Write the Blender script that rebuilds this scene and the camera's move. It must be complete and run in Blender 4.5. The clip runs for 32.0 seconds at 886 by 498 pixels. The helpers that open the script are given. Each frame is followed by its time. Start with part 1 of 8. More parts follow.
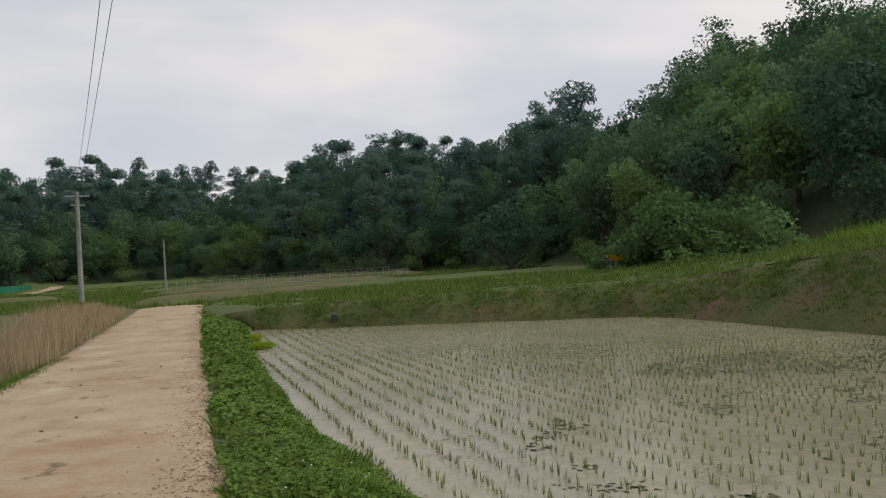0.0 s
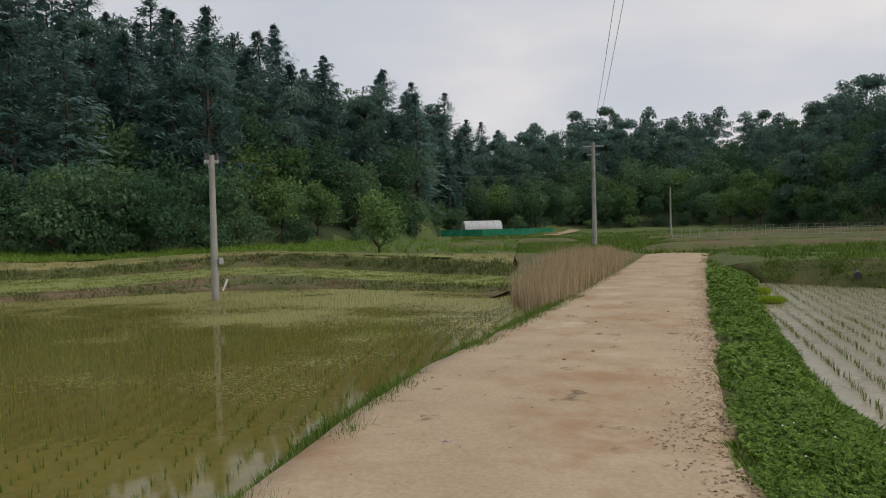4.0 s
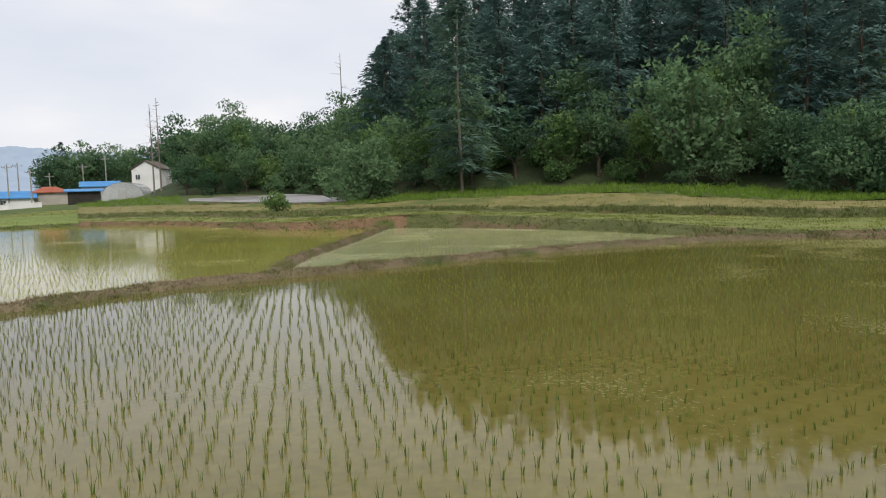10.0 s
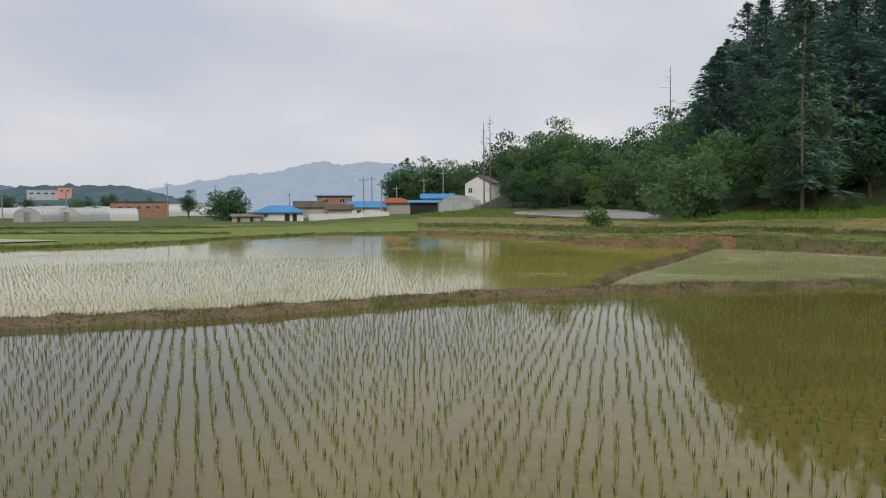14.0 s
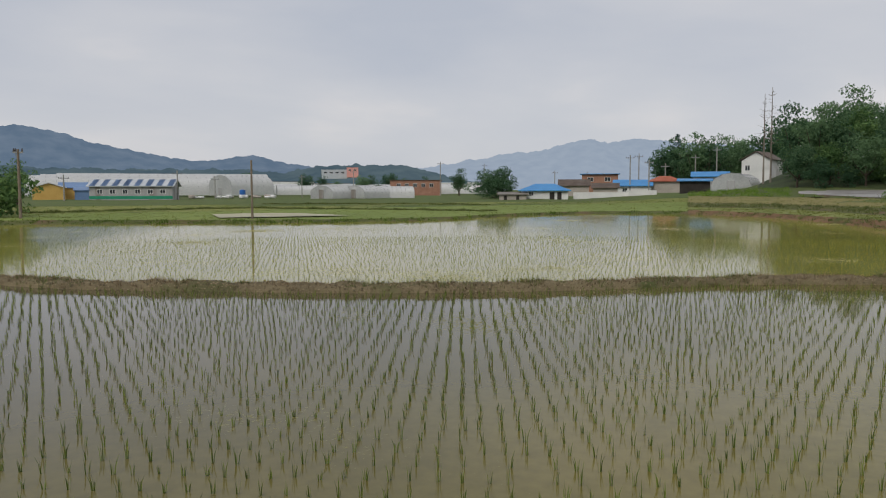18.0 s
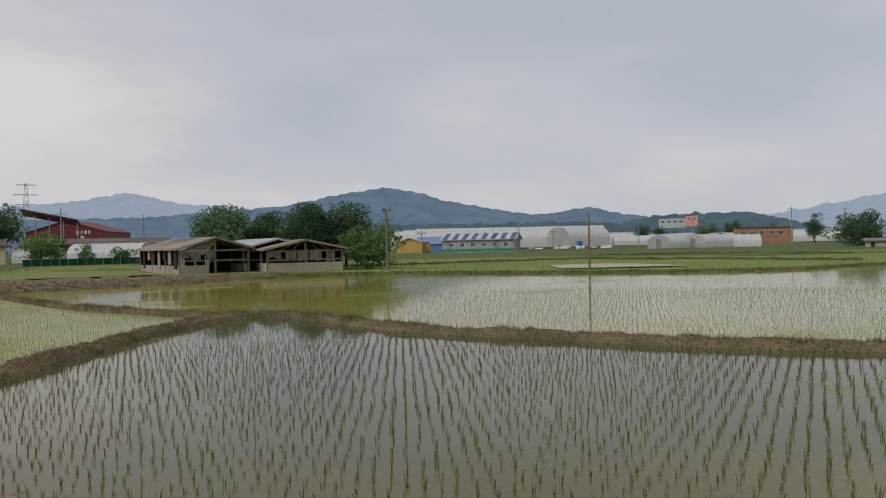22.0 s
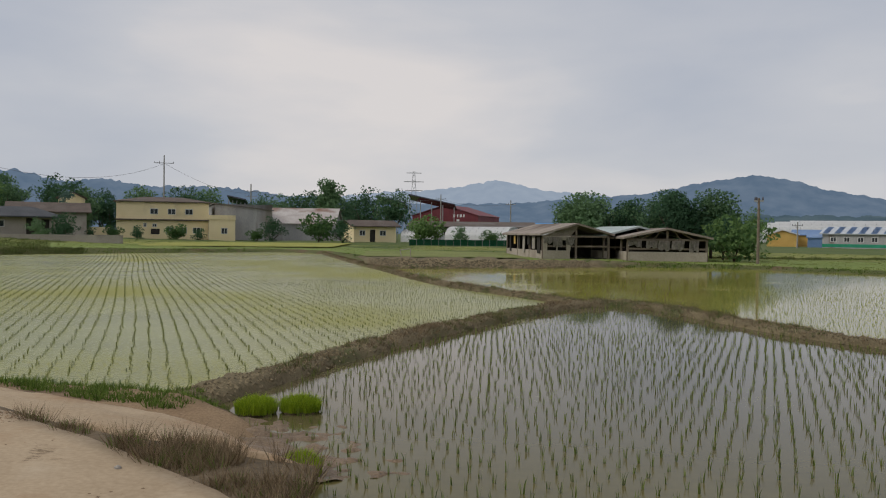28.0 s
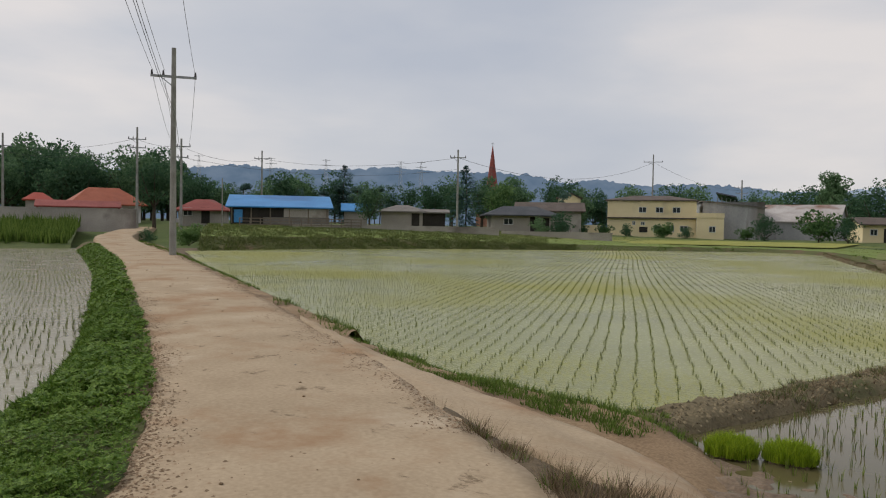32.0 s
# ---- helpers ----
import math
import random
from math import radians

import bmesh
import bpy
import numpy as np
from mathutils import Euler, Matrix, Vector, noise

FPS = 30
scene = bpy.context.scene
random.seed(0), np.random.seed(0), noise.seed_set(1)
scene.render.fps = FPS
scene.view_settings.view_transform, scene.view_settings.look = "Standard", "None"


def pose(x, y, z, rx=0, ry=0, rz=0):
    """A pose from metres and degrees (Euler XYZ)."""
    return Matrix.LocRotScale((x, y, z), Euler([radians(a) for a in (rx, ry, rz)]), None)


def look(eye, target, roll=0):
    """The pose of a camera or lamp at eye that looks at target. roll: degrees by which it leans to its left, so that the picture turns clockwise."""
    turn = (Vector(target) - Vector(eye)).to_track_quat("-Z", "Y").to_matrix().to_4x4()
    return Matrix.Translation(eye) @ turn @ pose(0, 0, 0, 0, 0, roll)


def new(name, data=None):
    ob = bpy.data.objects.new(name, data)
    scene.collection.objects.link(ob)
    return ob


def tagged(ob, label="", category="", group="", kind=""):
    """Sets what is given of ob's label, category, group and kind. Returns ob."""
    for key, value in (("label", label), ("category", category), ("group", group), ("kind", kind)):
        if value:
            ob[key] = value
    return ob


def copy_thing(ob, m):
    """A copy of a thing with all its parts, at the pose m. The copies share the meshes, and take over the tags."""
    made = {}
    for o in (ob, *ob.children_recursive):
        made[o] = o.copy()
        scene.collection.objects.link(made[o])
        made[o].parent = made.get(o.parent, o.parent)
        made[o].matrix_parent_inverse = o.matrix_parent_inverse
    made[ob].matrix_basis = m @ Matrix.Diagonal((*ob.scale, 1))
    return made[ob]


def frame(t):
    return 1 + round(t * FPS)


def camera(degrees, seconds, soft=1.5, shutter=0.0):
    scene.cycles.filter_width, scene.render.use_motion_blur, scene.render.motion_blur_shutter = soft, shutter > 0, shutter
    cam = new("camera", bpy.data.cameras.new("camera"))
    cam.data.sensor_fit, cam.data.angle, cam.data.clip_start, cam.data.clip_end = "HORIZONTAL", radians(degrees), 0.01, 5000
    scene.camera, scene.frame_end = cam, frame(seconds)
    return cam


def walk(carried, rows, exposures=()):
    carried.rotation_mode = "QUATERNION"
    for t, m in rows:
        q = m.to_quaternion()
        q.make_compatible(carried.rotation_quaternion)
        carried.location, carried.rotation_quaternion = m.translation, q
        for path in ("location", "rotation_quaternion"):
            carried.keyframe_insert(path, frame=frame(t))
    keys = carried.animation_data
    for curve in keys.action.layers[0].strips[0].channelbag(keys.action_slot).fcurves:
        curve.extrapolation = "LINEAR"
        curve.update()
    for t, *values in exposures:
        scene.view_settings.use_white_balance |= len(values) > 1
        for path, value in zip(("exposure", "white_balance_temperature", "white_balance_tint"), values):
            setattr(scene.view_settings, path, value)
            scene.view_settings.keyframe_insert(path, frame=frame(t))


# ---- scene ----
cam = camera(59.1, 32.0, soft=1.1)
# seconds, eye x, y, z, heading to the left of north, tilt up, roll
ROWS = (
    (0, 0.533, -0.960, 1.60, -0.02, 0.97, -3.14),
    (0.5, 0.517, -0.950, 1.60, 8.29, -0.07, -2.85),
    (1, 0.501, -0.939, 1.60, 13.13, -0.27, -2.86),
    (1.5, 0.485, -0.928, 1.60, 15.41, -0.60, -2.81),
    (2, 0.469, -0.918, 1.60, 20.58, -0.43, -2.98),
    (2.5, 0.453, -0.907, 1.60, 22.56, -0.54, -2.59),
    (4.5, 0.389, -0.864, 1.60, 43.26, -2.49, -1.24),
    (5, 0.373, -0.854, 1.60, 50.86, -3.73, -1.51),
    (5.5, 0.327, -0.867, 1.60, 56.28, -3.34, -1.45),
    (6, 0.280, -0.880, 1.60, 62.46, -2.01, -1.51),
    (6.5, 0.233, -0.894, 1.60, 65.51, -1.53, -1.49),
    (7, 0.187, -0.907, 1.60, 68.68, -1.52, -1.09),
    (7.5, 0.140, -0.920, 1.60, 73.82, -3.68, -0.26),
    (8, 0.093, -0.934, 1.60, 77.55, -4.76, -0.00),
    (8.5, 0.047, -0.947, 1.60, 79.52, -4.81, -0.73),
    (9, 0.000, -0.960, 1.60, 79.91, -4.47, -1.46),
    (9.5, -0.016, -0.966, 1.60, 84.24, -4.40, -1.89),
    (10, -0.032, -0.971, 1.60, 89.15, -4.41, -1.79),
    (10.5, -0.048, -0.976, 1.60, 92.06, -4.27, -1.77),
    (11, -0.064, -0.982, 1.60, 94.24, -4.21, -1.82),
    (11.5, -0.080, -0.987, 1.60, 97.61, -3.99, -1.75),
    (12, -0.096, -0.992, 1.60, 100.75, -3.91, -1.26),
    (12.5, -0.112, -0.998, 1.60, 103.60, -3.30, -1.22),
    (13, -0.128, -1.003, 1.60, 105.22, -2.67, -0.88),
    (13.5, -0.144, -1.008, 1.60, 110.07, -2.75, -0.66),
    (14, -0.160, -1.014, 1.60, 112.26, -2.84, -0.36),
    (14.5, -0.157, -1.011, 1.60, 113.52, -2.83, -0.26),
    (16.5, -0.147, -1.000, 1.60, 121.79, -4.15, 0.55),
    (17, -0.144, -0.998, 1.60, 125.55, -4.20, 1.27),
    (17.5, -0.141, -0.995, 1.60, 130.08, -4.31, 0.48),
    (18, -0.139, -0.992, 1.60, 131.45, -4.33, -0.14),
    (18.5, -0.136, -0.990, 1.60, 131.63, -4.20, -0.19),
    (19, -0.133, -0.987, 1.60, 137.25, -3.32, -0.40),
    (19.5, -0.131, -0.984, 1.60, 140.56, -2.25, -0.58),
    (20, -0.128, -0.982, 1.60, 144.43, -1.85, -1.11),
    (20.5, -0.122, -0.994, 1.60, 147.16, -1.60, -1.54),
    (21, -0.116, -1.007, 1.60, 150.58, -1.22, -1.81),
    (21.5, -0.109, -1.019, 1.60, 153.74, -0.81, -1.41),
    (22, -0.103, -1.031, 1.60, 155.69, -0.34, -1.20),
    (22.5, -0.097, -1.044, 1.60, 157.98, -0.12, -0.99),
    (23, -0.091, -1.056, 1.60, 160.42, -0.06, -0.73),
    (23.5, -0.084, -1.069, 1.60, 162.15, -0.30, -0.00),
    (24, -0.078, -1.081, 1.60, 164.29, -0.63, 0.45),
    (24.5, -0.072, -1.094, 1.60, 165.42, -0.66, 0.62),
    (25, -0.066, -1.106, 1.60, 168.18, -0.76, 1.15),
    (25.5, -0.060, -1.119, 1.60, 171.93, -0.94, 0.53),
    (26, -0.053, -1.131, 1.60, 173.80, -1.16, 0.99),
    (26.5, -0.060, -1.257, 1.60, 177.81, -0.98, 1.00),
    (28.5, -0.085, -1.761, 1.60, 184.96, -1.23, 0.36),
    (29, -0.068, -1.956, 1.60, 191.98, -1.04, 1.04),
    (29.5, -0.050, -2.152, 1.60, 192.54, -1.03, 1.22),
    (30, -0.032, -2.347, 1.60, 194.18, -1.22, 1.08),
    (30.5, 0.027, -2.521, 1.60, 199.95, -1.68, 0.95),
    (31, 0.085, -2.694, 1.60, 206.88, -1.87, 1.41),
    (31.5, 0.144, -2.868, 1.60, 212.33, -1.84, 1.56),
    (32, 0.203, -3.041, 1.60, 216.21, -1.77, 0.96),
)


def gaze(x, y, z, heading, tilt, roll):
    a, b = radians(heading), radians(tilt)
    ahead = (x - math.sin(a) * math.cos(b), y + math.cos(a) * math.cos(b), z + math.sin(b))
    return look((x, y, z), ahead, roll)


walk(cam, [(row[0], gaze(*row[1:])) for row in ROWS],
     exposures=[(0.0, 0.2), (2.5, 0.12), (5.0, 0.16), (6.0, 0.28), (7.0, 0.44), (8.0, 0.66), (9.0, 0.74), (10.0, 0.54), (11.0, 0.44), (12.0, 0.25), (13.0, 0.2), (19.0, -0.02), (26.0, -0.1), (32.0, 0.03)])

# ---- sky and sun ----
SUN_AZ, SUN_EL = -75.0, 42.0          # heading of the sun left of north, height
world = bpy.data.worlds.new("sky")
scene.world = world
world.use_nodes = True
wn, wl = world.node_tree.nodes, world.node_tree.links
wn.clear()
w_out, w_bg = wn.new("ShaderNodeOutputWorld"), wn.new("ShaderNodeBackground")
w_sky = wn.new("ShaderNodeTexSky")
w_sky.sky_type, w_sky.sun_disc = "NISHITA", False
w_sky.sun_elevation, w_sky.sun_rotation = radians(SUN_EL), radians(-SUN_AZ)
w_dim = wn.new("ShaderNodeMix")
w_dim.data_type, w_dim.blend_type = "RGBA", "MULTIPLY"
w_dim.inputs[0].default_value = 1.0
w_dim.inputs[7].default_value = (0.085, 0.085, 0.085, 1)
wl.new(w_sky.outputs[0], w_dim.inputs[6])
w_co = wn.new("ShaderNodeTexCoord")
w_map = wn.new("ShaderNodeMapping")
w_map.inputs["Scale"].default_value = (1.3, 1.3, 4.2)
w_map.inputs["Location"].default_value = (0.4, 2.1, 0.3)
wl.new(w_co.outputs["Generated"], w_map.inputs[0])
w_n = wn.new("ShaderNodeTexNoise")
w_n.inputs["Scale"].default_value, w_n.inputs["Detail"].default_value, w_n.inputs["Roughness"].default_value = 1.45, 7.0, 0.48
w_n.inputs["Distortion"].default_value = 0.15
wl.new(w_map.outputs[0], w_n.inputs["Vector"])
# a blue-grey bank of cloud stands over the plain to the south-west
w_bank = wn.new("ShaderNodeVectorMath")
w_bank.operation = "DOT_PRODUCT"
w_bank.inputs[1].default_value = (-math.sin(radians(151)), math.cos(radians(151)), 0.05)
wl.new(w_co.outputs["Generated"], w_bank.inputs[0])
w_fall = wn.new("ShaderNodeMapRange")
w_fall.interpolation_type = "SMOOTHSTEP"
for k, q in enumerate((0.80, 1.0, 0.02, -0.13)):
    w_fall.inputs[k + 1].default_value = q
wl.new(w_bank.outputs["Value"], w_fall.inputs[0])
w_sum = wn.new("ShaderNodeMath")
w_sum.operation = "ADD"
wl.new(w_n.outputs[0], w_sum.inputs[0]), wl.new(w_fall.outputs[0], w_sum.inputs[1])
w_ramp = wn.new("ShaderNodeValToRGB")
w_ramp.color_ramp.elements[0].position, w_ramp.color_ramp.elements[0].color = 0.30, (0.475, 0.505, 0.575, 1)
w_ramp.color_ramp.elements[1].position, w_ramp.color_ramp.elements[1].color = 0.67, (0.75, 0.71, 0.697, 1)
e = w_ramp.color_ramp.elements.new(0.50)
e.color = (0.575, 0.585, 0.625, 1)
wl.new(w_sum.outputs[0], w_ramp.inputs[0])
w_mix = wn.new("ShaderNodeMix")
w_mix.data_type = "RGBA"
w_mix.inputs[0].default_value = 0.93
wl.new(w_dim.outputs[2], w_mix.inputs[6])
wl.new(w_ramp.outputs[0], w_mix.inputs[7])
wl.new(w_mix.outputs[2], w_bg.inputs[0])
w_bg.inputs[1].default_value = 1.0
wl.new(w_bg.outputs[0], w_out.inputs[0])

sun = new("sun", bpy.data.lights.new("sun", "SUN"))
sun.data.energy, sun.data.angle, sun.data.color = 1.5, radians(25), (1.0, 0.94, 0.86)
sa, se = radians(SUN_AZ), radians(SUN_EL)
sun.matrix_world = look((-math.sin(sa) * math.cos(se) * 50, math.cos(sa) * math.cos(se) * 50, math.sin(se) * 50), (0, 0, 0))

# ---- materials ----
def material(name, dark, light, rough=0.85, scale=3.0, fine=40.0, bump=0.3, metal=0.0, spec=0.3, third=None,
             translucent=0.0, island=0.0, each=0.0, stretch=(1, 1, 1), alpha=1.0):
    """Two-scale mottled surface between two colours; third is a stain colour; island and each vary it by piece and by object."""
    m = bpy.data.materials.new(name)
    m.use_nodes = True
    n, l = m.node_tree.nodes, m.node_tree.links
    p = n["Principled BSDF"]
    co, mp = n.new("ShaderNodeTexCoord"), n.new("ShaderNodeMapping")
    mp.inputs["Scale"].default_value = stretch
    l.new(co.outputs["Object"], mp.inputs[0])
    a, b = n.new("ShaderNodeTexNoise"), n.new("ShaderNodeTexNoise")
    a.inputs["Scale"].default_value, a.inputs["Detail"].default_value = scale, 6
    b.inputs["Scale"].default_value, b.inputs["Detail"].default_value = fine, 4
    l.new(mp.outputs[0], a.inputs["Vector"]), l.new(mp.outputs[0], b.inputs["Vector"])
    add = n.new("ShaderNodeMath")
    add.operation = "ADD"
    half = n.new("ShaderNodeMath")
    half.operation, half.inputs[1].default_value = "MULTIPLY", 0.5
    l.new(a.outputs[0], add.inputs[0]), l.new(b.outputs[0], add.inputs[1]), l.new(add.outputs[0], half.inputs[0])
    value = half.outputs[0]
    for amount, kind, out in ((island, "ShaderNodeNewGeometry", "Random Per Island"), (each, "ShaderNodeObjectInfo", "Random")):
        if amount:
            src, mul, sub = n.new(kind), n.new("ShaderNodeMath"), n.new("ShaderNodeMath")
            sub.operation, sub.inputs[1].default_value = "SUBTRACT", 0.5
            mul.operation, mul.inputs[1].default_value = "MULTIPLY_ADD", amount
            l.new(src.outputs[out], sub.inputs[0]), l.new(sub.outputs[0], mul.inputs[0]), l.new(value, mul.inputs[2])
            value = mul.outputs[0]
    r = n.new("ShaderNodeValToRGB")
    r.color_ramp.elements[0].position, r.color_ramp.elements[0].color = 0.36, (*dark, 1)
    r.color_ramp.elements[1].position, r.color_ramp.elements[1].color = 0.64, (*light, 1)
    l.new(value, r.inputs[0])
    colour = r.outputs[0]
    if third:
        s, sr, mx = n.new("ShaderNodeTexNoise"), n.new("ShaderNodeValToRGB"), n.new("ShaderNodeMix")
        s.inputs["Scale"].default_value, s.inputs["Detail"].default_value = scale * 0.43, 7
        l.new(mp.outputs[0], s.inputs["Vector"])
        sr.color_ramp.elements[0].position, sr.color_ramp.elements[1].position = 0.52, 0.66
        mx.data_type = "RGBA"
        mx.inputs[7].default_value = (*third, 1)
        l.new(s.outputs[0], sr.inputs[0]), l.new(sr.outputs[0], mx.inputs[0]), l.new(colour, mx.inputs[6])
        colour = mx.outputs[2]
    l.new(colour, p.inputs["Base Color"])
    p.inputs["Roughness"].default_value, p.inputs["Metallic"].default_value = rough, metal
    p.inputs["Specular IOR Level"].default_value = spec
    if bump:
        bn = n.new("ShaderNodeBump")
        bn.inputs["Strength"].default_value, bn.inputs["Distance"].default_value = bump, 0.03
        l.new(half.outputs[0], bn.inputs["Height"]), l.new(bn.outputs[0], p.inputs["Normal"])
    if alpha < 1:
        p.inputs["Alpha"].default_value = alpha
    if translucent:
        t, mix = n.new("ShaderNodeBsdfTranslucent"), n.new("ShaderNodeMixShader")
        mix.inputs[0].default_value = translucent
        l.new(colour, t.inputs[0]), l.new(p.outputs[0], mix.inputs[1]), l.new(t.outputs[0], mix.inputs[2])
        l.new(mix.outputs[0], n["Material Output"].inputs[0])
    return m


def mixed(n, l, mask, one, two):
    mx = n.new("ShaderNodeMix")
    mx.data_type = "RGBA"
    l.new(mask, mx.inputs[0]), l.new(one, mx.inputs[6])
    mx.inputs[7].default_value = (*two, 1)
    return mx.outputs[2]


def water_material(name, dark, light, rough, spec=0.5, weed=None, cover=0.55, size=0.3, north_span=None, clear=None):
    """Muddy water; weed is the colour of the scum floating on it in flecks and drifts, cover where it begins; towards
    the north the scum thickens over a given stretch, and clear is the darker colour the base takes towards the south.
    """
    m = material(name, dark, light, rough, 0.5, 9.0, 0.0, spec=spec)
    n, l = m.node_tree.nodes, m.node_tree.links
    p = n["Principled BSDF"]
    p.inputs["IOR"].default_value = 1.33
    co, w = n.new("ShaderNodeTexCoord"), n.new("ShaderNodeTexNoise")
    w.inputs["Scale"].default_value, w.inputs["Detail"].default_value = 3.0, 3
    l.new(co.outputs["Object"], w.inputs["Vector"])
    bn = n.new("ShaderNodeBump")
    bn.inputs["Strength"].default_value, bn.inputs["Distance"].default_value = 0.07, 0.01
    l.new(w.outputs[0], bn.inputs["Height"]), l.new(bn.outputs[0], p.inputs["Normal"])
    # base colour turns darker and greyer towards the south
    if clear:
        xyz, span = n.new("ShaderNodeSeparateXYZ"), n.new("ShaderNodeMapRange")
        span.interpolation_type = "SMOOTHSTEP"
        span.inputs[1].default_value, span.inputs[2].default_value, span.inputs[3].default_value, span.inputs[4].default_value = -13.0, -1.0, 1.0, 0.0
        l.new(co.outputs["Object"], xyz.inputs[0]), l.new(xyz.outputs[1], span.inputs[0])
        l.new(mixed(n, l, span.outputs[0], p.inputs["Base Color"].links[0].from_socket, clear), p.inputs["Base Color"])
    if weed:
        drift, fleck = n.new("ShaderNodeTexNoise"), n.new("ShaderNodeTexNoise")
        drift.inputs["Scale"].default_value, drift.inputs["Detail"].default_value = size, 5
        fleck.inputs["Scale"].default_value, fleck.inputs["Detail"].default_value = 17.0, 5
        fleck.inputs["Roughness"].default_value = 0.7
        l.new(co.outputs["Object"], drift.inputs["Vector"]), l.new(co.outputs["Object"], fleck.inputs["Vector"])
        both, mask = n.new("ShaderNodeMath"), n.new("ShaderNodeMapRange")
        both.operation = "ADD"
        l.new(drift.outputs[0], both.inputs[0]), l.new(fleck.outputs[0], both.inputs[1])
        if north_span:
            xyz, span = n.new("ShaderNodeSeparateXYZ"), n.new("ShaderNodeMapRange")
            span.interpolation_type = "SMOOTHSTEP"
            span.inputs[1].default_value, span.inputs[2].default_value, span.inputs[4].default_value = *north_span, 0.34
            more = n.new("ShaderNodeMath")
            more.operation = "ADD"
            l.new(co.outputs["Object"], xyz.inputs[0]), l.new(xyz.outputs[1], span.inputs[0])
            l.new(both.outputs[0], more.inputs[0]), l.new(span.outputs[0], more.inputs[1])
            both = more
        mask.interpolation_type = "SMOOTHSTEP"
        mask.inputs[1].default_value, mask.inputs[2].default_value = cover * 2, cover * 2 + 0.16
        l.new(both.outputs[0], mask.inputs[0])
        l.new(mixed(n, l, mask.outputs[0], p.inputs["Base Color"].links[0].from_socket, weed), p.inputs["Base Color"])
        dull = n.new("ShaderNodeMapRange")
        dull.inputs[3].default_value, dull.inputs[4].default_value = rough, 0.6
        l.new(mask.outputs[0], dull.inputs[0]), l.new(dull.outputs[0], p.inputs["Roughness"])
    return m


def road_material(name):
    """Old concrete under a film of tan sand, with dirt in patches and fine cracks."""
    m = material(name, (0.325, 0.248, 0.162), (0.44, 0.345, 0.235), 0.92, 0.9, 26.0, 0.0, spec=0.2)
    n, l = m.node_tree.nodes, m.node_tree.links
    p = n["Principled BSDF"]
    co = n.new("ShaderNodeTexCoord")
    colour = p.inputs["Base Color"].links[0].from_socket

    def cloud(scale, detail, lo, hi, rough=0.6):
        t, r = n.new("ShaderNodeTexNoise"), n.new("ShaderNodeMapRange")
        t.inputs["Scale"].default_value, t.inputs["Detail"].default_value, t.inputs["Roughness"].default_value = scale, detail, rough
        r.interpolation_type = "SMOOTHSTEP"
        r.inputs[1].default_value, r.inputs[2].default_value = lo, hi
        l.new(co.outputs["Object"], t.inputs["Vector"]), l.new(t.outputs[0], r.inputs[0])
        return t, r.outputs[0]
    _, patch = cloud(0.55, 8, 0.475, 0.66, 0.68)
    _, dark = cloud(1.5, 9, 0.585, 0.67, 0.74)
    _, pale = cloud(0.8, 7, 0.56, 0.75, 0.6)
    grain, _ = cloud(60.0, 4, 0.4, 0.6)
    colour = mixed(n, l, pale, colour, (0.47, 0.385, 0.28))
    colour = mixed(n, l, patch, colour, (0.31, 0.20, 0.115))
    colour = mixed(n, l, dark, colour, (0.16, 0.115, 0.07))
    l.new(colour, p.inputs["Base Color"])
    bn = n.new("ShaderNodeBump")
    bn.inputs["Strength"].default_value, bn.inputs["Distance"].default_value = 0.5, 0.006
    l.new(grain.outputs[0], bn.inputs["Height"]), l.new(bn.outputs[0], p.inputs["Normal"])
    return m


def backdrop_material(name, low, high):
    """Far hills as glowing backdrops, the haze of the evening air mixed into the colour."""
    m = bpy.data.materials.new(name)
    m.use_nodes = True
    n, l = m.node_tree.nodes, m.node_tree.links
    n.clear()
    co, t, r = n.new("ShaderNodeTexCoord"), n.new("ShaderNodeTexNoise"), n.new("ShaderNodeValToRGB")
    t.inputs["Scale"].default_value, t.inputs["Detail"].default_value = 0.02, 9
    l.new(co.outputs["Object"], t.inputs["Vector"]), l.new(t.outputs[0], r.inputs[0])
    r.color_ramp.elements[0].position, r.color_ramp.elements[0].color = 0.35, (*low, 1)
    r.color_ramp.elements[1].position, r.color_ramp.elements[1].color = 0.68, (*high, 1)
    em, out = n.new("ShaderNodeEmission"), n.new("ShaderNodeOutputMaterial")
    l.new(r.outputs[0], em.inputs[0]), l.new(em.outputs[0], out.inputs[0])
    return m


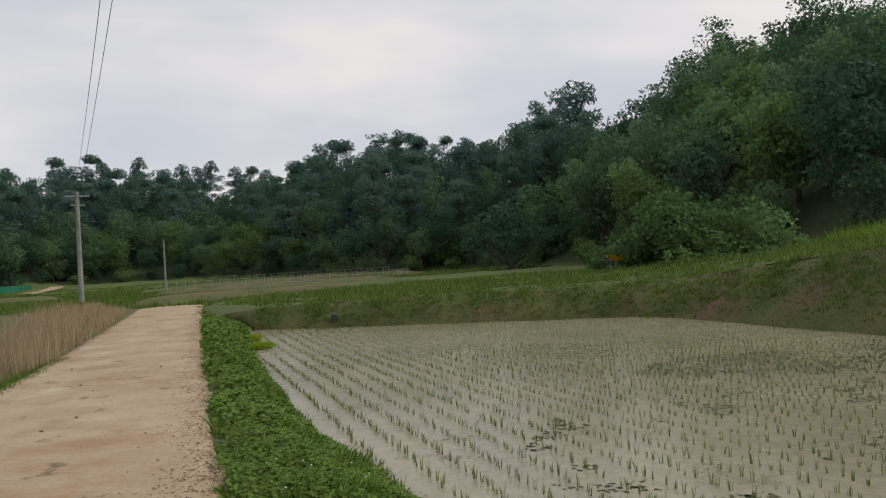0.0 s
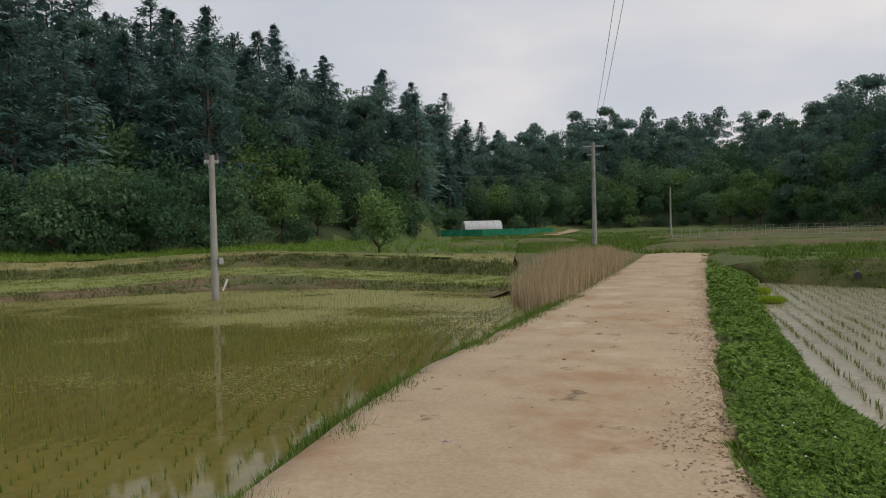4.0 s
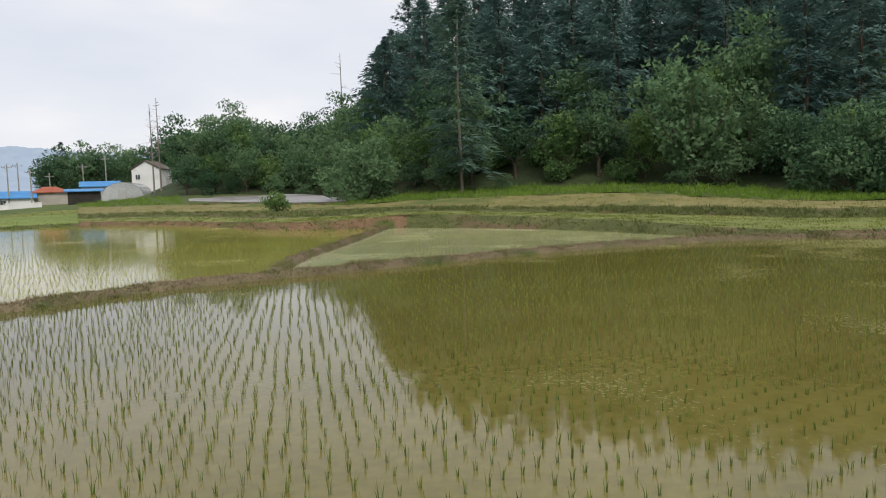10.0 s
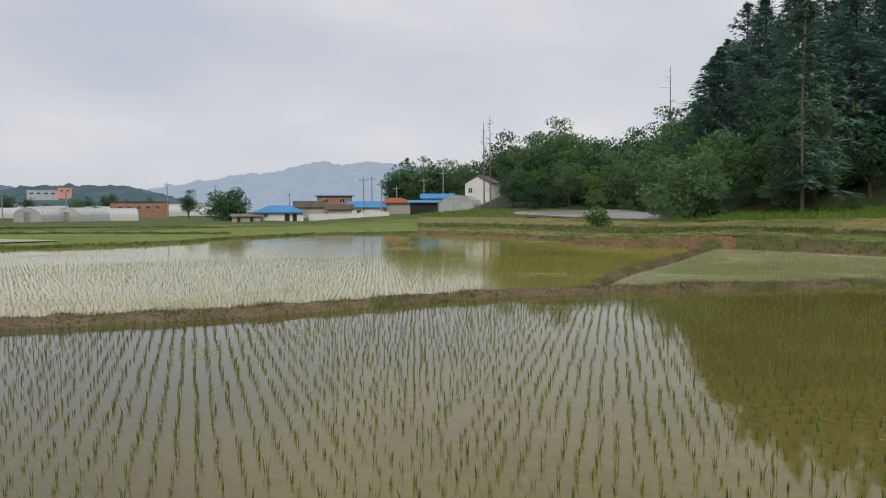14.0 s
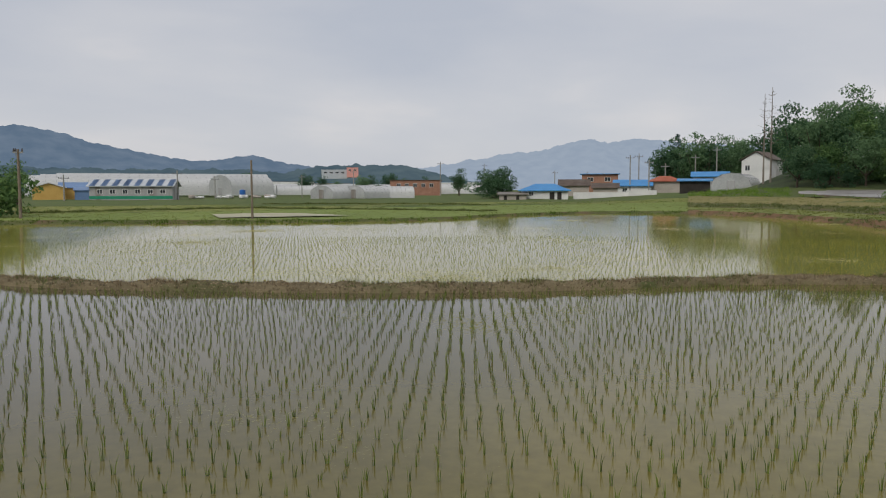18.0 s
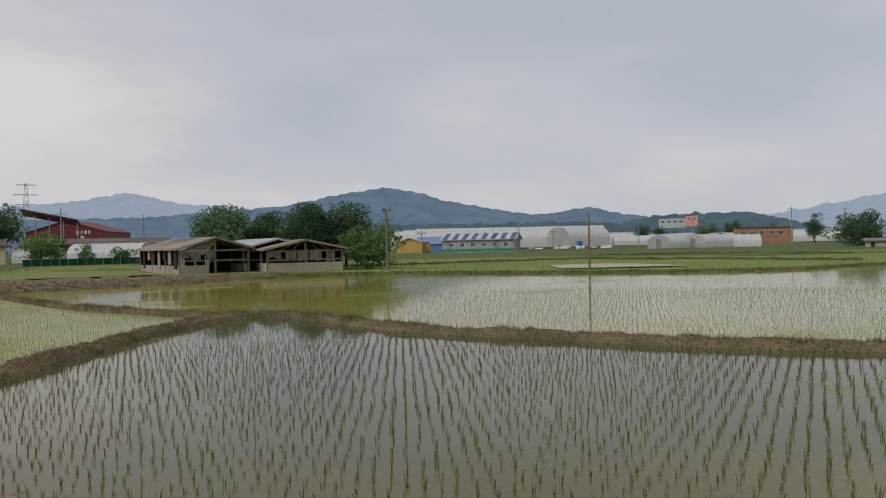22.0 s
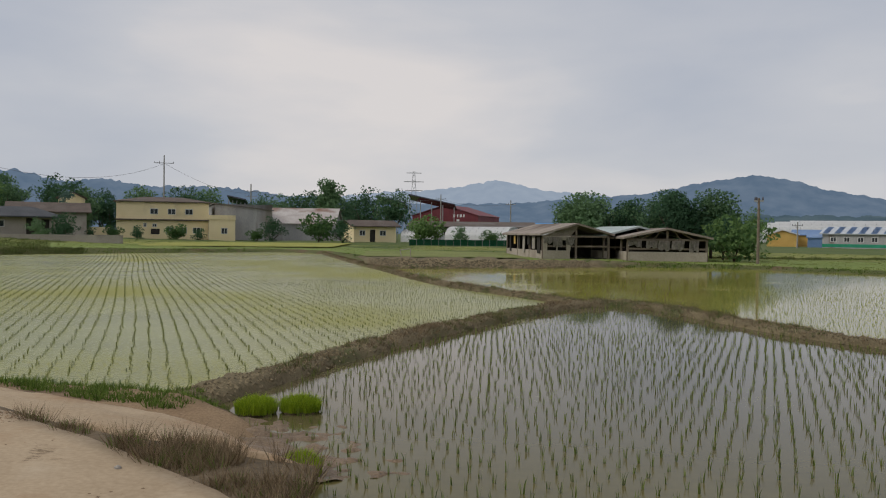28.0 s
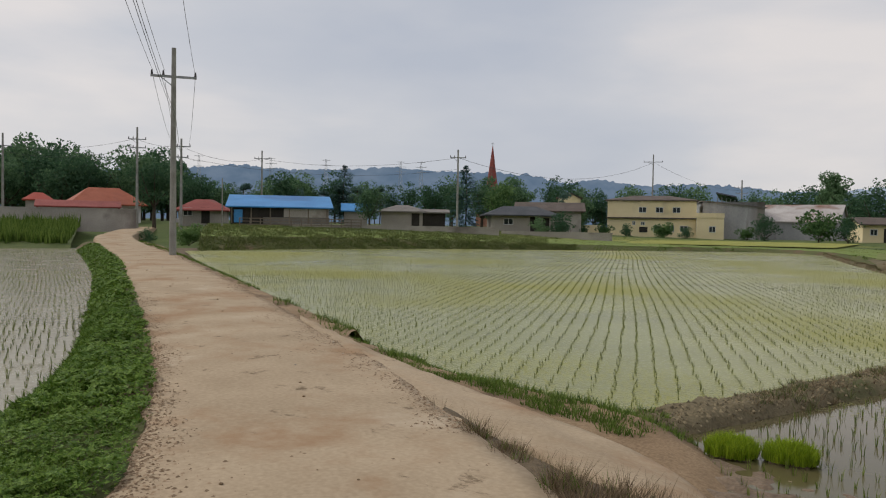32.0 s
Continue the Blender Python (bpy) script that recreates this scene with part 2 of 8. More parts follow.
M = {
    "field": material("field_grass", (0.046, 0.075, 0.016), (0.10, 0.135, 0.032), 0.95, 0.25, 6.0, 0.5, third=(0.09, 0.11, 0.03)),
    "hill": material("forest_floor", (0.022, 0.035, 0.014), (0.055, 0.075, 0.026), 0.95, 0.2, 4.0, 0.5),
    "road": road_material("sandy_concrete"),
    "soil": material("wet_soil", (0.085, 0.063, 0.038), (0.18, 0.136, 0.085), 0.9, 2.0, 30.0, 0.8),
    "mud": material("wet_mud", (0.115, 0.08, 0.05), (0.23, 0.165, 0.105), 0.55, 2.0, 30.0, 0.8),
    "levee": material("levee_earth", (0.092, 0.075, 0.042), (0.19, 0.155, 0.09), 0.95, 1.3, 26.0, 0.9, third=(0.065, 0.08, 0.025)),
    "drysoil": material("dry_soil", (0.19, 0.125, 0.07), (0.33, 0.235, 0.14), 0.95, 1.6, 35.0, 0.7, third=(0.13, 0.085, 0.05)),
    "redsoil": material("red_soil", (0.117, 0.066, 0.035), (0.211, 0.133, 0.074), 0.95, 1.2, 20.0, 0.8, third=(0.07, 0.085, 0.02)),
    "bank": material("grassy_bank", (0.05, 0.066, 0.018), (0.125, 0.125, 0.045), 0.95, 0.8, 14.0, 0.9, third=(0.13, 0.085, 0.05)),
    "verge": material("green_verge", (0.042, 0.065, 0.015), (0.10, 0.125, 0.032), 0.95, 1.5, 18.0, 0.9),
    "water": water_material("paddy_water", (0.118, 0.102, 0.022), (0.172, 0.148, 0.038), 0.045, 0.36, weed=(0.195, 0.188, 0.055), cover=0.585, north_span=(2.0, 17.0), clear=(0.096, 0.082, 0.044)),
    "water_silt": water_material("silty_water", (0.21, 0.19, 0.125), (0.30, 0.275, 0.185), 0.2, 0.4, weed=(0.12, 0.11, 0.06), cover=0.565, size=1.3),
    "water_milky": water_material("milky_water", (0.30, 0.305, 0.16), (0.42, 0.42, 0.245), 0.12, 0.5, weed=(0.24, 0.25, 0.085), cover=0.545, size=0.35),
    "water_green": water_material("greenish_water", (0.205, 0.212, 0.082), (0.28, 0.288, 0.112), 0.25, 0.16, weed=(0.265, 0.262, 0.075), cover=0.49, size=0.1),
    "water_brown": water_material("brown_water", (0.245, 0.225, 0.045), (0.315, 0.285, 0.07), 0.07, 0.3, weed=(0.27, 0.25, 0.06), cover=0.575, size=0.2),
    "rice": material("rice_blade", (0.085, 0.125, 0.02), (0.22, 0.275, 0.06), 0.6, 0.6, 20.0, 0.0, island=0.5, translucent=0.45),
    "rice_pale": material("pale_rice_blade", (0.10, 0.125, 0.022), (0.22, 0.24, 0.05), 0.6, 0.3, 20.0, 0.0, island=0.4, translucent=0.25),
    "rice_far": material("short_rice_blade", (0.13, 0.165, 0.025), (0.25, 0.285, 0.055), 0.6, 0.5, 20.0, 0.0, island=0.5, translucent=0.3),
    "rice_dark": material("dark_rice_blade", (0.085, 0.118, 0.022), (0.185, 0.225, 0.05), 0.6, 0.5, 20.0, 0.0, island=0.5, translucent=0.2),
    "clod": material("soil_crumb", (0.17, 0.115, 0.07), (0.33, 0.235, 0.15), 0.95, 1.0, 30.0, 0.0, island=0.6),
    "bankgrass": material("dark_bank_grass", (0.075, 0.105, 0.03), (0.175, 0.195, 0.065), 0.8, 0.5, 6.0, 0.0, island=0.7, translucent=0.15),
    "thatch": material("dead_thatch", (0.15, 0.095, 0.055), (0.29, 0.205, 0.125), 0.95, 1.0, 30.0, 0.0, island=0.6),
    "lump": material("earth_lump", (0.075, 0.06, 0.034), (0.23, 0.185, 0.11), 0.95, 1.0, 30.0, 0.0, island=0.7),
    "lush": material("lush_grass", (0.085, 0.165, 0.02), (0.20, 0.305, 0.05), 0.7, 0.6, 20.0, 0.0, island=0.4, spec=0.12, translucent=0.3),
    "algae": material("floating_algae", (0.025, 0.035, 0.012), (0.07, 0.085, 0.03), 0.8, 2.0, 30.0, 0.0, island=0.5),
    "seedling": material("seedling_mat", (0.19, 0.29, 0.012), (0.36, 0.46, 0.03), 0.6, 2.0, 30.0, 0.0, island=0.4, translucent=0.3),
    "grass": material("grass_blade", (0.068, 0.122, 0.02), (0.165, 0.235, 0.05), 0.7, 0.8, 20.0, 0.0, island=0.5, spec=0.12, translucent=0.25),
    "clover": material("clover_leaf", (0.06, 0.125, 0.014), (0.155, 0.245, 0.04), 0.6, 1.2, 20.0, 0.0, island=0.5, spec=0.12, translucent=0.2),
    "drygrass": material("dry_grass", (0.125, 0.088, 0.052), (0.29, 0.22, 0.13), 0.8, 1.5, 20.0, 0.0, island=0.6, translucent=0.15),
    "reed": material("dead_reed", (0.25, 0.19, 0.11), (0.52, 0.41, 0.255), 0.8, 0.7, 20.0, 0.0, island=0.6, translucent=0.2),
    # bluish, lightened tone: the haze of the air is mixed into these needles
    "conifer": material("conifer_needles", (0.07, 0.134, 0.122), (0.142, 0.236, 0.208), 0.8, 0.3, 2.0, 0.0, island=0.12, each=0.3, spec=0.12, translucent=0.4),
    "pine": material("pine_needles", (0.056, 0.108, 0.092), (0.125, 0.205, 0.165), 0.8, 0.3, 2.0, 0.0, island=0.15, each=0.3, spec=0.12, translucent=0.4),
    "larch": material("larch_needles", (0.075, 0.14, 0.11), (0.155, 0.25, 0.185), 0.8, 0.3, 2.0, 0.0, island=0.3, each=0.4, spec=0.12, translucent=0.4),
    "leaf": material("broad_leaf", (0.054, 0.114, 0.060), (0.132, 0.224, 0.108), 0.7, 0.3, 2.0, 0.0, island=0.3, each=0.6, spec=0.12, translucent=0.4),
    "leaf_light": material("young_leaf", (0.07, 0.14, 0.05), (0.165, 0.265, 0.09), 0.7, 0.3, 2.0, 0.0, island=0.35, each=0.4, spec=0.12, translucent=0.4),
    "bark": material("bark", (0.035, 0.028, 0.02), (0.10, 0.08, 0.06), 0.95, 3.0, 25.0, 0.8, stretch=(1, 1, 0.2)),
    "palebark": material("pale_bark", (0.14, 0.12, 0.095), (0.27, 0.24, 0.20), 0.95, 3.0, 25.0, 0.5, stretch=(1, 1, 0.2)),
    "concrete": material("pole_concrete", (0.22, 0.22, 0.205), (0.36, 0.355, 0.33), 0.85, 1.5, 30.0, 0.3, third=(0.18, 0.17, 0.15)),
    "wire": material("black_cable", (0.03, 0.03, 0.033), (0.05, 0.05, 0.055), 0.6, 2.0, 20.0, 0.0),
    "steel": material("galvanised_steel", (0.24, 0.25, 0.26), (0.40, 0.41, 0.42), 0.5, 2.0, 25.0, 0.1, metal=0.5),
    "porcelain": material("dark_porcelain", (0.05, 0.045, 0.045), (0.09, 0.08, 0.08), 0.3, 5.0, 30.0, 0.0),
}

# ---- making meshes ----
HERE = (0.0, -1.0)                    # the spot that headings and distances are counted from


def spot0(heading, far):
    """A place by heading and distance from the middle of the walk."""
    a = radians(heading)
    return HERE[0] - math.sin(a) * far, HERE[1] + math.cos(a) * far


def spot(heading, far):
    """The same from where the camera stands when it faces that way."""
    h = heading - 360 if heading > 300 else heading
    x = float(np.interp(h, (-40, 25, 55, 90, 175, 186, 200, 216), (0.50, 0.50, 0.35, 0.0, -0.06, -0.05, 0.0, 0.20)))
    y = float(np.interp(h, (-40, 25, 55, 90, 175, 186, 200, 216), (-0.95, -0.93, -0.87, -0.97, -1.15, -2.1, -2.6, -3.0)))
    a = radians(heading)
    return x - math.sin(a) * far, y + math.cos(a) * far


def mesh_of(name, verts, faces, mat, smooth=False):
    """A mesh from numpy corners and equal-sided faces."""
    me = bpy.data.meshes.new(name)
    v, f = np.asarray(verts, np.float32), np.asarray(faces, np.int32)
    me.vertices.add(len(v))
    me.vertices.foreach_set("co", v.ravel())
    k = f.shape[1]
    me.loops.add(f.size)
    me.loops.foreach_set("vertex_index", f.ravel())
    me.polygons.add(len(f))
    me.polygons.foreach_set("loop_start", np.arange(0, f.size, k, dtype=np.int32))
    if smooth:
        me.polygons.foreach_set("use_smooth", np.ones(len(f), bool))
    me.materials.append(mat)
    me.update(calc_edges=True)
    return me


def part(name, bm, mat, parent=None, label=""):
    me = bpy.data.meshes.new(name)
    bm.to_mesh(me)
    bm.free()
    me.materials.append(mat)
    ob = new(name, me)
    if parent:
        ob.parent = parent
    if label:
        ob["label"] = label
    return ob


def piece(name, me, parent=None, m=None, label=""):
    ob = new(name, me)
    if parent:
        ob.parent = parent
    if m:
        ob.matrix_basis = m
    if label:
        ob["label"] = label
    return ob


def box(bm, x0, y0, z0, x1, y1, z1, bevel=0.0):
    vs = [bm.verts.new(p) for p in ((x0, y0, z0), (x1, y0, z0), (x1, y1, z0), (x0, y1, z0), (x0, y0, z1), (x1, y0, z1), (x1, y1, z1), (x0, y1, z1))]
    fs = [bm.faces.new([vs[i] for i in q]) for q in ((0, 3, 2, 1), (4, 5, 6, 7), (0, 1, 5, 4), (1, 2, 6, 5), (2, 3, 7, 6), (3, 0, 4, 7))]
    if bevel:
        es = list({e for f in fs for e in f.edges})
        bmesh.ops.bevel(bm, geom=es, offset=bevel, segments=1, affect="EDGES")
    return bm


def boxed(*a, **k):
    return box(bmesh.new(), *a, **k)


def tube(bm, a, b, r0, r1, n=8):
    a, b = Vector(a), Vector(b)
    z = (b - a).normalized()
    x = z.orthogonal().normalized()
    y = z.cross(x)
    rings = []
    for p, r in ((a, r0), (b, r1)):
        rings.append([bm.verts.new(p + r * (math.cos(2 * math.pi * i / n) * x + math.sin(2 * math.pi * i / n) * y)) for i in range(n)])
    for i in range(n):
        bm.faces.new((rings[0][i], rings[0][(i + 1) % n], rings[1][(i + 1) % n], rings[1][i]))
    bm.faces.new(rings[0][::-1])
    bm.faces.new(rings[1])
    return bm


def tubed(*a, **k):
    return tube(bmesh.new(), *a, **k)


def thing(name, x, y, z=0.0, yaw=0.0, **tags):
    ob = new(name)
    ob.matrix_basis = pose(x, y, z, 0, 0, yaw)
    return tagged(ob, **tags)


def smooth_line(points, step):
    """A polyline through the points, rounded and cut at even steps."""
    p = np.array(points, float)
    for _ in range(2):
        q = np.repeat(p, 2, 0)[1:-1]
        a, b = q[0::2], q[1::2]
        p = np.concatenate([p[:1], np.stack([0.75 * a + 0.25 * b, 0.25 * a + 0.75 * b], 1).reshape(-1, p.shape[1]), p[-1:]])
    d = np.r_[0, np.cumsum(np.linalg.norm(np.diff(p[:, :2], axis=0), axis=1))]
    s = np.linspace(0, d[-1], max(2, int(d[-1] / step) + 1))
    return np.stack([np.interp(s, d, c) for c in p.T], 1)


def normals_of(p):
    t = np.gradient(p[:, :2], axis=0)
    t /= np.linalg.norm(t, axis=1, keepdims=True) + 1e-9
    return np.stack([-t[:, 1], t[:, 0]], 1)


def ragged(x, y, size, seed=0.0):
    return np.array([noise.noise((a / size, b / size, seed)) for a, b in zip(x, y)])


def strip(name, line, profile, mat, step=0.3, wobble=0.05, size=0.5, seed=0.0):
    """A sheet along a line: profile rows of (offset to the left, height above the line's z)."""
    p = smooth_line(line, step)
    nrm = normals_of(p)
    rows = []
    for k, (off, z) in enumerate(profile):
        xy = p[:, :2] + nrm * off
        w = ragged(xy[:, 0], xy[:, 1], size, seed + 3.1 * k)
        inner = 0 < k < len(profile) - 1
        base = p[:, 2] if p.shape[1] > 2 else 0
        rows.append(np.c_[xy + nrm * (w * wobble * 1.5)[:, None], base + z + w * wobble * (1 if inner else 0.3)])
    v = np.stack(rows, 1)
    n, k = v.shape[:2]
    i = np.arange(n - 1)[:, None] * k + np.arange(k - 1)
    f = np.stack([i, i + k, i + k + 1, i + 1], -1).reshape(-1, 4)[:, ::-1]
    return new(name, mesh_of(name, v.reshape(-1, 3), f, mat, True))


def sheet(name, outline, z, mat, depth=0.0):
    """A flat piece of ground or water with the given outline."""
    bm = bmesh.new()
    f = bm.faces.new([bm.verts.new((x, y, z)) for x, y in outline])
    bmesh.ops.triangulate(bm, faces=[f])
    bmesh.ops.recalc_face_normals(bm, faces=bm.faces[:])
    if bm.faces[:][0].normal.z < 0:
        bmesh.ops.reverse_faces(bm, faces=bm.faces[:])
    return part(name, bm, mat)


def inside(outline, x, y):
    o = np.array(outline, float)
    x0, y0 = o[:, 0], o[:, 1]
    x1, y1 = np.roll(x0, -1), np.roll(y0, -1)
    hit = np.zeros(len(x), bool)
    for a, b, c, d in zip(x0, y0, x1, y1):
        if b != d:
            hit ^= ((b > y) != (d > y)) & (x < (c - a) * (y - b) / (d - b) + a)
    return hit


def from_line(line, x, y):
    """Distance of each point from a polyline."""
    best = np.full(len(x), 1e9)
    p = np.array(line, float)[:, :2]
    for a, b in zip(p[:-1], p[1:]):
        ab = b - a
        t = np.clip(((x - a[0]) * ab[0] + (y - a[1]) * ab[1]) / (ab @ ab + 1e-9), 0, 1)
        best = np.minimum(best, np.hypot(x - a[0] - t * ab[0], y - a[1] - t * ab[1]))
    return best


def blades(x, y, z, height, width, count, spread, lean, rng, bend=True):
    """Blades of grass at the given feet: count blades each, three triangles a blade when bent."""
    n = len(x)
    x, y, z = np.repeat(x, count), np.repeat(y, count), np.repeat(np.broadcast_to(z, n), count)
    h = np.repeat(np.broadcast_to(height, n), count) * rng.uniform(0.65, 1.15, n * count)
    k = n * count
    a = rng.uniform(0, 2 * np.pi, k)
    x, y = x + np.cos(a) * spread * rng.uniform(0, 1, k), y + np.sin(a) * spread * rng.uniform(0, 1, k)
    b = rng.uniform(0, 2 * np.pi, k)
    wx, wy = np.cos(b) * width / 2, np.sin(b) * width / 2
    tilt = h * lean * rng.uniform(0.2, 1.0, k)
    tx, ty = np.cos(a) * tilt, np.sin(a) * tilt
    if bend:
        v = np.stack([np.stack([x - wx, y - wy, z], -1), np.stack([x + wx, y + wy, z], -1),
                      np.stack([x + tx * 0.35 + wx * 0.8, y + ty * 0.35 + wy * 0.8, z + h * 0.6], -1),
                      np.stack([x + tx * 0.35 - wx * 0.8, y + ty * 0.35 - wy * 0.8, z + h * 0.6], -1),
                      np.stack([x + tx, y + ty, z + h], -1)], 1)
        f = np.arange(k)[:, None] * 5 + np.array([[0, 1, 2, 3, 4]])
        f = np.concatenate([f[:, [0, 1, 2]], f[:, [0, 2, 3]], f[:, [3, 2, 4]]])
    else:
        v = np.stack([np.stack([x - wx, y - wy, z], -1), np.stack([x + wx, y + wy, z], -1), np.stack([x + tx, y + ty, z + h], -1)], 1)
        f = np.arange(k)[:, None] * 3 + np.array([[0, 1, 2]])
    return v.reshape(-1, 3), f


def stuff(name, chunks, mat, label, category):
    vs, fs, n = [], [], 0
    for v, f in chunks:
        vs.append(v)
        fs.append(f + n)
        n += len(v)
    return tagged(new(name, mesh_of(name, np.concatenate(vs), np.concatenate(fs), mat)), label=label, category=category, kind="stuff")


# ---- lie of the land: heading, foot of the wooded slope (distance, height), crest (distance, height) ----
LAND = np.array([
    (-120, 110, 1.4, 200, 2.0), (-105, 100, 1.2, 170, 3.0), (-85, 60, 1.0, 110, 8), (-60, 45, 1.5, 95, 16), (-30, 42, 2.0, 85, 17), (-20, 48, 1.4, 95, 18.5), (-14, 62, 0.9, 130, 16), (-7, 85, 0.8, 160, 18.4),
    (-3, 105, 0.6, 190, 19.4), (7, 110, 0.6, 190, 18.7), (15, 140, 1.0, 220, 15.8), (20, 150, 1.2, 230, 20.5), (26, 150, 1.2, 220, 19),
    (29, 140, 1.2, 210, 14.6), (32, 140, 0.4, 200, 13.8), (34.5, 135, 0.4, 180, 16.9), (36.4, 130, 0.4, 170, 16.9), (37.4, 92, 0.5, 150, 16.8), (39, 85, 0.6, 145, 16.7), (45, 70, 0.65, 125, 17),
    (52, 58, 0.1, 115, 18), (62, 57, 0.2, 115, 23), (72, 62, 1.2, 115, 23.6), (80, 64, 1.3, 118, 23), (88, 66, 1.3, 118, 19),
    (91, 67, 1.2, 115, 14.9), (94, 72, 1.0, 114, 8.5), (97, 90, 0.6, 118, 5), (100, 97, 1.2, 126, 4.5), (103.5, 101, 1.7, 130, 6.4),
    (107, 102, 1.6, 130, 5.0), (110, 105, 1.6, 140, 2.0), (113, 120, 1.0, 150, 1.2), (122, 130, 0.0, 160, 0.2), (140, 130, -0.2, 200, -0.2),
    (165, 90, -0.1, 200, 0.0), (180, 100, 0.1, 200, 0.2), (200, 110, 0.2, 200, 0.4), (215, 105, 1.1, 200, 1.4), (225, 105, 1.3, 200, 1.7), (240, 110, 1.4, 200, 2.0)])


def land(x, y):
    x, y = np.asarray(x, float), np.asarray(y, float)
    az = (np.degrees(np.arctan2(-(x - HERE[0]), y - HERE[1])) + 120) % 360 - 120
    far = np.hypot(x - HERE[0], y - HERE[1])
    fd, fz, cd, cz = (np.interp(az, LAND[:, 0], LAND[:, k]) for k in (1, 2, 3, 4))
    low = -0.75
    start = np.maximum(38.0, fd * 0.74)
    low = low + 0.9 * np.clip((far - 41) / 5, 0, 1) * np.clip((az + 30) / 12, 0, 1) * np.clip((46 - az) / 4, 0, 1)
    z = np.where(far < start, low, low + (fz - low) * np.clip((far - start) / (fd - start), 0, 1))
    z = np.where(far > fd, fz + (cz - fz) * np.clip((far - fd) / (cd - fd), 0, 1), z)
    fade = np.clip((far - cd - 30) / 250, 0, 1)
    return z * (1 - fade) + fade * np.where(cz > 3, 1.0, np.minimum(cz, 0.3))


def ground_sheet():
    radii = np.r_[np.linspace(0, 40, 21), np.linspace(43, 130, 40), np.geomspace(136, 4500, 40)]
    angles = np.radians(np.arange(0, 360, 1.5))
    r, a = np.meshgrid(radii[1:], angles, indexing="ij")
    x, y = HERE[0] - np.sin(a) * r, HERE[1] + np.cos(a) * r
    z = land(x, y) + 0.25 * np.clip((r - 45) / 60, 0, 1) * ragged(x.ravel(), y.ravel(), 9.0, 4.0).reshape(x.shape)
    v = np.concatenate([[[HERE[0], HERE[1], -0.75]], np.stack([x, y, z], -1).reshape(-1, 3)])
    k, n = len(angles), len(radii) - 1
    i, j = np.meshgrid(np.arange(n - 1), np.arange(k), indexing="ij")
    q = np.stack([1 + i * k + j, 1 + i * k + (j + 1) % k, 1 + (i + 1) * k + (j + 1) % k, 1 + (i + 1) * k + j], -1).reshape(-1, 4)
    first = np.stack([np.zeros(k, int), np.zeros(k, int), 1 + (np.arange(k) + 1) % k, 1 + np.arange(k)], -1)
    f = np.concatenate([q[:, [0, 1, 2]], q[:, [0, 2, 3]], first[:, [0, 2, 3]]])[:, ::-1]
    me = mesh_of("ground", v, f, M["field"], True)
    me.materials.append(M["hill"])
    c = v[f].mean(1)
    az = (np.degrees(np.arctan2(-(c[:, 0] - HERE[0]), c[:, 1] - HERE[1])) + 120) % 360 - 120
    wooded = (np.hypot(c[:, 0] - HERE[0], c[:, 1] - HERE[1]) > np.interp(az, LAND[:, 0], LAND[:, 1])) & (az > -60) & (az < 110)
    me.polygons.foreach_set("material_index", wooded.astype(np.int32))
    return tagged(new("ground", me), label="wide grassy valley floor rising into wooded slopes", category="ground", kind="structure")


ground_sheet()

# ---- road ----
ROAD_W = [(-22, 58), (-16, 41.5), (-11.5, 27.5), (-7.65, 15.4), (-6.27, 10.5), (-5.0, 5.9), (-3.73, 2.95), (-3.2, 1.8), (-1.2, -2.0), (0.88, -5.87),
          (1.87, -6.75), (2.67, -7.43), (3.57, -8.02), (5.54, -9.5), (7.7, -10.9), (11.2, -13.0), (18.0, -17.1), (29.7, -23.9), (38.0, -28.4), (54.5, -37.0), (62.0, -42.0), (78.0, -54.5), (100, -71)]
ROAD_E = [(-17.5, 59), (-12.6, 41.5), (-8.4, 27.5), (-4.6, 15.4), (-3.15, 11.0), (-1.82, 6.7), (-1.16, 4.7), (-0.5, 3.2), (1.45, -1.2), (4.1, -5.35),
          (4.9, -6.0), (5.5, -6.45), (6.0, -6.85), (7.7, -8.03), (9.6, -9.2), (11.8, -10.55), (18.4, -14.4), (28.8, -20.5), (36.6, -24.6), (54.2, -33.8), (60.6, -38.0), (76.5, -50.0), (98, -66)]


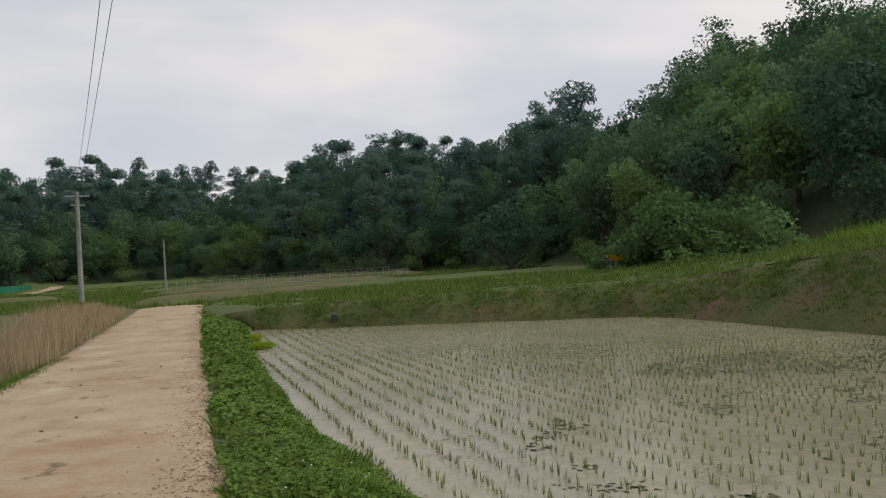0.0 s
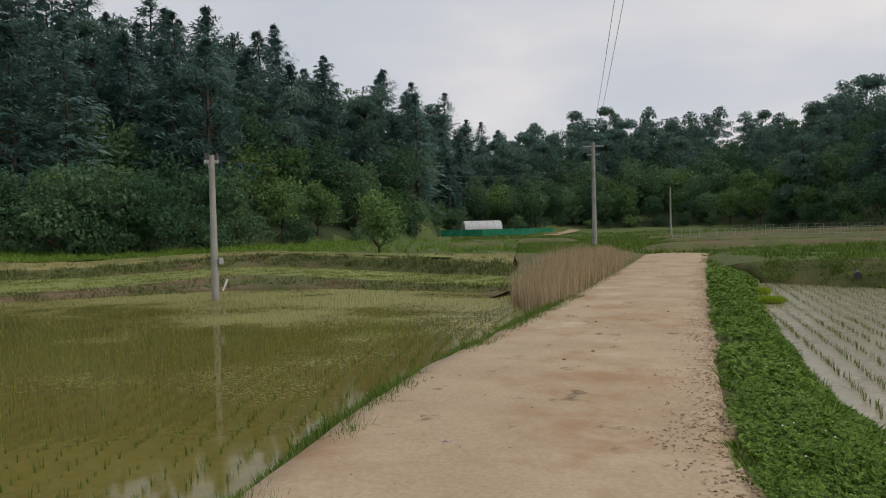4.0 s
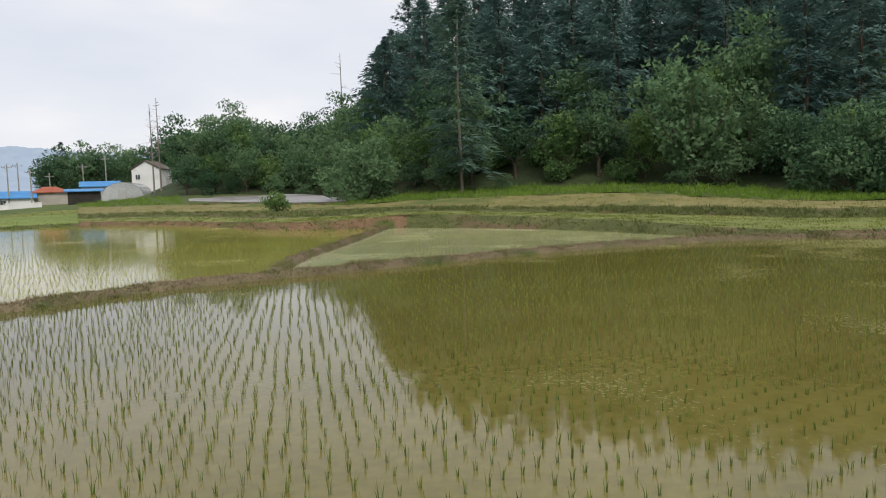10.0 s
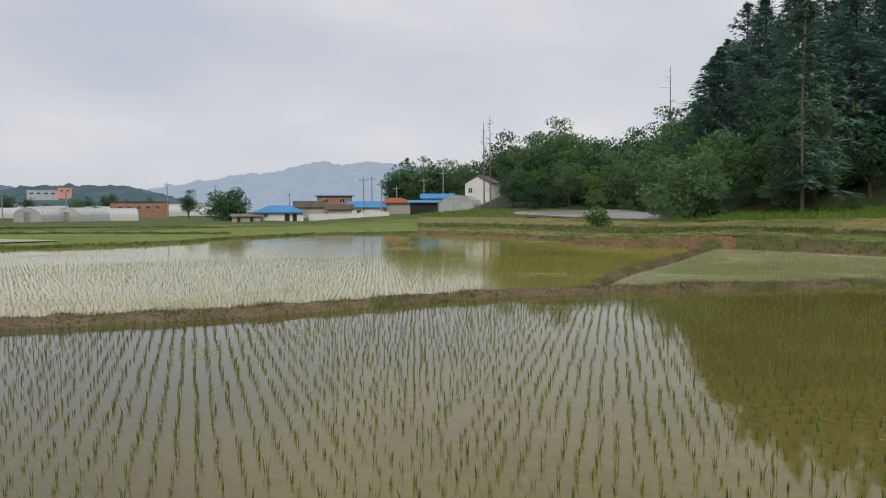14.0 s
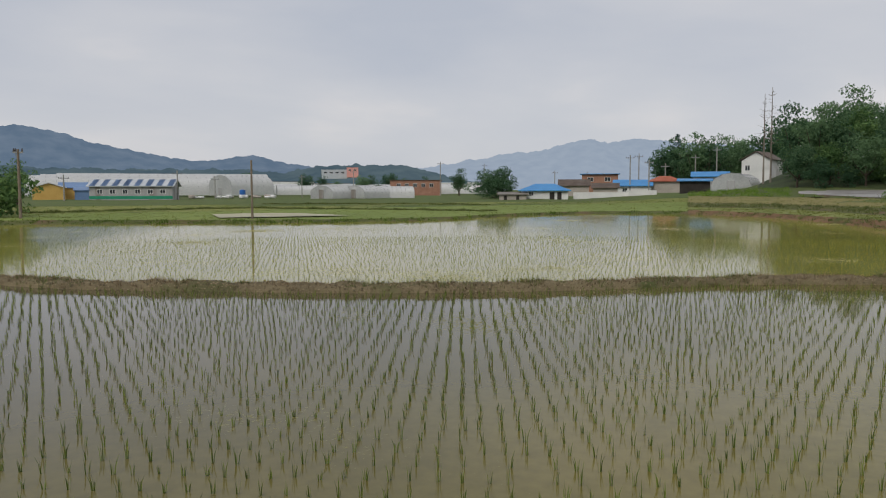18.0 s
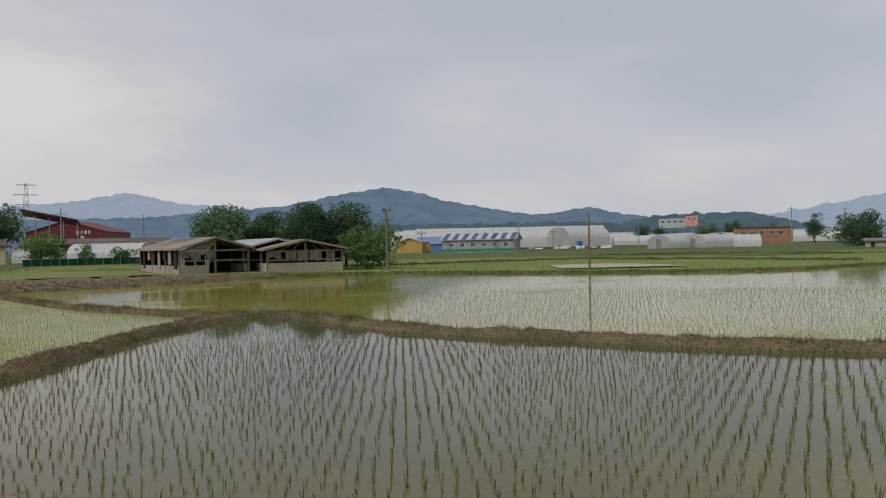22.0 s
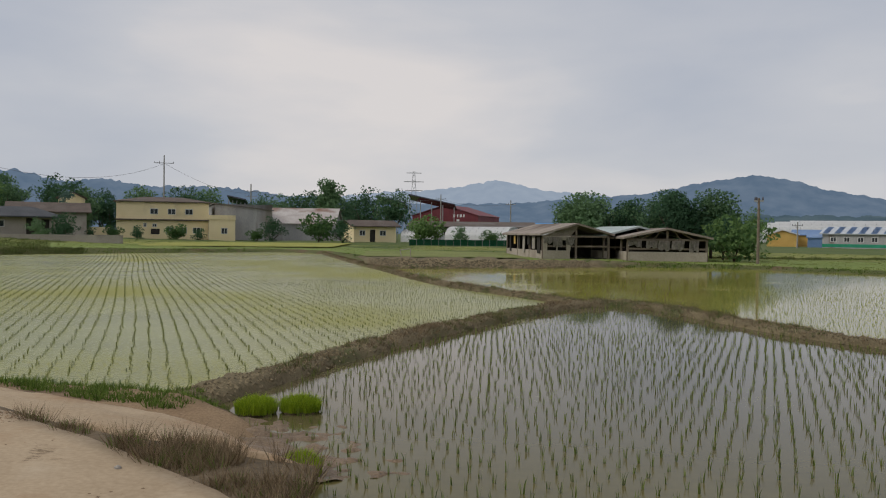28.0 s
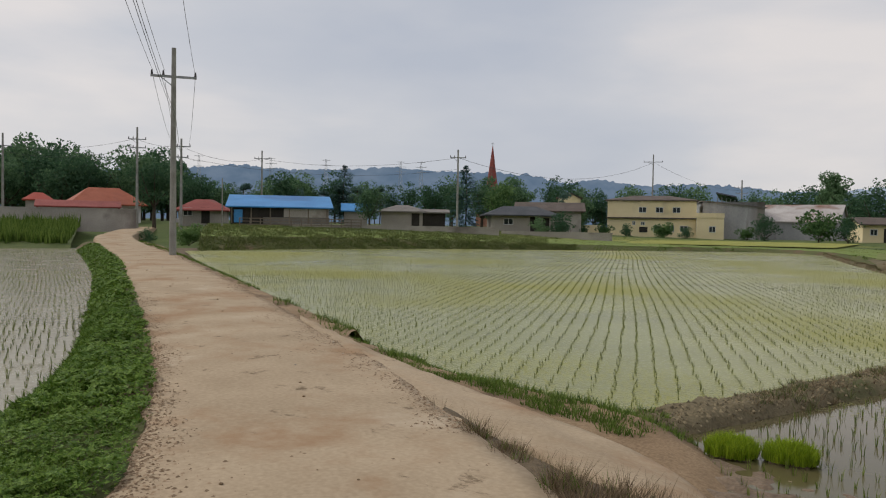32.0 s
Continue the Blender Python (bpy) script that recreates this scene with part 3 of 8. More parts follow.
def road():
    a, b = smooth_line(ROAD_W, 0.5), smooth_line(ROAD_E, 0.5)
    n = 420
    a = np.stack([np.interp(np.linspace(0, 1, n), np.linspace(0, 1, len(a)), c) for c in a.T], 1)
    b = np.stack([np.interp(np.linspace(0, 1, n), np.linspace(0, 1, len(b)), c) for c in b.T], 1)
    wa, wb = ragged(a[:, 0], a[:, 1], 0.7, 1.0) * 0.05, ragged(b[:, 0], b[:, 1], 0.9, 2.0) * 0.16
    u = np.linspace(0, 1, 15)
    rows = [np.c_[a + (a - b) * 0.02, np.full(n, -0.7)], np.c_[a + (a - b) * 0.012, np.full(n, -0.07)]]
    for t in u:
        p = a * (1 - t) + b * t
        if t == 0:
            p = p + (a - b) / 3 * wa[:, None]
        if t == 1:
            p = p + (b - a) / 3 * wb[:, None]
        crown = 0.035 * math.sin(math.pi * t)
        rows.append(np.c_[p, crown + 0.012 * ragged(p[:, 0], p[:, 1], 0.5, 7.0) + 0.02 * ragged(p[:, 0], p[:, 1], 2.5, 9.0)])
    rows.append(np.c_[b + (b - a) * 0.05, np.full(n, -0.12)])
    rows.append(np.c_[b + (b - a) * 0.06, np.full(n, -0.7)])
    v = np.stack(rows, 1)
    v[:, :, 2] += np.interp(v[:, :, 0], (44, 60, 80), (0, 0.35, 0.75))
    k = v.shape[1]
    i = np.arange(n - 1)[:, None] * k + np.arange(k - 1)
    f = np.stack([i, i + 1, i + k + 1, i + k], -1).reshape(-1, 4)[:, ::-1]
    return tagged(new("road", mesh_of("road", v.reshape(-1, 3), f, M["road"], True)), label="narrow sandy concrete farm road between paddies", category="road", kind="structure")


road()

# ---- flooded paddies ----
LEVEE_A = [(3.3, -9.9), (2.75, -11.3), (1.5, -15.0), (-0.5, -19.2), (-2.4, -22.6), (-3.6, -23.9), (-4.6, -24.2), (-5.3, -23.4), (-5.8, -22.1), (-6.2, -20.4), (-6.8, -18.3), (-7.4, -16.9),
           (-8.2, -15.8), (-8.9, -14.8), (-9.5, -13.9), (-10.1, -13.0), (-11.0, -11.9), (-12.1, -10.8), (-13.1, -9.9), (-14.8, -8.6), (-16.1, -7.8), (-17.2, -6.8), (-18.0, -5.8), (-18.9, -4.5),
           (-19.6, -3.2), (-20.6, -1.8), (-21.5, -0.4), (-22.7, 1.1), (-23.8, 3.2), (-24.9, 5.6), (-25.8, 9.0), (-25.4, 12.4), (-23.2, 16.2), (-19.8, 18.9), (-16.8, 20.6), (-14.4, 21.6), (-12.2, 21.0)]
PADDY_A = LEVEE_A + [(-10.0, 17.7), (-8.2, 15.6), (-6.7, 10.6), (-5.4, 6.0), (-4.1, 3.05), (-3.2, 1.8), (-1.4, -1.85), (0.8, -5.75), (1.6, -7.55), (2.5, -9.05)]
LEVEE_FB = [(-3.4, -24.3), (-1.0, -28.5), (1.2, -33.0), (4.6, -45.0), (8.0, -56.0), (14.6, -80.0)]
PADDY_B = [(-4.4, -24.3), (-1.2, -28.5), (1.0, -33.0), (4.3, -45), (0.1, -46.6), (-3.9, -47.6), (-8.0, -50.5), (-11.2, -51.7), (-15.0, -51.4), (-18.6, -50.2), (-21.5, -47.0), (-23.9, -44.4),
           (-28.0, -40.8), (-33.0, -37.8), (-37.5, -35.5), (-47, -36), (-56.4, -34.9), (-59.6, -28.6), (-56.3, -20), (-50, -14), (-46, -11), (-41.3, -3.5), (-30.3, -4.3), (-23.2, -5.2), (-18.9, -5.0)] + [
           (x - 0.1, y - 0.05) for x, y in LEVEE_A[::-1] if -24 < y < -5 and x < -5]
LEVEE_BC = [(-18.9, -4.8), (-23.2, -5.1), (-30.3, -4.2), (-41.5, -3.4)]
PADDY_C = [(-19.1, -4.7), (-23.2, -5.0), (-30.3, -4.1), (-40.8, -3.3), (-41.2, -1.6), (-39.2, 1.1), (-36.9, 3.8), (-34.3, 6.1), (-31.0, 7.8), (-28.0, 8.8)] + [p for p in LEVEE_A[::-1] if -4.6 < p[1] < 9.1 and p[0] < -18.5]
PADDY_F = [(11.0, -13.7), (8.8, -12.55), (7.0, -11.55), (5.4, -10.75), (4.3, -10.4), (3.2, -10.9), (2.75, -11.9), (1.6, -15.1), (-0.35, -19.2), (-2.3, -22.8),
           (-3.2, -24.2), (-0.85, -28.5), (1.35, -33.0), (4.75, -45), (8.15, -56), (14.8, -80), (26.6, -69), (33.3, -60.9), (39, -54), (43.8, -44), (44.3, -34.5), (29.0, -24.5), (17.4, -17.6)]
PADDY_E = [(2.1, 0.9), (0.0, 5.0), (-0.65, 6.4), (-1.85, 8.95), (-2.9, 12.4), (-4.7, 18.0), (-6.3, 24.4), (-6.6, 26.3), (-1.0, 25.2), (4.4, 24.0), (6.9, 23.4),
           (8.2, 20.6), (9.1, 17.3), (10.0, 15.1), (11.0, 9.0), (10.9, 2.0), (8.0, -1.6), (4.6, -3.0)]
PADDY_S = [(7.4, -6.9), (8.1, -7.55), (9.5, -8.65), (12.4, -10.5), (19.8, -14.9), (28.4, -19.8), (50.8, -31.2), (56, -23), (30, -6), (12, -2)]
WATER_Z = -0.4
waters = (("water_1", PADDY_A, "water"), ("water_2", PADDY_B, "water_brown"), ("water_3", PADDY_C, "water_milky"), ("water_4", PADDY_F, "water_green"),
          ("water_5", PADDY_E, "water_silt"), ("water_6", PADDY_S, "water_silt"))
for nm, outline, mt in waters:
    tagged(sheet(nm, outline, WATER_Z, M[mt]), label="shallow muddy water flooding a rice paddy", category="water", kind="structure")

tagged(sheet("paddy_bed", [(60 * math.cos(a) - 4, 60 * math.sin(a) - 14) for a in np.linspace(0, 2 * math.pi, 48, endpoint=False)], -0.47, M["soil"]), label="wet soil under the flooded paddies", category="soil", kind="structure")

# ---- levees and banks ----
LEVEE = [(-0.5, -0.6), (-0.34, -0.42), (-0.27, -0.33), (-0.18, -0.275), (-0.06, -0.255), (0.08, -0.25), (0.19, -0.275), (0.27, -0.33), (0.34, -0.42), (0.5, -0.6)]
for nm, line, prof in (("levee_1", LEVEE_A + [(-11.2, 20.2), (-10.0, 18.6)], LEVEE), ("levee_2", LEVEE_FB, LEVEE), ("levee_3", LEVEE_BC, [(o * 0.7, z) for o, z in LEVEE])):
    tagged(strip(nm, line, prof, M["levee"], 0.12, 0.075, 0.33, 2.0), label="low earthen levee with dry grass between paddies", category="levee", kind="structure")

# ---- trees ----
def leaf_cloud(rng, centres, radii, count, size, flat=0.75, slim=0.75):
    """Small leaf triangles scattered near the skins of overlapping clumps."""
    c, r = np.array(centres, float), np.array(radii, float)
    pick = rng.choice(len(c), count, p=r ** 2 / (r ** 2).sum())
    d = rng.normal(size=(count, 3))
    d /= np.linalg.norm(d, axis=1, keepdims=True)
    depth = rng.uniform(0.55, 1.08, count) ** 0.6
    p = c[pick] + d * (r[pick] * depth)[:, None] * np.array([1, 1, flat])
    u = rng.normal(size=(count, 3))
    u /= np.linalg.norm(u, axis=1, keepdims=True)
    w = np.cross(d + 0.6 * rng.normal(size=(count, 3)), u)
    w /= np.linalg.norm(w, axis=1, keepdims=True) + 1e-9
    s = size * rng.uniform(0.6, 1.35, count)[:, None]
    v = np.stack([p - u * s * 0.5, p + u * s * 0.5 + w * s * 0.15, p + w * s * slim], 1)
    return v.reshape(-1, 3), np.arange(count * 3).reshape(-1, 3)


def limbs(bm, rng, h, r, fork, n, spread):
    tube(bm, (0, 0, -0.6), (0, 0, h * fork), r, r * 0.7, 7)
    top = Vector((0, 0, h * fork))
    for k in range(n):
        a = 2 * math.pi * (k + rng.uniform(0, 0.6)) / n
        mid = top + Vector((math.cos(a) * spread * 0.4, math.sin(a) * spread * 0.4, h * 0.16))
        end = mid + Vector((math.cos(a) * spread * 0.35, math.sin(a) * spread * 0.35, h * rng.uniform(0.12, 0.28)))
        tube(bm, top * 0.92, mid, r * 0.45, r * 0.28, 5)
        tube(bm, mid, end, r * 0.28, r * 0.08, 5)
    return bm


def make_tree(kind, h, w, seed, leaves, mat, size, label, trunk_mat="bark"):
    """A tree thing at the origin with its trunk and its crown."""
    rng = np.random.default_rng(seed)
    ob = thing(kind, 0, 0, 0, label=label, category="tree")
    bm = bmesh.new()
    if kind in ("conifer_tree", "larch_tree"):
        bow = rng.uniform(-0.5, 0.5, 2)
        thick = 1.0 if kind == "conifer_tree" else 0.62
        tube(bm, (0, 0, -0.6), (bow[0], bow[1], h * 0.5), h * 0.014 * thick, h * 0.009 * thick, 6)
        tube(bm, (bow[0], bow[1], h * 0.5), (0, 0, h * 0.97), h * 0.009 * thick, h * 0.003, 6)
        low = 0.04 if kind == "conifer_tree" else 0.16
        lobe = rng.uniform(0, 2 * np.pi, 3)
        whorls, per, m = 27, leaves, 15
        u = np.repeat(np.linspace(0, 1, whorls) ** 0.92, per) + rng.normal(0, 0.011, whorls * per)
        u = np.clip(u, 0, 1)
        a = rng.uniform(0, 2 * np.pi, whorls * per)
        uneven = 0.9 + 0.22 * np.sin(2 * a + lobe[0] + 5 * u) + 0.2 * np.sin(3 * a + lobe[1] - 9 * u) + 0.12 * np.sin(23 * u + lobe[2])
        reach = (w / 2 * (1 - u ** 2.3) * (0.7 + 0.3 * np.minimum(1, u * 4)) * uneven + 0.22) * rng.uniform(0.6, 1.2, len(u))
        dip = 0.34 - 0.75 * u + rng.normal(0, 0.1, len(u))
        u, a, reach, dip = (np.repeat(q, m) for q in (u, a, reach, dip))
        s = rng.uniform(0.12, 1.0, len(u)) ** 0.75
        side = rng.normal(0, 0.13, len(u)) * reach * (1.2 - s)
        px = np.cos(a) * s * reach - np.sin(a) * side
        py = np.sin(a) * s * reach + np.cos(a) * side
        pz = h * (low + (0.99 - low) * u) - dip * reach * s ** 1.4 + rng.normal(0, 0.09, len(u))
        sz = size * rng.uniform(0.6, 1.5, len(u)) * (1.1 - 0.45 * u)
        d = a + rng.normal(0, 0.75, len(u))
        dx, dy = np.cos(d), np.sin(d)
        hang = sz * rng.uniform(-0.15, 0.65, len(u))
        wide = sz * rng.uniform(0.13, 0.26, len(u))
        v = np.stack([np.stack([px - dy * wide, py + dx * wide, pz + 0.3 * wide], -1), np.stack([px + dy * wide, py - dx * wide, pz - 0.3 * wide], -1),
                      np.stack([px + dx * sz, py + dy * sz, pz - hang], -1)], 1).reshape(-1, 3)
        f = np.arange(len(v)).reshape(-1, 3)
    elif kind == "pine_tree":
        lean = rng.uniform(-0.8, 0.8, 2)
        tube(bm, (0, 0, -0.6), (lean[0] * 0.5, lean[1] * 0.5, h * 0.5), h * 0.016, h * 0.012, 6)
        tube(bm, (lean[0] * 0.5, lean[1] * 0.5, h * 0.5), (lean[0], lean[1], h * 0.93), h * 0.012, h * 0.004, 6)
        cs, rs = [], []
        for k in range(44):
            u = rng.uniform(0, 1) ** 0.8
            a, d = rng.uniform(0, 2 * np.pi), rng.uniform(0.1, 1) * w / 2 * (1.05 - 0.6 * u)
            c = (lean[0] * 0.8 + math.cos(a) * d, lean[1] * 0.8 + math.sin(a) * d, h * (0.22 + 0.72 * u))
            cs.append(c)
            rs.append(rng.uniform(0.45, 1.0) * w * 0.18)
            tube(bm, (lean[0] * 0.6, lean[1] * 0.6, c[2] - 0.8), c, h * 0.005, h * 0.002, 4)
        v, f = leaf_cloud(rng, cs, rs, leaves, size, 0.62, 0.34)
    else:
        fork = 0.2 if kind != "bush" else 0.08
        limbs(bm, rng, h, h * 0.022 + 0.02, fork, 5, w * 0.5)
        cs, rs = [], []
        for k in range(60 if kind != "bush" else 26):
            d = rng.normal(size=3)
            d /= np.linalg.norm(d)
            s = rng.uniform(0.25, 0.97)
            mid = 0.54 if kind != "bush" else 0.46
            cs.append((d[0] * s * w * 0.42, d[1] * s * w * 0.42, h * mid + d[2] * s * h * (0.95 - mid) * 0.93))
            rs.append(rng.uniform(0.55, 1.15) * w * 0.165)
        v, f = leaf_cloud(rng, cs, rs, leaves, size, 0.7)
    part("trunk", bm, M[trunk_mat], ob)
    piece("crown", mesh_of("crown", v, f, M[mat]), ob)
    return ob


CONIFERS = [make_tree("conifer_tree", h, w, 10 + k, n, "conifer", 0.66, "tall dark green conifer in dense hillside forest") for k, (h, w, n) in enumerate(((15.5, 8.0, 9), (14, 8.4, 9), (17, 8.2, 9), (13, 7.8, 9)))]
LARCHES = [make_tree("larch_tree", h, w, 20 + k, n, "larch", 0.6, "slender grey-green larch at the edge of the forest", "palebark") for k, (h, w, n) in enumerate(((16.5, 7.4, 9),))]
PINES = [make_tree("pine_tree", h, w, 30 + k, 2300, "pine", 0.68, "dark pine with an uneven clumped crown on the ridge") for k, (h, w) in enumerate(((13, 7.5), (11.5, 7.5), (14, 7.0)))]
BROADS = [make_tree("broadleaf_tree", h, w, 40 + k, 2700, mt, 0.35, "dense green broadleaf tree on the wooded slope") for k, (h, w, mt) in enumerate(((10, 7.5, "leaf"), (8.5, 7.0, "leaf"), (11, 7.0, "leaf"), (9, 7.0, "leaf_light")))]
BUSHES = [make_tree("bush", h, w, 50 + k, 1600, mt, 0.23, "leafy green bush at the foot of the forest") for k, (h, w, mt) in enumerate(((3.6, 4.6, "leaf"), (2.8, 4.0, "leaf_light"), (4.4, 5.0, "leaf")))]
for proto in CONIFERS + PINES + BROADS + BUSHES:
    proto.matrix_basis = pose(*spot(270 + proto.location.x, 140 + 9 * len(proto.name)), 2)
used_protos = set()


def plant(proto, x, y, z, scale, turn, group):
    """Puts the tree itself at its first place and copies of it at the others."""
    m = pose(x, y, z, 0, 0, turn)
    if proto.name not in used_protos:
        used_protos.add(proto.name)
        proto.matrix_basis = m @ Matrix.Scale(scale, 4)
        proto["group"] = group
        return proto
    ob = copy_thing(proto, m)
    ob.scale = (scale, scale, scale * random.uniform(0.92, 1.08))
    return tagged(ob, group=group)


def forest():
    rng = np.random.default_rng(5)
    count = 0
    far_wood = {}

    def into_wood(proto, x, y, z, scale, turn):
        """Adds a far tree to the one mesh of the distant wood."""
        c, sn = math.cos(radians(turn)) * scale, math.sin(radians(turn)) * scale
        crown = next(ch for ch in proto.children if ch.name.startswith("crown"))
        me = crown.data
        v = np.empty(len(me.vertices) * 3, np.float32)
        me.vertices.foreach_get("co", v)
        v = v.reshape(-1, 3)
        far_wood.setdefault(me.materials[0].name, []).append(np.c_[v[:, 0] * c - v[:, 1] * sn + x, v[:, 0] * sn + v[:, 1] * c + y, v[:, 2] * scale + z])

    # heading range, rows up the slope, spacing, kinds at the foot, kinds above, height the trees should have
    for lo, hi, rows, gap, foot, above, group in (
            (-34, -11, 8, 3.6, BROADS, BROADS, "trees of the near hillside"), (-11, 31.5, 9, 3.9, BROADS, PINES + BROADS[:3], "trees of the valley head"),
            (31.5, 52, 9, 3.6, BROADS, CONIFERS[:2] + PINES + BROADS[:2], "trees of the forest edge"), (52, 93.5, 8, 3.3, BROADS, CONIFERS + CONIFERS + PINES[:2], "trees of the conifer forest"),
            (93.5, 107.3, 5, 3.0, BROADS, BROADS, "trees of the low wood")):
        for k in range(rows):
            az = lo
            while az < hi:
                fd, cd = (np.interp(az, LAND[:, 0], LAND[:, c]) for c in (1, 3))
                u = (k + rng.uniform(-0.3, 0.3)) / (rows - 1)
                far = fd + 1.5 + max(0, u) * (cd - fd - 2)
                step = math.degrees(gap * (1 + 0.25 * k / rows) / far) * rng.uniform(0.75, 1.3)
                x, y = spot0(az, far)
                z = float(land(x, y)) - 0.15
                az += step
                kinds = foot if k < 1 or (k == 1 and rng.random() < 0.5) else above
                proto = kinds[rng.integers(len(kinds))]
                scale = rng.uniform(0.8, 1.08)
                if kinds is BROADS and k == 0 and lo > -12:
                    scale *= 0.75
                if lo == -11:
                    scale *= 1.14
                if lo == 52 and k > 1:
                    scale *= 0.95
                if lo == -11 and k >= 3:
                    into_wood(proto, x, y, z, scale, rng.uniform(0, 360))
                    continue
                plant(proto, x, y, z, scale, rng.uniform(0, 360), group)
                count += 1
        az = lo
        while az < hi:
            fd = np.interp(az, LAND[:, 0], LAND[:, 1])
            far = fd - rng.uniform(-1.5, 2.5)
            x, y = spot0(az, far)
            plant(BUSHES[rng.integers(3)], x, y, float(land(x, y)) - 0.1, rng.uniform(0.45, 1.0), rng.uniform(0, 360), "bushes along the forest foot")
            az += math.degrees(3.4 / far) * rng.uniform(0.7, 1.6)
            count += 1
        az = lo if lo > 31 else hi
        deep = (5.0, 22.0) if lo == 93.5 else (1.5, 6.5)
        while az < hi:
            far = np.interp(az, LAND[:, 0], LAND[:, 1]) + rng.uniform(*deep)
            x, y = spot0(az, far)
            plant(BUSHES[rng.integers(3)], x, y, float(land(x, y)) - 0.2, rng.uniform(0.7, 1.15), rng.uniform(0, 360), "undergrowth of the forest edge")
            az += math.degrees((0.8 if lo == 93.5 else 2.7) / far) * rng.uniform(0.7, 1.4)
    for az in np.arange(-11, 31.5, 0.42):
        fd, cd = (np.interp(az, LAND[:, 0], LAND[:, c]) for c in (1, 3))
        far = fd + rng.uniform(1, 0.55 * (cd - fd))
        x, y = spot0(az, far)
        into_wood(BUSHES[rng.integers(3)], x, y, float(land(x, y)) - 0.4, rng.uniform(1.1, 1.9), rng.uniform(0, 360))
    for mat_name, parts in far_wood.items():
        v = np.concatenate(parts)
        tagged(new("far_wood", mesh_of("far_wood", v, np.arange(len(v)).reshape(-1, 3), bpy.data.materials[mat_name])), label="dense dark wood closing the head of the valley", category="trees", kind="stuff")
    return count


forest()

# ---- far hills ----
def ridge(name, points, far, foot, mat, rough, label):
    """A far range: heading and height in degrees along its crest."""
    p = np.array(points, float)
    az = np.arange(p[0, 0], p[-1, 0], 0.12)
    el = np.interp(az, p[:, 0], p[:, 1])
    el = el + rough * np.array([noise.fractal((a * 1.7, far / 1000, 0.0), 0.6, 2.0, 6) for a in az])
    rows = []
    for u in (0.0, 0.25, 0.5, 0.75, 1.0):
        d = far * (0.86 + 0.14 * u)
        top = 1.6 + d * np.tan(np.radians(el))
        z = foot + (top - foot) * u ** 0.8 * np.array([1 + 0.1 * (1 - u) * noise.noise((a, u * 3, 2.0)) for a in az])
        rows.append(np.c_[HERE[0] - np.sin(np.radians(az)) * d, HERE[1] + np.cos(np.radians(az)) * d, z])
    v = np.stack(rows, 1)
    n, k = v.shape[:2]
    i = np.arange(n - 1)[:, None] * k + np.arange(k - 1)
    f = np.stack([i, i + k, i + k + 1, i + 1], -1).reshape(-1, 4)
    return tagged(new(name, mesh_of(name, v.reshape(-1, 3), f, mat, True)), label=label, category="hills", kind="structure")


# haze painted into emissive colours, thinner on the nearer ranges
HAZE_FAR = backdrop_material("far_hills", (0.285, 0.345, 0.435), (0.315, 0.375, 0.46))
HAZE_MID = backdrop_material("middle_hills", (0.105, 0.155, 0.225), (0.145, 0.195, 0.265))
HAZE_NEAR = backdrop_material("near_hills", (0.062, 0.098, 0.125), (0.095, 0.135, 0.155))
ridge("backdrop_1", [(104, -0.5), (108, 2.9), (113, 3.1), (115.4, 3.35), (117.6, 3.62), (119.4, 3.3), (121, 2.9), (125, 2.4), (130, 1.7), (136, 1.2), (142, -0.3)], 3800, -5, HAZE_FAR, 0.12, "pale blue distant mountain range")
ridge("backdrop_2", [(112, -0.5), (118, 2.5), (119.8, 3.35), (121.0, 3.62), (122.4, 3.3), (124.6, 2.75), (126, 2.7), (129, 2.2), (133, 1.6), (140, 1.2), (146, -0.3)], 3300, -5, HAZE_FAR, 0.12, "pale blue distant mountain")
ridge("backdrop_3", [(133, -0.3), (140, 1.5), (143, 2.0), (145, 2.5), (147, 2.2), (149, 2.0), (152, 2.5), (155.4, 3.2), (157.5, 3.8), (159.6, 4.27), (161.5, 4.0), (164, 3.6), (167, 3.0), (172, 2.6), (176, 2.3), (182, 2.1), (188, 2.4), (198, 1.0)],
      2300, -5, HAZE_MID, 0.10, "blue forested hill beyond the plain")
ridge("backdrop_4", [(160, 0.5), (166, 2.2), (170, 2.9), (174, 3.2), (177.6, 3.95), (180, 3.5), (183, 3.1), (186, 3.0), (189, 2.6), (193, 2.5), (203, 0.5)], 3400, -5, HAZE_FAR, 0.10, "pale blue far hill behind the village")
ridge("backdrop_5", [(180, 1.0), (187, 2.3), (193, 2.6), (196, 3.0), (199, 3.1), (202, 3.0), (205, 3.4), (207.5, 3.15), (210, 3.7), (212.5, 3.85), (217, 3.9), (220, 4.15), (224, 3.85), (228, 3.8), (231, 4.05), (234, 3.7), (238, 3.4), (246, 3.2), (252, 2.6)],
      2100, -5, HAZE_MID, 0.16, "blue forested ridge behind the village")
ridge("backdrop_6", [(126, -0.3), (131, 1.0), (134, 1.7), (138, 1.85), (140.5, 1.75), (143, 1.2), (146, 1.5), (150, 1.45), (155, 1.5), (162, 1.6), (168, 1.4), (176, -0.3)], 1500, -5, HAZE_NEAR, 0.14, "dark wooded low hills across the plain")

# ---- verges, banks and terraces ----
def resample(line, n, by=None):
    p = np.array(line, float)
    d = np.r_[0, np.cumsum(np.linalg.norm(np.diff(p[:, :2], axis=0), axis=1))]
    return np.stack([np.interp(np.linspace(0, d[-1], n), d, c) for c in p.T], 1)


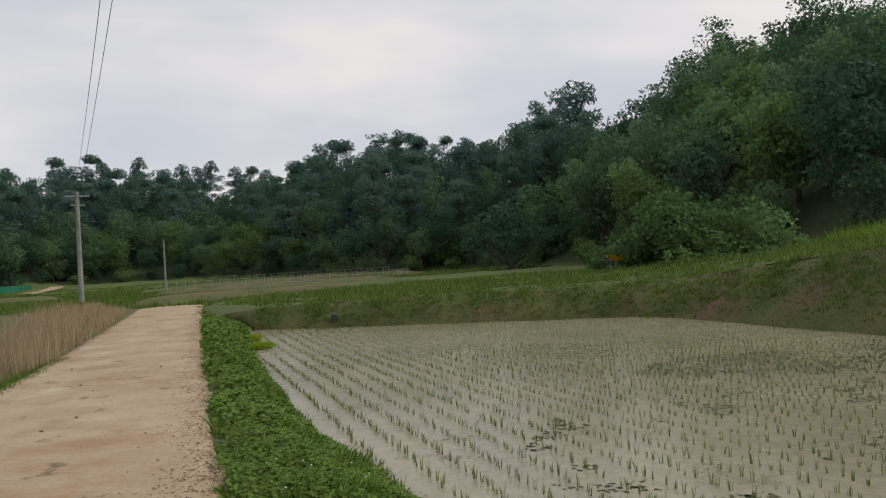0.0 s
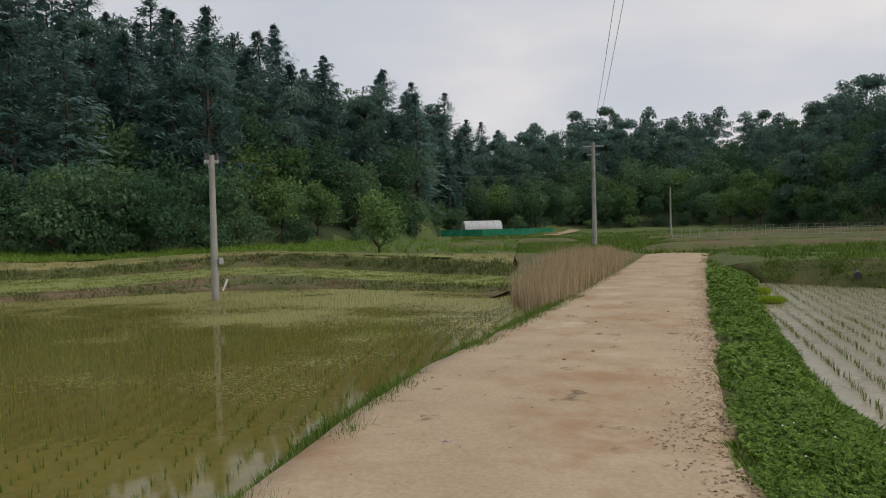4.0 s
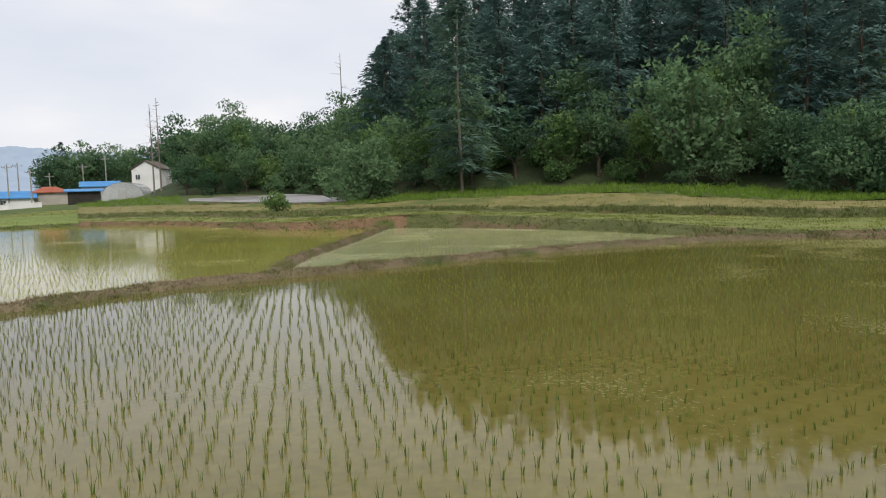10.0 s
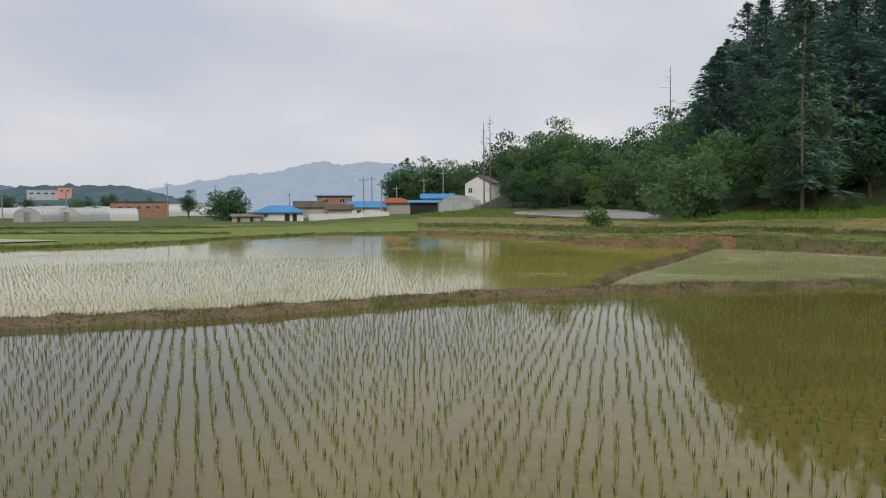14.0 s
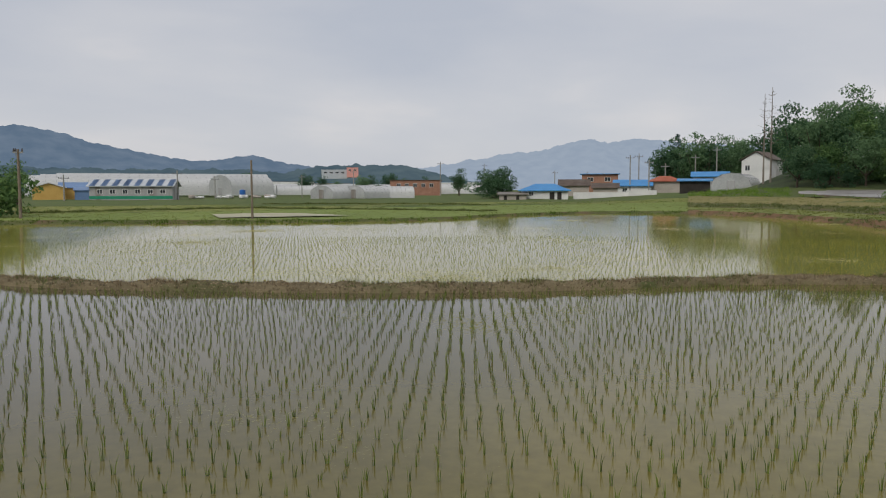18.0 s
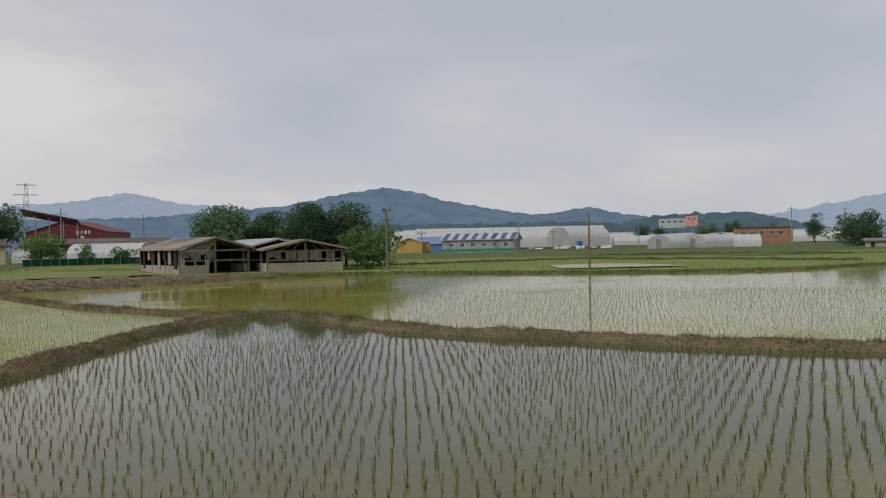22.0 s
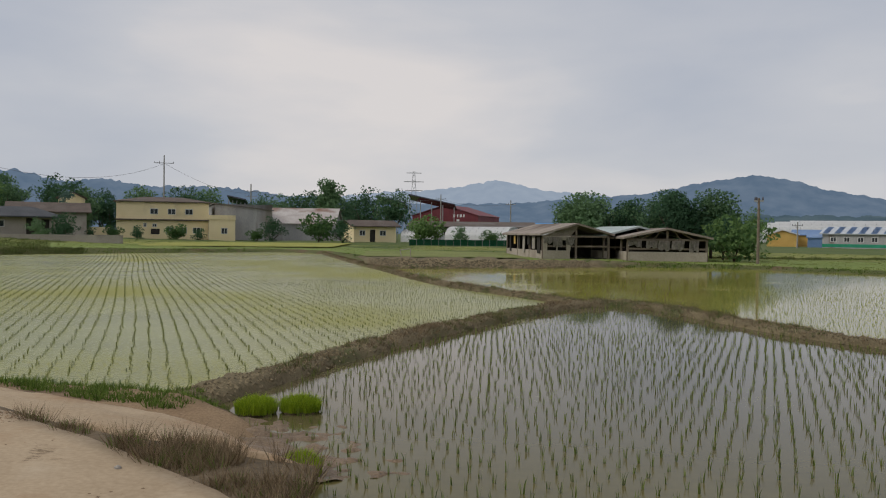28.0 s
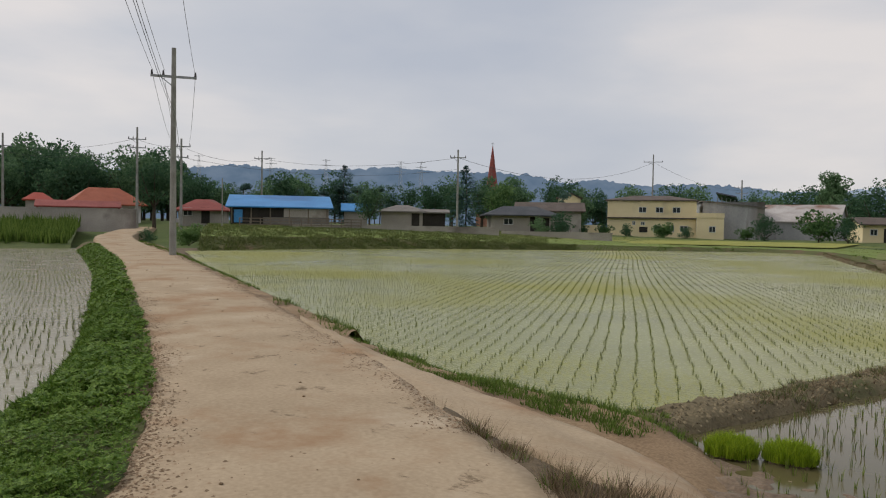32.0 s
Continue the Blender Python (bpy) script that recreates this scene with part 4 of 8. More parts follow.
def loft(name, lines, mat, n, cuts=4, rough=0.05, size=0.8, seed=0.0, label="", category="bank", round_up=0.0):
    """A sheet over two or more lines of (x, y, z), cut across; rough is the unevenness of the ground."""
    ls = [resample(smooth_line(l, 0.5) if len(l) > 2 else l, n) for l in lines]
    rows = []
    for a, b in zip(ls[:-1], ls[1:]):
        for t in np.linspace(0, 1, cuts + 1)[: (cuts + 1) if b is ls[-1] else cuts]:
            p = a * (1 - t) + b * t
            w = ragged(p[:, 0], p[:, 1], size, seed) * rough * (1 if 0 < t < 1 else 0.4)
            p[:, 2] += w + round_up * math.sin(math.pi * t)
            rows.append(p)
    v = np.stack(rows, 1)
    k = v.shape[1]
    i = np.arange(n - 1)[:, None] * k + np.arange(k - 1)
    f = np.stack([i, i + 1, i + k + 1, i + k], -1).reshape(-1, 4)
    e1, e2 = v[1, 0] - v[0, 0], v[0, 1] - v[0, 0]
    if e1[0] * e2[1] - e1[1] * e2[0] > 0:
        f = f[:, ::-1]
    return tagged(new(name, mesh_of(name, v.reshape(-1, 3), f, mat, True)), label=label, category=category, kind="structure")


def at_z(line, z):
    return [(x, y, z) for x, y in line]


WET_E = [(-6.6, 28), (-5.8, 24.5), (-4.2, 18.2), (-2.4, 12.6), (-1.35, 9.2), (-0.14, 6.65), (0.5, 5.3), (2.6, 1.2), (5.3, -3.4), (7.9, -6.4), (8.5, -7.0), (9.9, -8.1),
         (12.7, -9.9), (20.1, -14.3), (28.7, -19.2), (51, -30.6)]
loft("verge_1", [at_z(ROAD_E[2:-3], -0.015), [(x * 0.45 + u * 0.55, y * 0.45 + v * 0.55, -0.02) for (x, y), (u, v) in zip(resample(WET_E, 14), resample(ROAD_E[2:-3], 14))],
                 at_z(WET_E, -0.47)], M["bank"], 260, 4, 0.09, 0.5, 1.0, "green clover and grass verge beside the road", "verge")
WET_W = [(-12.2, 24), (-10.2, 17.5), (-8.5, 15.4), (-7.0, 10.4), (-5.7, 5.8), (-4.4, 2.85), (-3.55, 1.65), (-1.75, -2.0), (0.45, -5.9), (1.0, -7.0)]
loft("verge_2", [at_z([(x + 0.22, y + 0.08) for x, y in ROAD_W[2:10]] + [(1.5, -6.2)], -0.045), at_z([(x * 0.6 + u * 0.4, y * 0.6 + v * 0.4) for (x, y), (u, v) in zip(resample(ROAD_W[2:10] + [(1.3, -6.3)], 12), resample(WET_W, 12))], -0.14), at_z(WET_W, -0.47)],
     M["bank"], 200, 3, 0.06, 0.5, 2.0, "narrow weedy bank between road and paddy", "verge")
loft("verge_3", [at_z(ROAD_W[:4][::-1], -0.03), [(-8.3, 15.3, -0.5)] + at_z([(-9.9, 19), (-13, 28), (-17.5, 41.5), (-23, 57)], 0.12), [(-9.0, 15.5, -0.55)] + at_z([(-11.8, 18.8), (-14.5, 28), (-19, 41.5), (-25, 57)], -0.38)], M["bank"], 60, 4, 0.12, 1.0, 3.0, "reed-grown bank beside the road", "bank")
TRACK_LOW, TRACK_TOP = [(9.7, -12.05), (6.0, -9.6), (4.5, -8.62), (3.5, -8.1), (2.6, -7.84), (1.53, -7.35), (0.95, -7.1)], [(10.2, -12.5), (6.8, -10.6), (5.2, -9.9), (4.1, -9.55), (2.9, -9.2), (2.0, -8.75), (1.35, -7.9)]
track_low = [(x, y, z) for (x, y), z in zip(TRACK_LOW, (0.01, 0.01, -0.005, -0.02, -0.03, -0.04, -0.06))]
track_top = [(x, y, z) for (x, y), z in zip(TRACK_TOP, (-0.02, -0.04, -0.08, -0.13, -0.19, -0.28, -0.36, -0.45))]
loft("track", [[(x + 0.06, y + 0.1, z - 0.4) for x, y, z in track_low], track_low, [((x + u) / 2, (y + v) / 2, (z + w) / 2 + 0.03) for (x, y, z), (u, v, w) in zip(resample(track_low, 12), resample(track_top, 12))],
               track_top, [(x - 0.05, y - 0.12, z - 0.3) for x, y, z in track_top]], M["road"], 90, 6, 0.04, 0.4, 4.0, "pale earth track leading off the road", "track")
loft("verge_4", [at_z([(4.55, -8.6), (3.72, -7.95), (2.82, -7.33), (2.02, -6.65), (1.03, -5.8)], -0.03), at_z([(4.4, -8.75), (3.2, -7.98), (2.4, -7.5), (1.6, -6.95), (0.85, -6.4)], -0.02),
                 at_z([(4.4, -8.8), (3.5, -8.12), (2.6, -7.86), (1.53, -7.37), (0.95, -7.12)], -0.07)], M["soil"], 50, 3, 0.05, 0.4, 5.0, "dark soil under dry weeds", "verge")
loft("verge_5", [[(x, y, z) for (x, y), z in zip(TRACK_TOP[:6], (-0.03, -0.05, -0.09, -0.14, -0.23, -0.33))] + [(1.45, -8.5, -0.52)], at_z([(10.3, -13.0), (7.2, -11.4), (5.6, -10.7), (4.3, -10.45), (3.1, -10.2), (2.5, -9.7)], -0.2) + [(1.75, -9.4, -0.52)],
                 at_z([(10.2, -13.6), (7.3, -12.05), (5.5, -11.2), (4.4, -10.95), (3.3, -11.0), (2.6, -10.6)], -0.45) + [(2.3, -10.0, -0.52)]], M["drysoil"], 60, 4, 0.05, 0.4, 6.0, "trodden earth edge of the paddy beside the track", "verge")
loft("verge_6", [at_z(ROAD_W[14:20], -0.02), at_z([(8.4, -12.0), (11.5, -13.7), (18.1, -17.5), (29.8, -24.3), (54, -37.8)], -0.06), at_z([(9.0, -12.95), (11.2, -14.15), (17.6, -18.0), (29.2, -24.9), (54, -39.5)], -0.47)],
     M["drysoil"], 200, 3, 0.06, 0.5, 7.0, "weedy verge between road and paddy", "verge")
loft("mudflat", [at_z([(1.35, -7.6), (2.0, -8.8), (2.6, -9.9)], -0.36), at_z([(0.75, -7.9), (1.0, -8.7), (1.7, -9.7)], -0.405), at_z([(0.1, -8.0), (0.3, -8.7), (1.0, -9.6)], -0.43)], M["mud"], 130, 26, 0.055, 0.17, 8.0, "wet mud at the paddy corner", "mud")
# bank and slope beyond the eastern paddy
loft("bank_7", [[(-18.0, 60.0, -0.03), (-13.0, 42.0, -0.03), (-8.9, 28.5, -0.03), (-7.2, 23.0, -0.06)], [(-15.5, 60.0, 0.08), (-11.0, 42.5, 0.1), (-7.9, 29.0, 0.06), (-6.9, 25.0, -0.3)], [(-12.5, 60.0, 0.15), (-9.4, 43.0, 0.22), (-6.9, 28.6, 0.26), (-6.5, 26.4, -0.5)]], M["verge"], 90, 4, 0.06, 0.8, 18.0, "grassy end of the bank beside the road", "bank")
loft("bank_1", [[(-6.6, 27.2, -0.5), (-5.9, 25.9, -0.5), (-1.1, 24.7, -0.5), (4.2, 23.5, -0.5), (6.5, 23, -0.5), (7.7, 20.4, -0.5), (8.6, 17.1, -0.5), (9.5, 14.9, -0.5), (10.5, 9, -0.5), (10.8, 2, -0.5)],
                [(-8.2, 28.2, 0.0), (-6.6, 27.3, 0.3), (-0.9, 26.0, 0.46), (4.7, 24.9, 0.5), (8.0, 24.0, 0.62), (9.6, 21.2, 1.0), (10.8, 18.0, 1.35), (11.9, 15.6, 1.6), (13.2, 9, 1.9), (13.4, 2, 2.0)]],
     M["bank"], 170, 6, 0.16, 0.9, 9.0, "steep weathered grass bank round the paddy", "bank", 0.1)
BANK_TOP = [(-8.2, 28.2, 0.0), (-6.6, 27.3, 0.3), (-0.9, 26.0, 0.46), (4.7, 24.9, 0.5), (8.0, 24.0, 0.62), (9.6, 21.2, 1.0), (10.8, 18.0, 1.35), (11.9, 15.6, 1.6), (13.2, 9, 1.9), (13.4, 2, 2.0)]
loft("terrace_1", [BANK_TOP, [(-11, 36, 0.05), (-7.5, 33, 0.35), (0, 33, 0.5), (6, 33, 0.6), (11, 32, 1.0), (14, 28, 1.4), (16, 23, 1.9), (17.5, 18, 2.3), (19, 10, 2.7), (19, 2, 2.8)],
                   [(-12.2, 44, 0.1), (-6, 44, 0.4), (2, 44, 0.6), (9, 43, 0.7), (17, 42, 1.0), (22, 37, 1.7), (26, 28, 2.9), (28, 20, 3.2), (30, 10, 3.5), (30, 2, 3.6)],
                   [(-20, 62, 0.1), (-8, 66, 0.4), (3, 66, 0.6), (14, 64, 0.8), (25, 56, 1.1), (31, 46, 1.7), (37, 34, 2.6), (40, 22, 3.0), (42, 10, 3.2), (42, 2, 3.2)]],
     M["verge"], 120, 5, 0.18, 2.2, 11.0, "grassy terrace rising to the wooded hillside", "bank")

for k, (lo_h, hi_h, d) in enumerate(((4, 22, 50), (30, 36, 56), (3, 21, 68), (25, 35, 72), (2, 22, 84), (0, 20, 100))):
    line = [(*spot0(h, d + 2.5 * math.sin(h / 5 + k)), float(land(*spot0(h, d + 2.5 * math.sin(h / 5 + k)))) - (0.6 if h in (lo_h, hi_h) else 0.0)) for h in np.linspace(lo_h, hi_h, 9)]
    tagged(strip("field_bank", line, [(-1.6, -0.1), (-0.9, 0.26), (-0.2, 0.42), (0.8, 0.4), (1.8, 0.3), (3.0, -0.1)], M["bank"], 0.8, 0.12, 1.2, 30.0 + k), label="low grassy bank between fields of the valley head", category="bank", kind="structure")

# terraced strips below the western forest: heading, then distance and height of each edge
WEST = [(30, 23.5, 24.2, -.2, 29, -.2, 31, .2, 42, .25), (36, 25.0, 26.0, -.2, 32.5, -.24, 34, .28, 42, .3), (43.6, 27.5, 29.5, -.1, 40, -.24, 42, .35, 48, .36), (49.6, 28.5, 32, .0, 44.5, -.2, 46.5, .45, 52, .5),
        (54, 27.5, 30, -.08, 42, -.22, 44, .25, 50, .4), (62, 27.6, 28.6, -.2, 38, -.25, 39.5, .1, 46, .25), (70, 28.6, 30, -.1, 39, -.05, 40.3, .3, 49, .6), (75, 31.5, 33, .05, 40, .05, 41.5, .42, 52, 1.0),
        (83, 36.9, 38.5, .12, 46, .1, 47.5, .3, 55, .95), (91.7, 41, 42.5, .3, 50, .28, 52, .55, 58, .8), (95.4, 41.5, 42.8, .06, 45, .25, 50, .46, 60, .55), (101, 42.5, 44, .0, 47, .15, 55, .34, 70, .72),
        (105, 51.5, 53, -.1, 57, .1, 63, .38, 78, .82), (109, 59.5, 61, -.1, 66, .1, 70, .35, 84, .85), (114, 65.5, 67.5, -.12, 74, .0, 80, .3, 95, .8)]


def ring(k, lift=0.0, rows=WEST):
    out = []
    for r in rows:
        d, z = (r[1], -0.5) if k == 0 else (r[2 * k], r[2 * k + 1])
        out.append((*spot0(r[0], d), z + lift))
    return out


def foot_of(h):
    d = min(float(np.interp(h, LAND[:, 0], LAND[:, 1])) + 0.2, 74.0 if h < 95 else 200.0)
    x, y = spot0(h, d)
    return x, y, max(float(land(x, y)) + 0.12, 0.45)


FOOT = [foot_of(r[0]) for r in WEST]
loft("bank_2", [ring(0)[:10], ring(1)[:10]], M["bank"], 160, 3, 0.12, 0.8, 1.0, "low bank of bare soil and dry grass", "bank")
loft("bank_3", [ring(0)[9:], ring(1)[9:]], M["redsoil"], 120, 3, 0.15, 0.9, 2.0, "eroded reddish earth bank", "bank")
loft("terrace_2", [ring(1), ring(2)], material("strip_field", (0.115, 0.142, 0.032), (0.195, 0.215, 0.062), 0.9, 0.3, 5.0, 0.4), 160, 6, 0.04, 1.5, 3.0, "narrow yellow-green rice strip", "field")
loft("bank_4", [ring(2), ring(3)], M["bank"], 160, 3, 0.15, 0.9, 4.0, "brown and green terrace bank", "bank")
loft("terrace_3", [ring(3), ring(4)], material("ochre_strip", (0.15, 0.138, 0.045), (0.235, 0.205, 0.08), 0.95, 0.4, 6.0, 0.4, third=(0.09, 0.12, 0.03)), 160, 4, 0.2, 1.6, 5.0, "narrow ochre terrace of thin grass", "bank")
loft("terrace_4", [ring(4), FOOT], M["verge"], 160, 5, 0.25, 2.0, 6.0, "lush grass slope at the forest foot", "bank")
loft("verge_7", [[(-11.4, 18.0, -.3), (-14.2, 28, -.2), (-18.7, 41.5, -.15)], [(-12.6, 18.9, -.4), (-15.2, 26, .0), (-19, 32, .15), (-23, 38, .2)]], M["bank"], 50, 5, 0.15, 0.9, 13.0, "rough weedy ground behind the reeds", "bank")
loft("terrace_10", [[(*spot0(a, d), z + 0.06) for a, d, z in ((34.5, 35, .27), (36, 36, .28), (40, 40, .31), (43.6, 43.5, .35), (46.5, 46, .4))], [(*spot0(a, d), z + 0.06) for a, d, z in ((34.5, 39, .29), (36, 40, .3), (40, 44, .33), (43.6, 47, .36), (46.5, 48, .42))]],
     bpy.data.materials["strip_field"], 60, 3, 0.02, 1.5, 14.0, "pale narrow crop strip on the terrace", "field")
# fields of the plain and of the village side
SOUTH = [(113, 66, 68, -.2, 98, .1, 112, .5, 150, .6), (121, 66, 67, -.22, 96, -.15, 110, -.05, 150, .1), (127, 58.8, 60, -.22, 90, -.2, 108, -.1, 160, -.1), (131.5, 50.3, 51.5, -.22, 85, -.2, 105, -.1, 170, -.1),
         (139.5, 48.3, 49.4, -.22, 80, -.2, 102, -.1, 180, -.1), (148, 49.5, 50.6, -.22, 70, -.2, 95, -.1, 180, -.1), (159, 53.0, 54.2, -.2, 68, -.18, 95, -.1, 180, -.05), (167, 52.3, 53.6, -.1, 66, -.05, 90, .0, 170, .0),
         (174, 50.5, 53.0, -.1, 68, -.05, 90, .0, 170, .0), (181, 47.0, 52, -.15, 76, -.1, 95, .05, 160, .1), (186, 53, 57, -.15, 84, -.1, 104, .05, 160, .15), (191, 80, 81.5, -.1, 97, .0, 112, .1, 160, .2),
         (201, 73.5, 75.5, -.05, 92, .05, 110, .2, 160, .35), (209, 69, 71, .1, 80, .35, 100, .8, 160, 1.0), (216, 66, 68.5, .35, 75, .8, 95, 1.15, 160, 1.4), (225, 61, 64, .5, 72, 1.0, 92, 1.3, 160, 1.6), (232, 56.5, 60, .5, 68, 1.0, 90, 1.3, 160, 1.6)]
loft("bank_5", [ring(0, rows=SOUTH), ring(1, rows=SOUTH)], M["bank"], 240, 3, 0.08, 0.8, 7.0, "low grassy bank beyond the flooded paddies", "bank")
loft("terrace_5", [ring(1, rows=SOUTH), ring(2, rows=SOUTH)], material("green_field", (0.115, 0.165, 0.03), (0.185, 0.235, 0.055), 0.95, 0.12, 3.0, 0.5), 240, 5, 0.06, 2.0, 8.0, "bright green young rice field", "field")
loft("terrace_6", [ring(2, rows=SOUTH), ring(3, rows=SOUTH)], material("mixed_field", (0.11, 0.14, 0.025), (0.23, 0.235, 0.06), 0.95, 0.1, 3.0, 0.5, third=(0.06, 0.09, 0.02)), 240, 5, 0.1, 3.0, 9.0, "yellow-green field before the village", "field")
loft("terrace_7", [ring(3, rows=SOUTH), ring(4, rows=SOUTH)], M["field"], 200, 4, 0.1, 4.0, 10.0, "rough grass and yards round the village", "field")
loft("terrace_9", [[(51, -30.4, -0.45), (54, -26, -0.45), (58, -20, -0.45)], [(53, -31.5, -0.1), (58, -27, 0.0), (62, -21, 0.0)], [(80, -47, 1.0), (88, -36, 1.0), (95, -24, 1.0)], [(120, -62, 1.6), (130, -48, 1.6), (140, -30, 1.6)]], M["verge"], 40, 5, 0.15, 2.0, 12.0, "tall green crop field beyond the paddy", "field")
LEVEE_G = [(5.3, -46.5), (2.5, -46.6), (0.1, -46.9), (-3.9, -47.9), (-8.0, -50.8), (-11.2, -52.0)]
loft("bank_6", [at_z(LEVEE_G, -0.47), [(5.9, -48.3, -0.02), (2.4, -48.6, 0.02), (-0.2, -49.0, 0.0), (-4.4, -50.2, -0.06), (-8.6, -52.2, -0.12), (-11.8, -53.2, -0.16)],
                [(7.0, -53.0, 0.02), (2.6, -53.6, 0.02), (-1.0, -53.6, -0.02), (-5.2, -53.6, -0.06), (-9.2, -54.2, -0.1), (-12.4, -54.6, -0.14)]], M["levee"], 150, 5, 0.22, 0.7, 4.0, "crumbling bare brown bank before the barns", "bank")
loft("terrace_11", [at_z([(6.6, -53.4), (2.6, -54.0), (-2.0, -54.0), (-4.6, -54.2)], 0.04), at_z([(8.0, -66.0), (4.0, -68.0), (0.0, -68.0), (-3.4, -67.0)], 0.09)], bpy.data.materials["strip_field"], 60, 4, 0.02, 2.0, 16.0, "pale rice plot behind the bare bank", "field")
tagged(strip("verge_8", ROAD_W[2:11], [(0.12, -0.035), (-0.06, -0.04), (-0.2, -0.14), (-0.34, -0.3), (-0.5, -0.5)], M["bank"], 0.2, 0.035, 0.4, 17.0), label="steep weedy edge of the road above the paddy", category="verge", kind="structure")

# ---- rice ----


def hills(outline, across, along, rng, margin=0.48, bend=1.2, size=22.0, heading=24.0, turn=0.0, jitter=0.014):
    """Feet of the rice plants: rows that run with the road and wander a little."""
    ROW_U, ROW_V = np.array([-math.sin(radians(heading)), math.cos(radians(heading))]), np.array([math.cos(radians(heading)), math.sin(radians(heading))])
    o = np.array(outline, float)
    u, v = o @ ROW_U, o @ ROW_V
    gu, gv = np.meshgrid(np.arange(u.min() - 3, u.max() + 3, along), np.arange(v.min() - 22, v.max() + 12, across), indexing="ij")
    gu, gv = gu.ravel(), gv.ravel()
    sway = bend * np.sin(gu / size + gv / 60) + 0.35 * bend * np.sin(gu / (size * 0.31) + 1.0 + gv / 25)
    sway = sway + math.tan(radians(turn)) * 3.0 * np.logaddexp(0, (gu - 12.5) / 3.0)
    gu = gu + rng.normal(0, jitter, len(gu))
    gv = gv + sway + rng.normal(0, jitter, len(gv))
    x, y = gu * ROW_U[0] + gv * ROW_V[0], gu * ROW_U[1] + gv * ROW_V[1]
    keep = inside(outline, x, y)
    x, y = x[keep], y[keep]
    keep = (from_line(list(outline) + [outline[0]], x, y) > margin) & (rng.random(len(x)) > 0.05)
    return x[keep], y[keep]


def rice(name, outline, across, along, seed, mat, near, label, bend=1.2, heading=24.0, turn=0.0, jitter=0.014, slim=1.0, tallness=1.0):
    rng = np.random.default_rng(seed)
    x, y = hills(outline, across, along, rng, bend=bend, heading=heading, turn=turn, jitter=jitter)
    far = np.hypot(x - HERE[0], y - HERE[1])
    tall = 0.128 * (1 + 0.25 * ragged(x * 1.0, y * 1.0, 6.0, seed)) * rng.uniform(0.75, 1.2, len(x))
    tall = tall * tallness
    chunks = []
    a = far < near
    if a.any():
        chunks.append(blades(x[a], y[a], WATER_Z - 0.02, tall[a] * (0.5 + 0.5 * slim), 0.0072 * slim, 6, 0.016 * slim, 0.28 * slim, rng))
    b = (far >= near) & (far < 34)
    if b.any():
        chunks.append(blades(x[b], y[b], WATER_Z - 0.02, tall[b] * (0.5 + 0.5 * slim), 0.0085, 4, 0.022 * slim, 0.26 * slim, rng, bend=False))
    c = far >= 34
    if c.any():
        chunks.append(blades(x[c], y[c], WATER_Z - 0.02, tall[c] * 0.8, 0.010, 2, 0.025, 0.2, rng, bend=False))
    return stuff(name, chunks, mat, label, "rice")


rice("rice_seedlings", PADDY_A, 0.29, 0.165, 1, M["rice"], 17, "young rice seedlings in rows standing in muddy water", 0.45, 40.0, 24.0)
rice("rice_seedlings", PADDY_B, 0.26, 0.12, 2, M["rice_far"], 0, "rows of young rice in a flooded paddy", 1.6, 52.0, jitter=0.022, tallness=0.68)
rice("rice_seedlings", PADDY_C, 0.28, 0.13, 3, M["rice_far"], 0, "thin rows of young rice in pale water", jitter=0.02, tallness=0.75)
rice("rice_seedlings", PADDY_F, 0.26, 0.15, 4, M["rice_pale"], 19, "yellowish young rice in long curved rows", 0.3, 23.0, slim=0.62)
rice("rice_seedlings", PADDY_E, 0.34, 0.14, 5, M["rice"], 18, "sparse rice seedlings in silty water", 0.7, 19.0)
rice("rice_seedlings", PADDY_S, 0.30, 0.18, 6, M["rice_dark"], 18, "rows of young rice beside the road")


# ---- grass ----
def scatter(outline, count, rng):
    o = np.array(outline, float)
    x, y = rng.uniform(o[:, 0].min(), o[:, 0].max(), count), rng.uniform(o[:, 1].min(), o[:, 1].max(), count)
    k = inside(outline, x, y)
    return x[k], y[k]


def surface_z(x, y, names):
    """Heights of the named sheets under the points."""
    dg = bpy.context.evaluated_depsgraph_get()
    z = np.full(len(x), np.nan)
    for nm in names:
        ob = bpy.data.objects[nm]
        for i, (a, b) in enumerate(zip(x, y)):
            hit, p, _, _ = ob.ray_cast((float(a), float(b), 20.0), (0, 0, -1))
            if hit and not z[i] > p.z:
                z[i] = p.z
    return z


def along_line(line, count, width, rng, shift=0.0):
    p = smooth_line(line, 0.1)
    nrm = normals_of(p)
    i = rng.integers(0, len(p), count)
    off = rng.normal(0, width, count) + shift
    return p[i, 0] + nrm[i, 0] * off, p[i, 1] + nrm[i, 1] * off


def tufts(name, x, y, names, height, width, count, spread, lean, mat, label, category, rng, drop=0.02):
    z = surface_z(x, y, names)
    k = ~np.isnan(z) & (z > WATER_Z - 0.06)
    h = height * rng.uniform(0.5, 1.3, k.sum()) * (0.9 + 0.9 * ragged(x[k], y[k], 1.1, 6.0))
    return stuff(name, [blades(x[k], y[k], z[k] - drop, h, width * 1.35, int(count * 1.5), spread, lean, rng, bend=False)], mat, label, category)


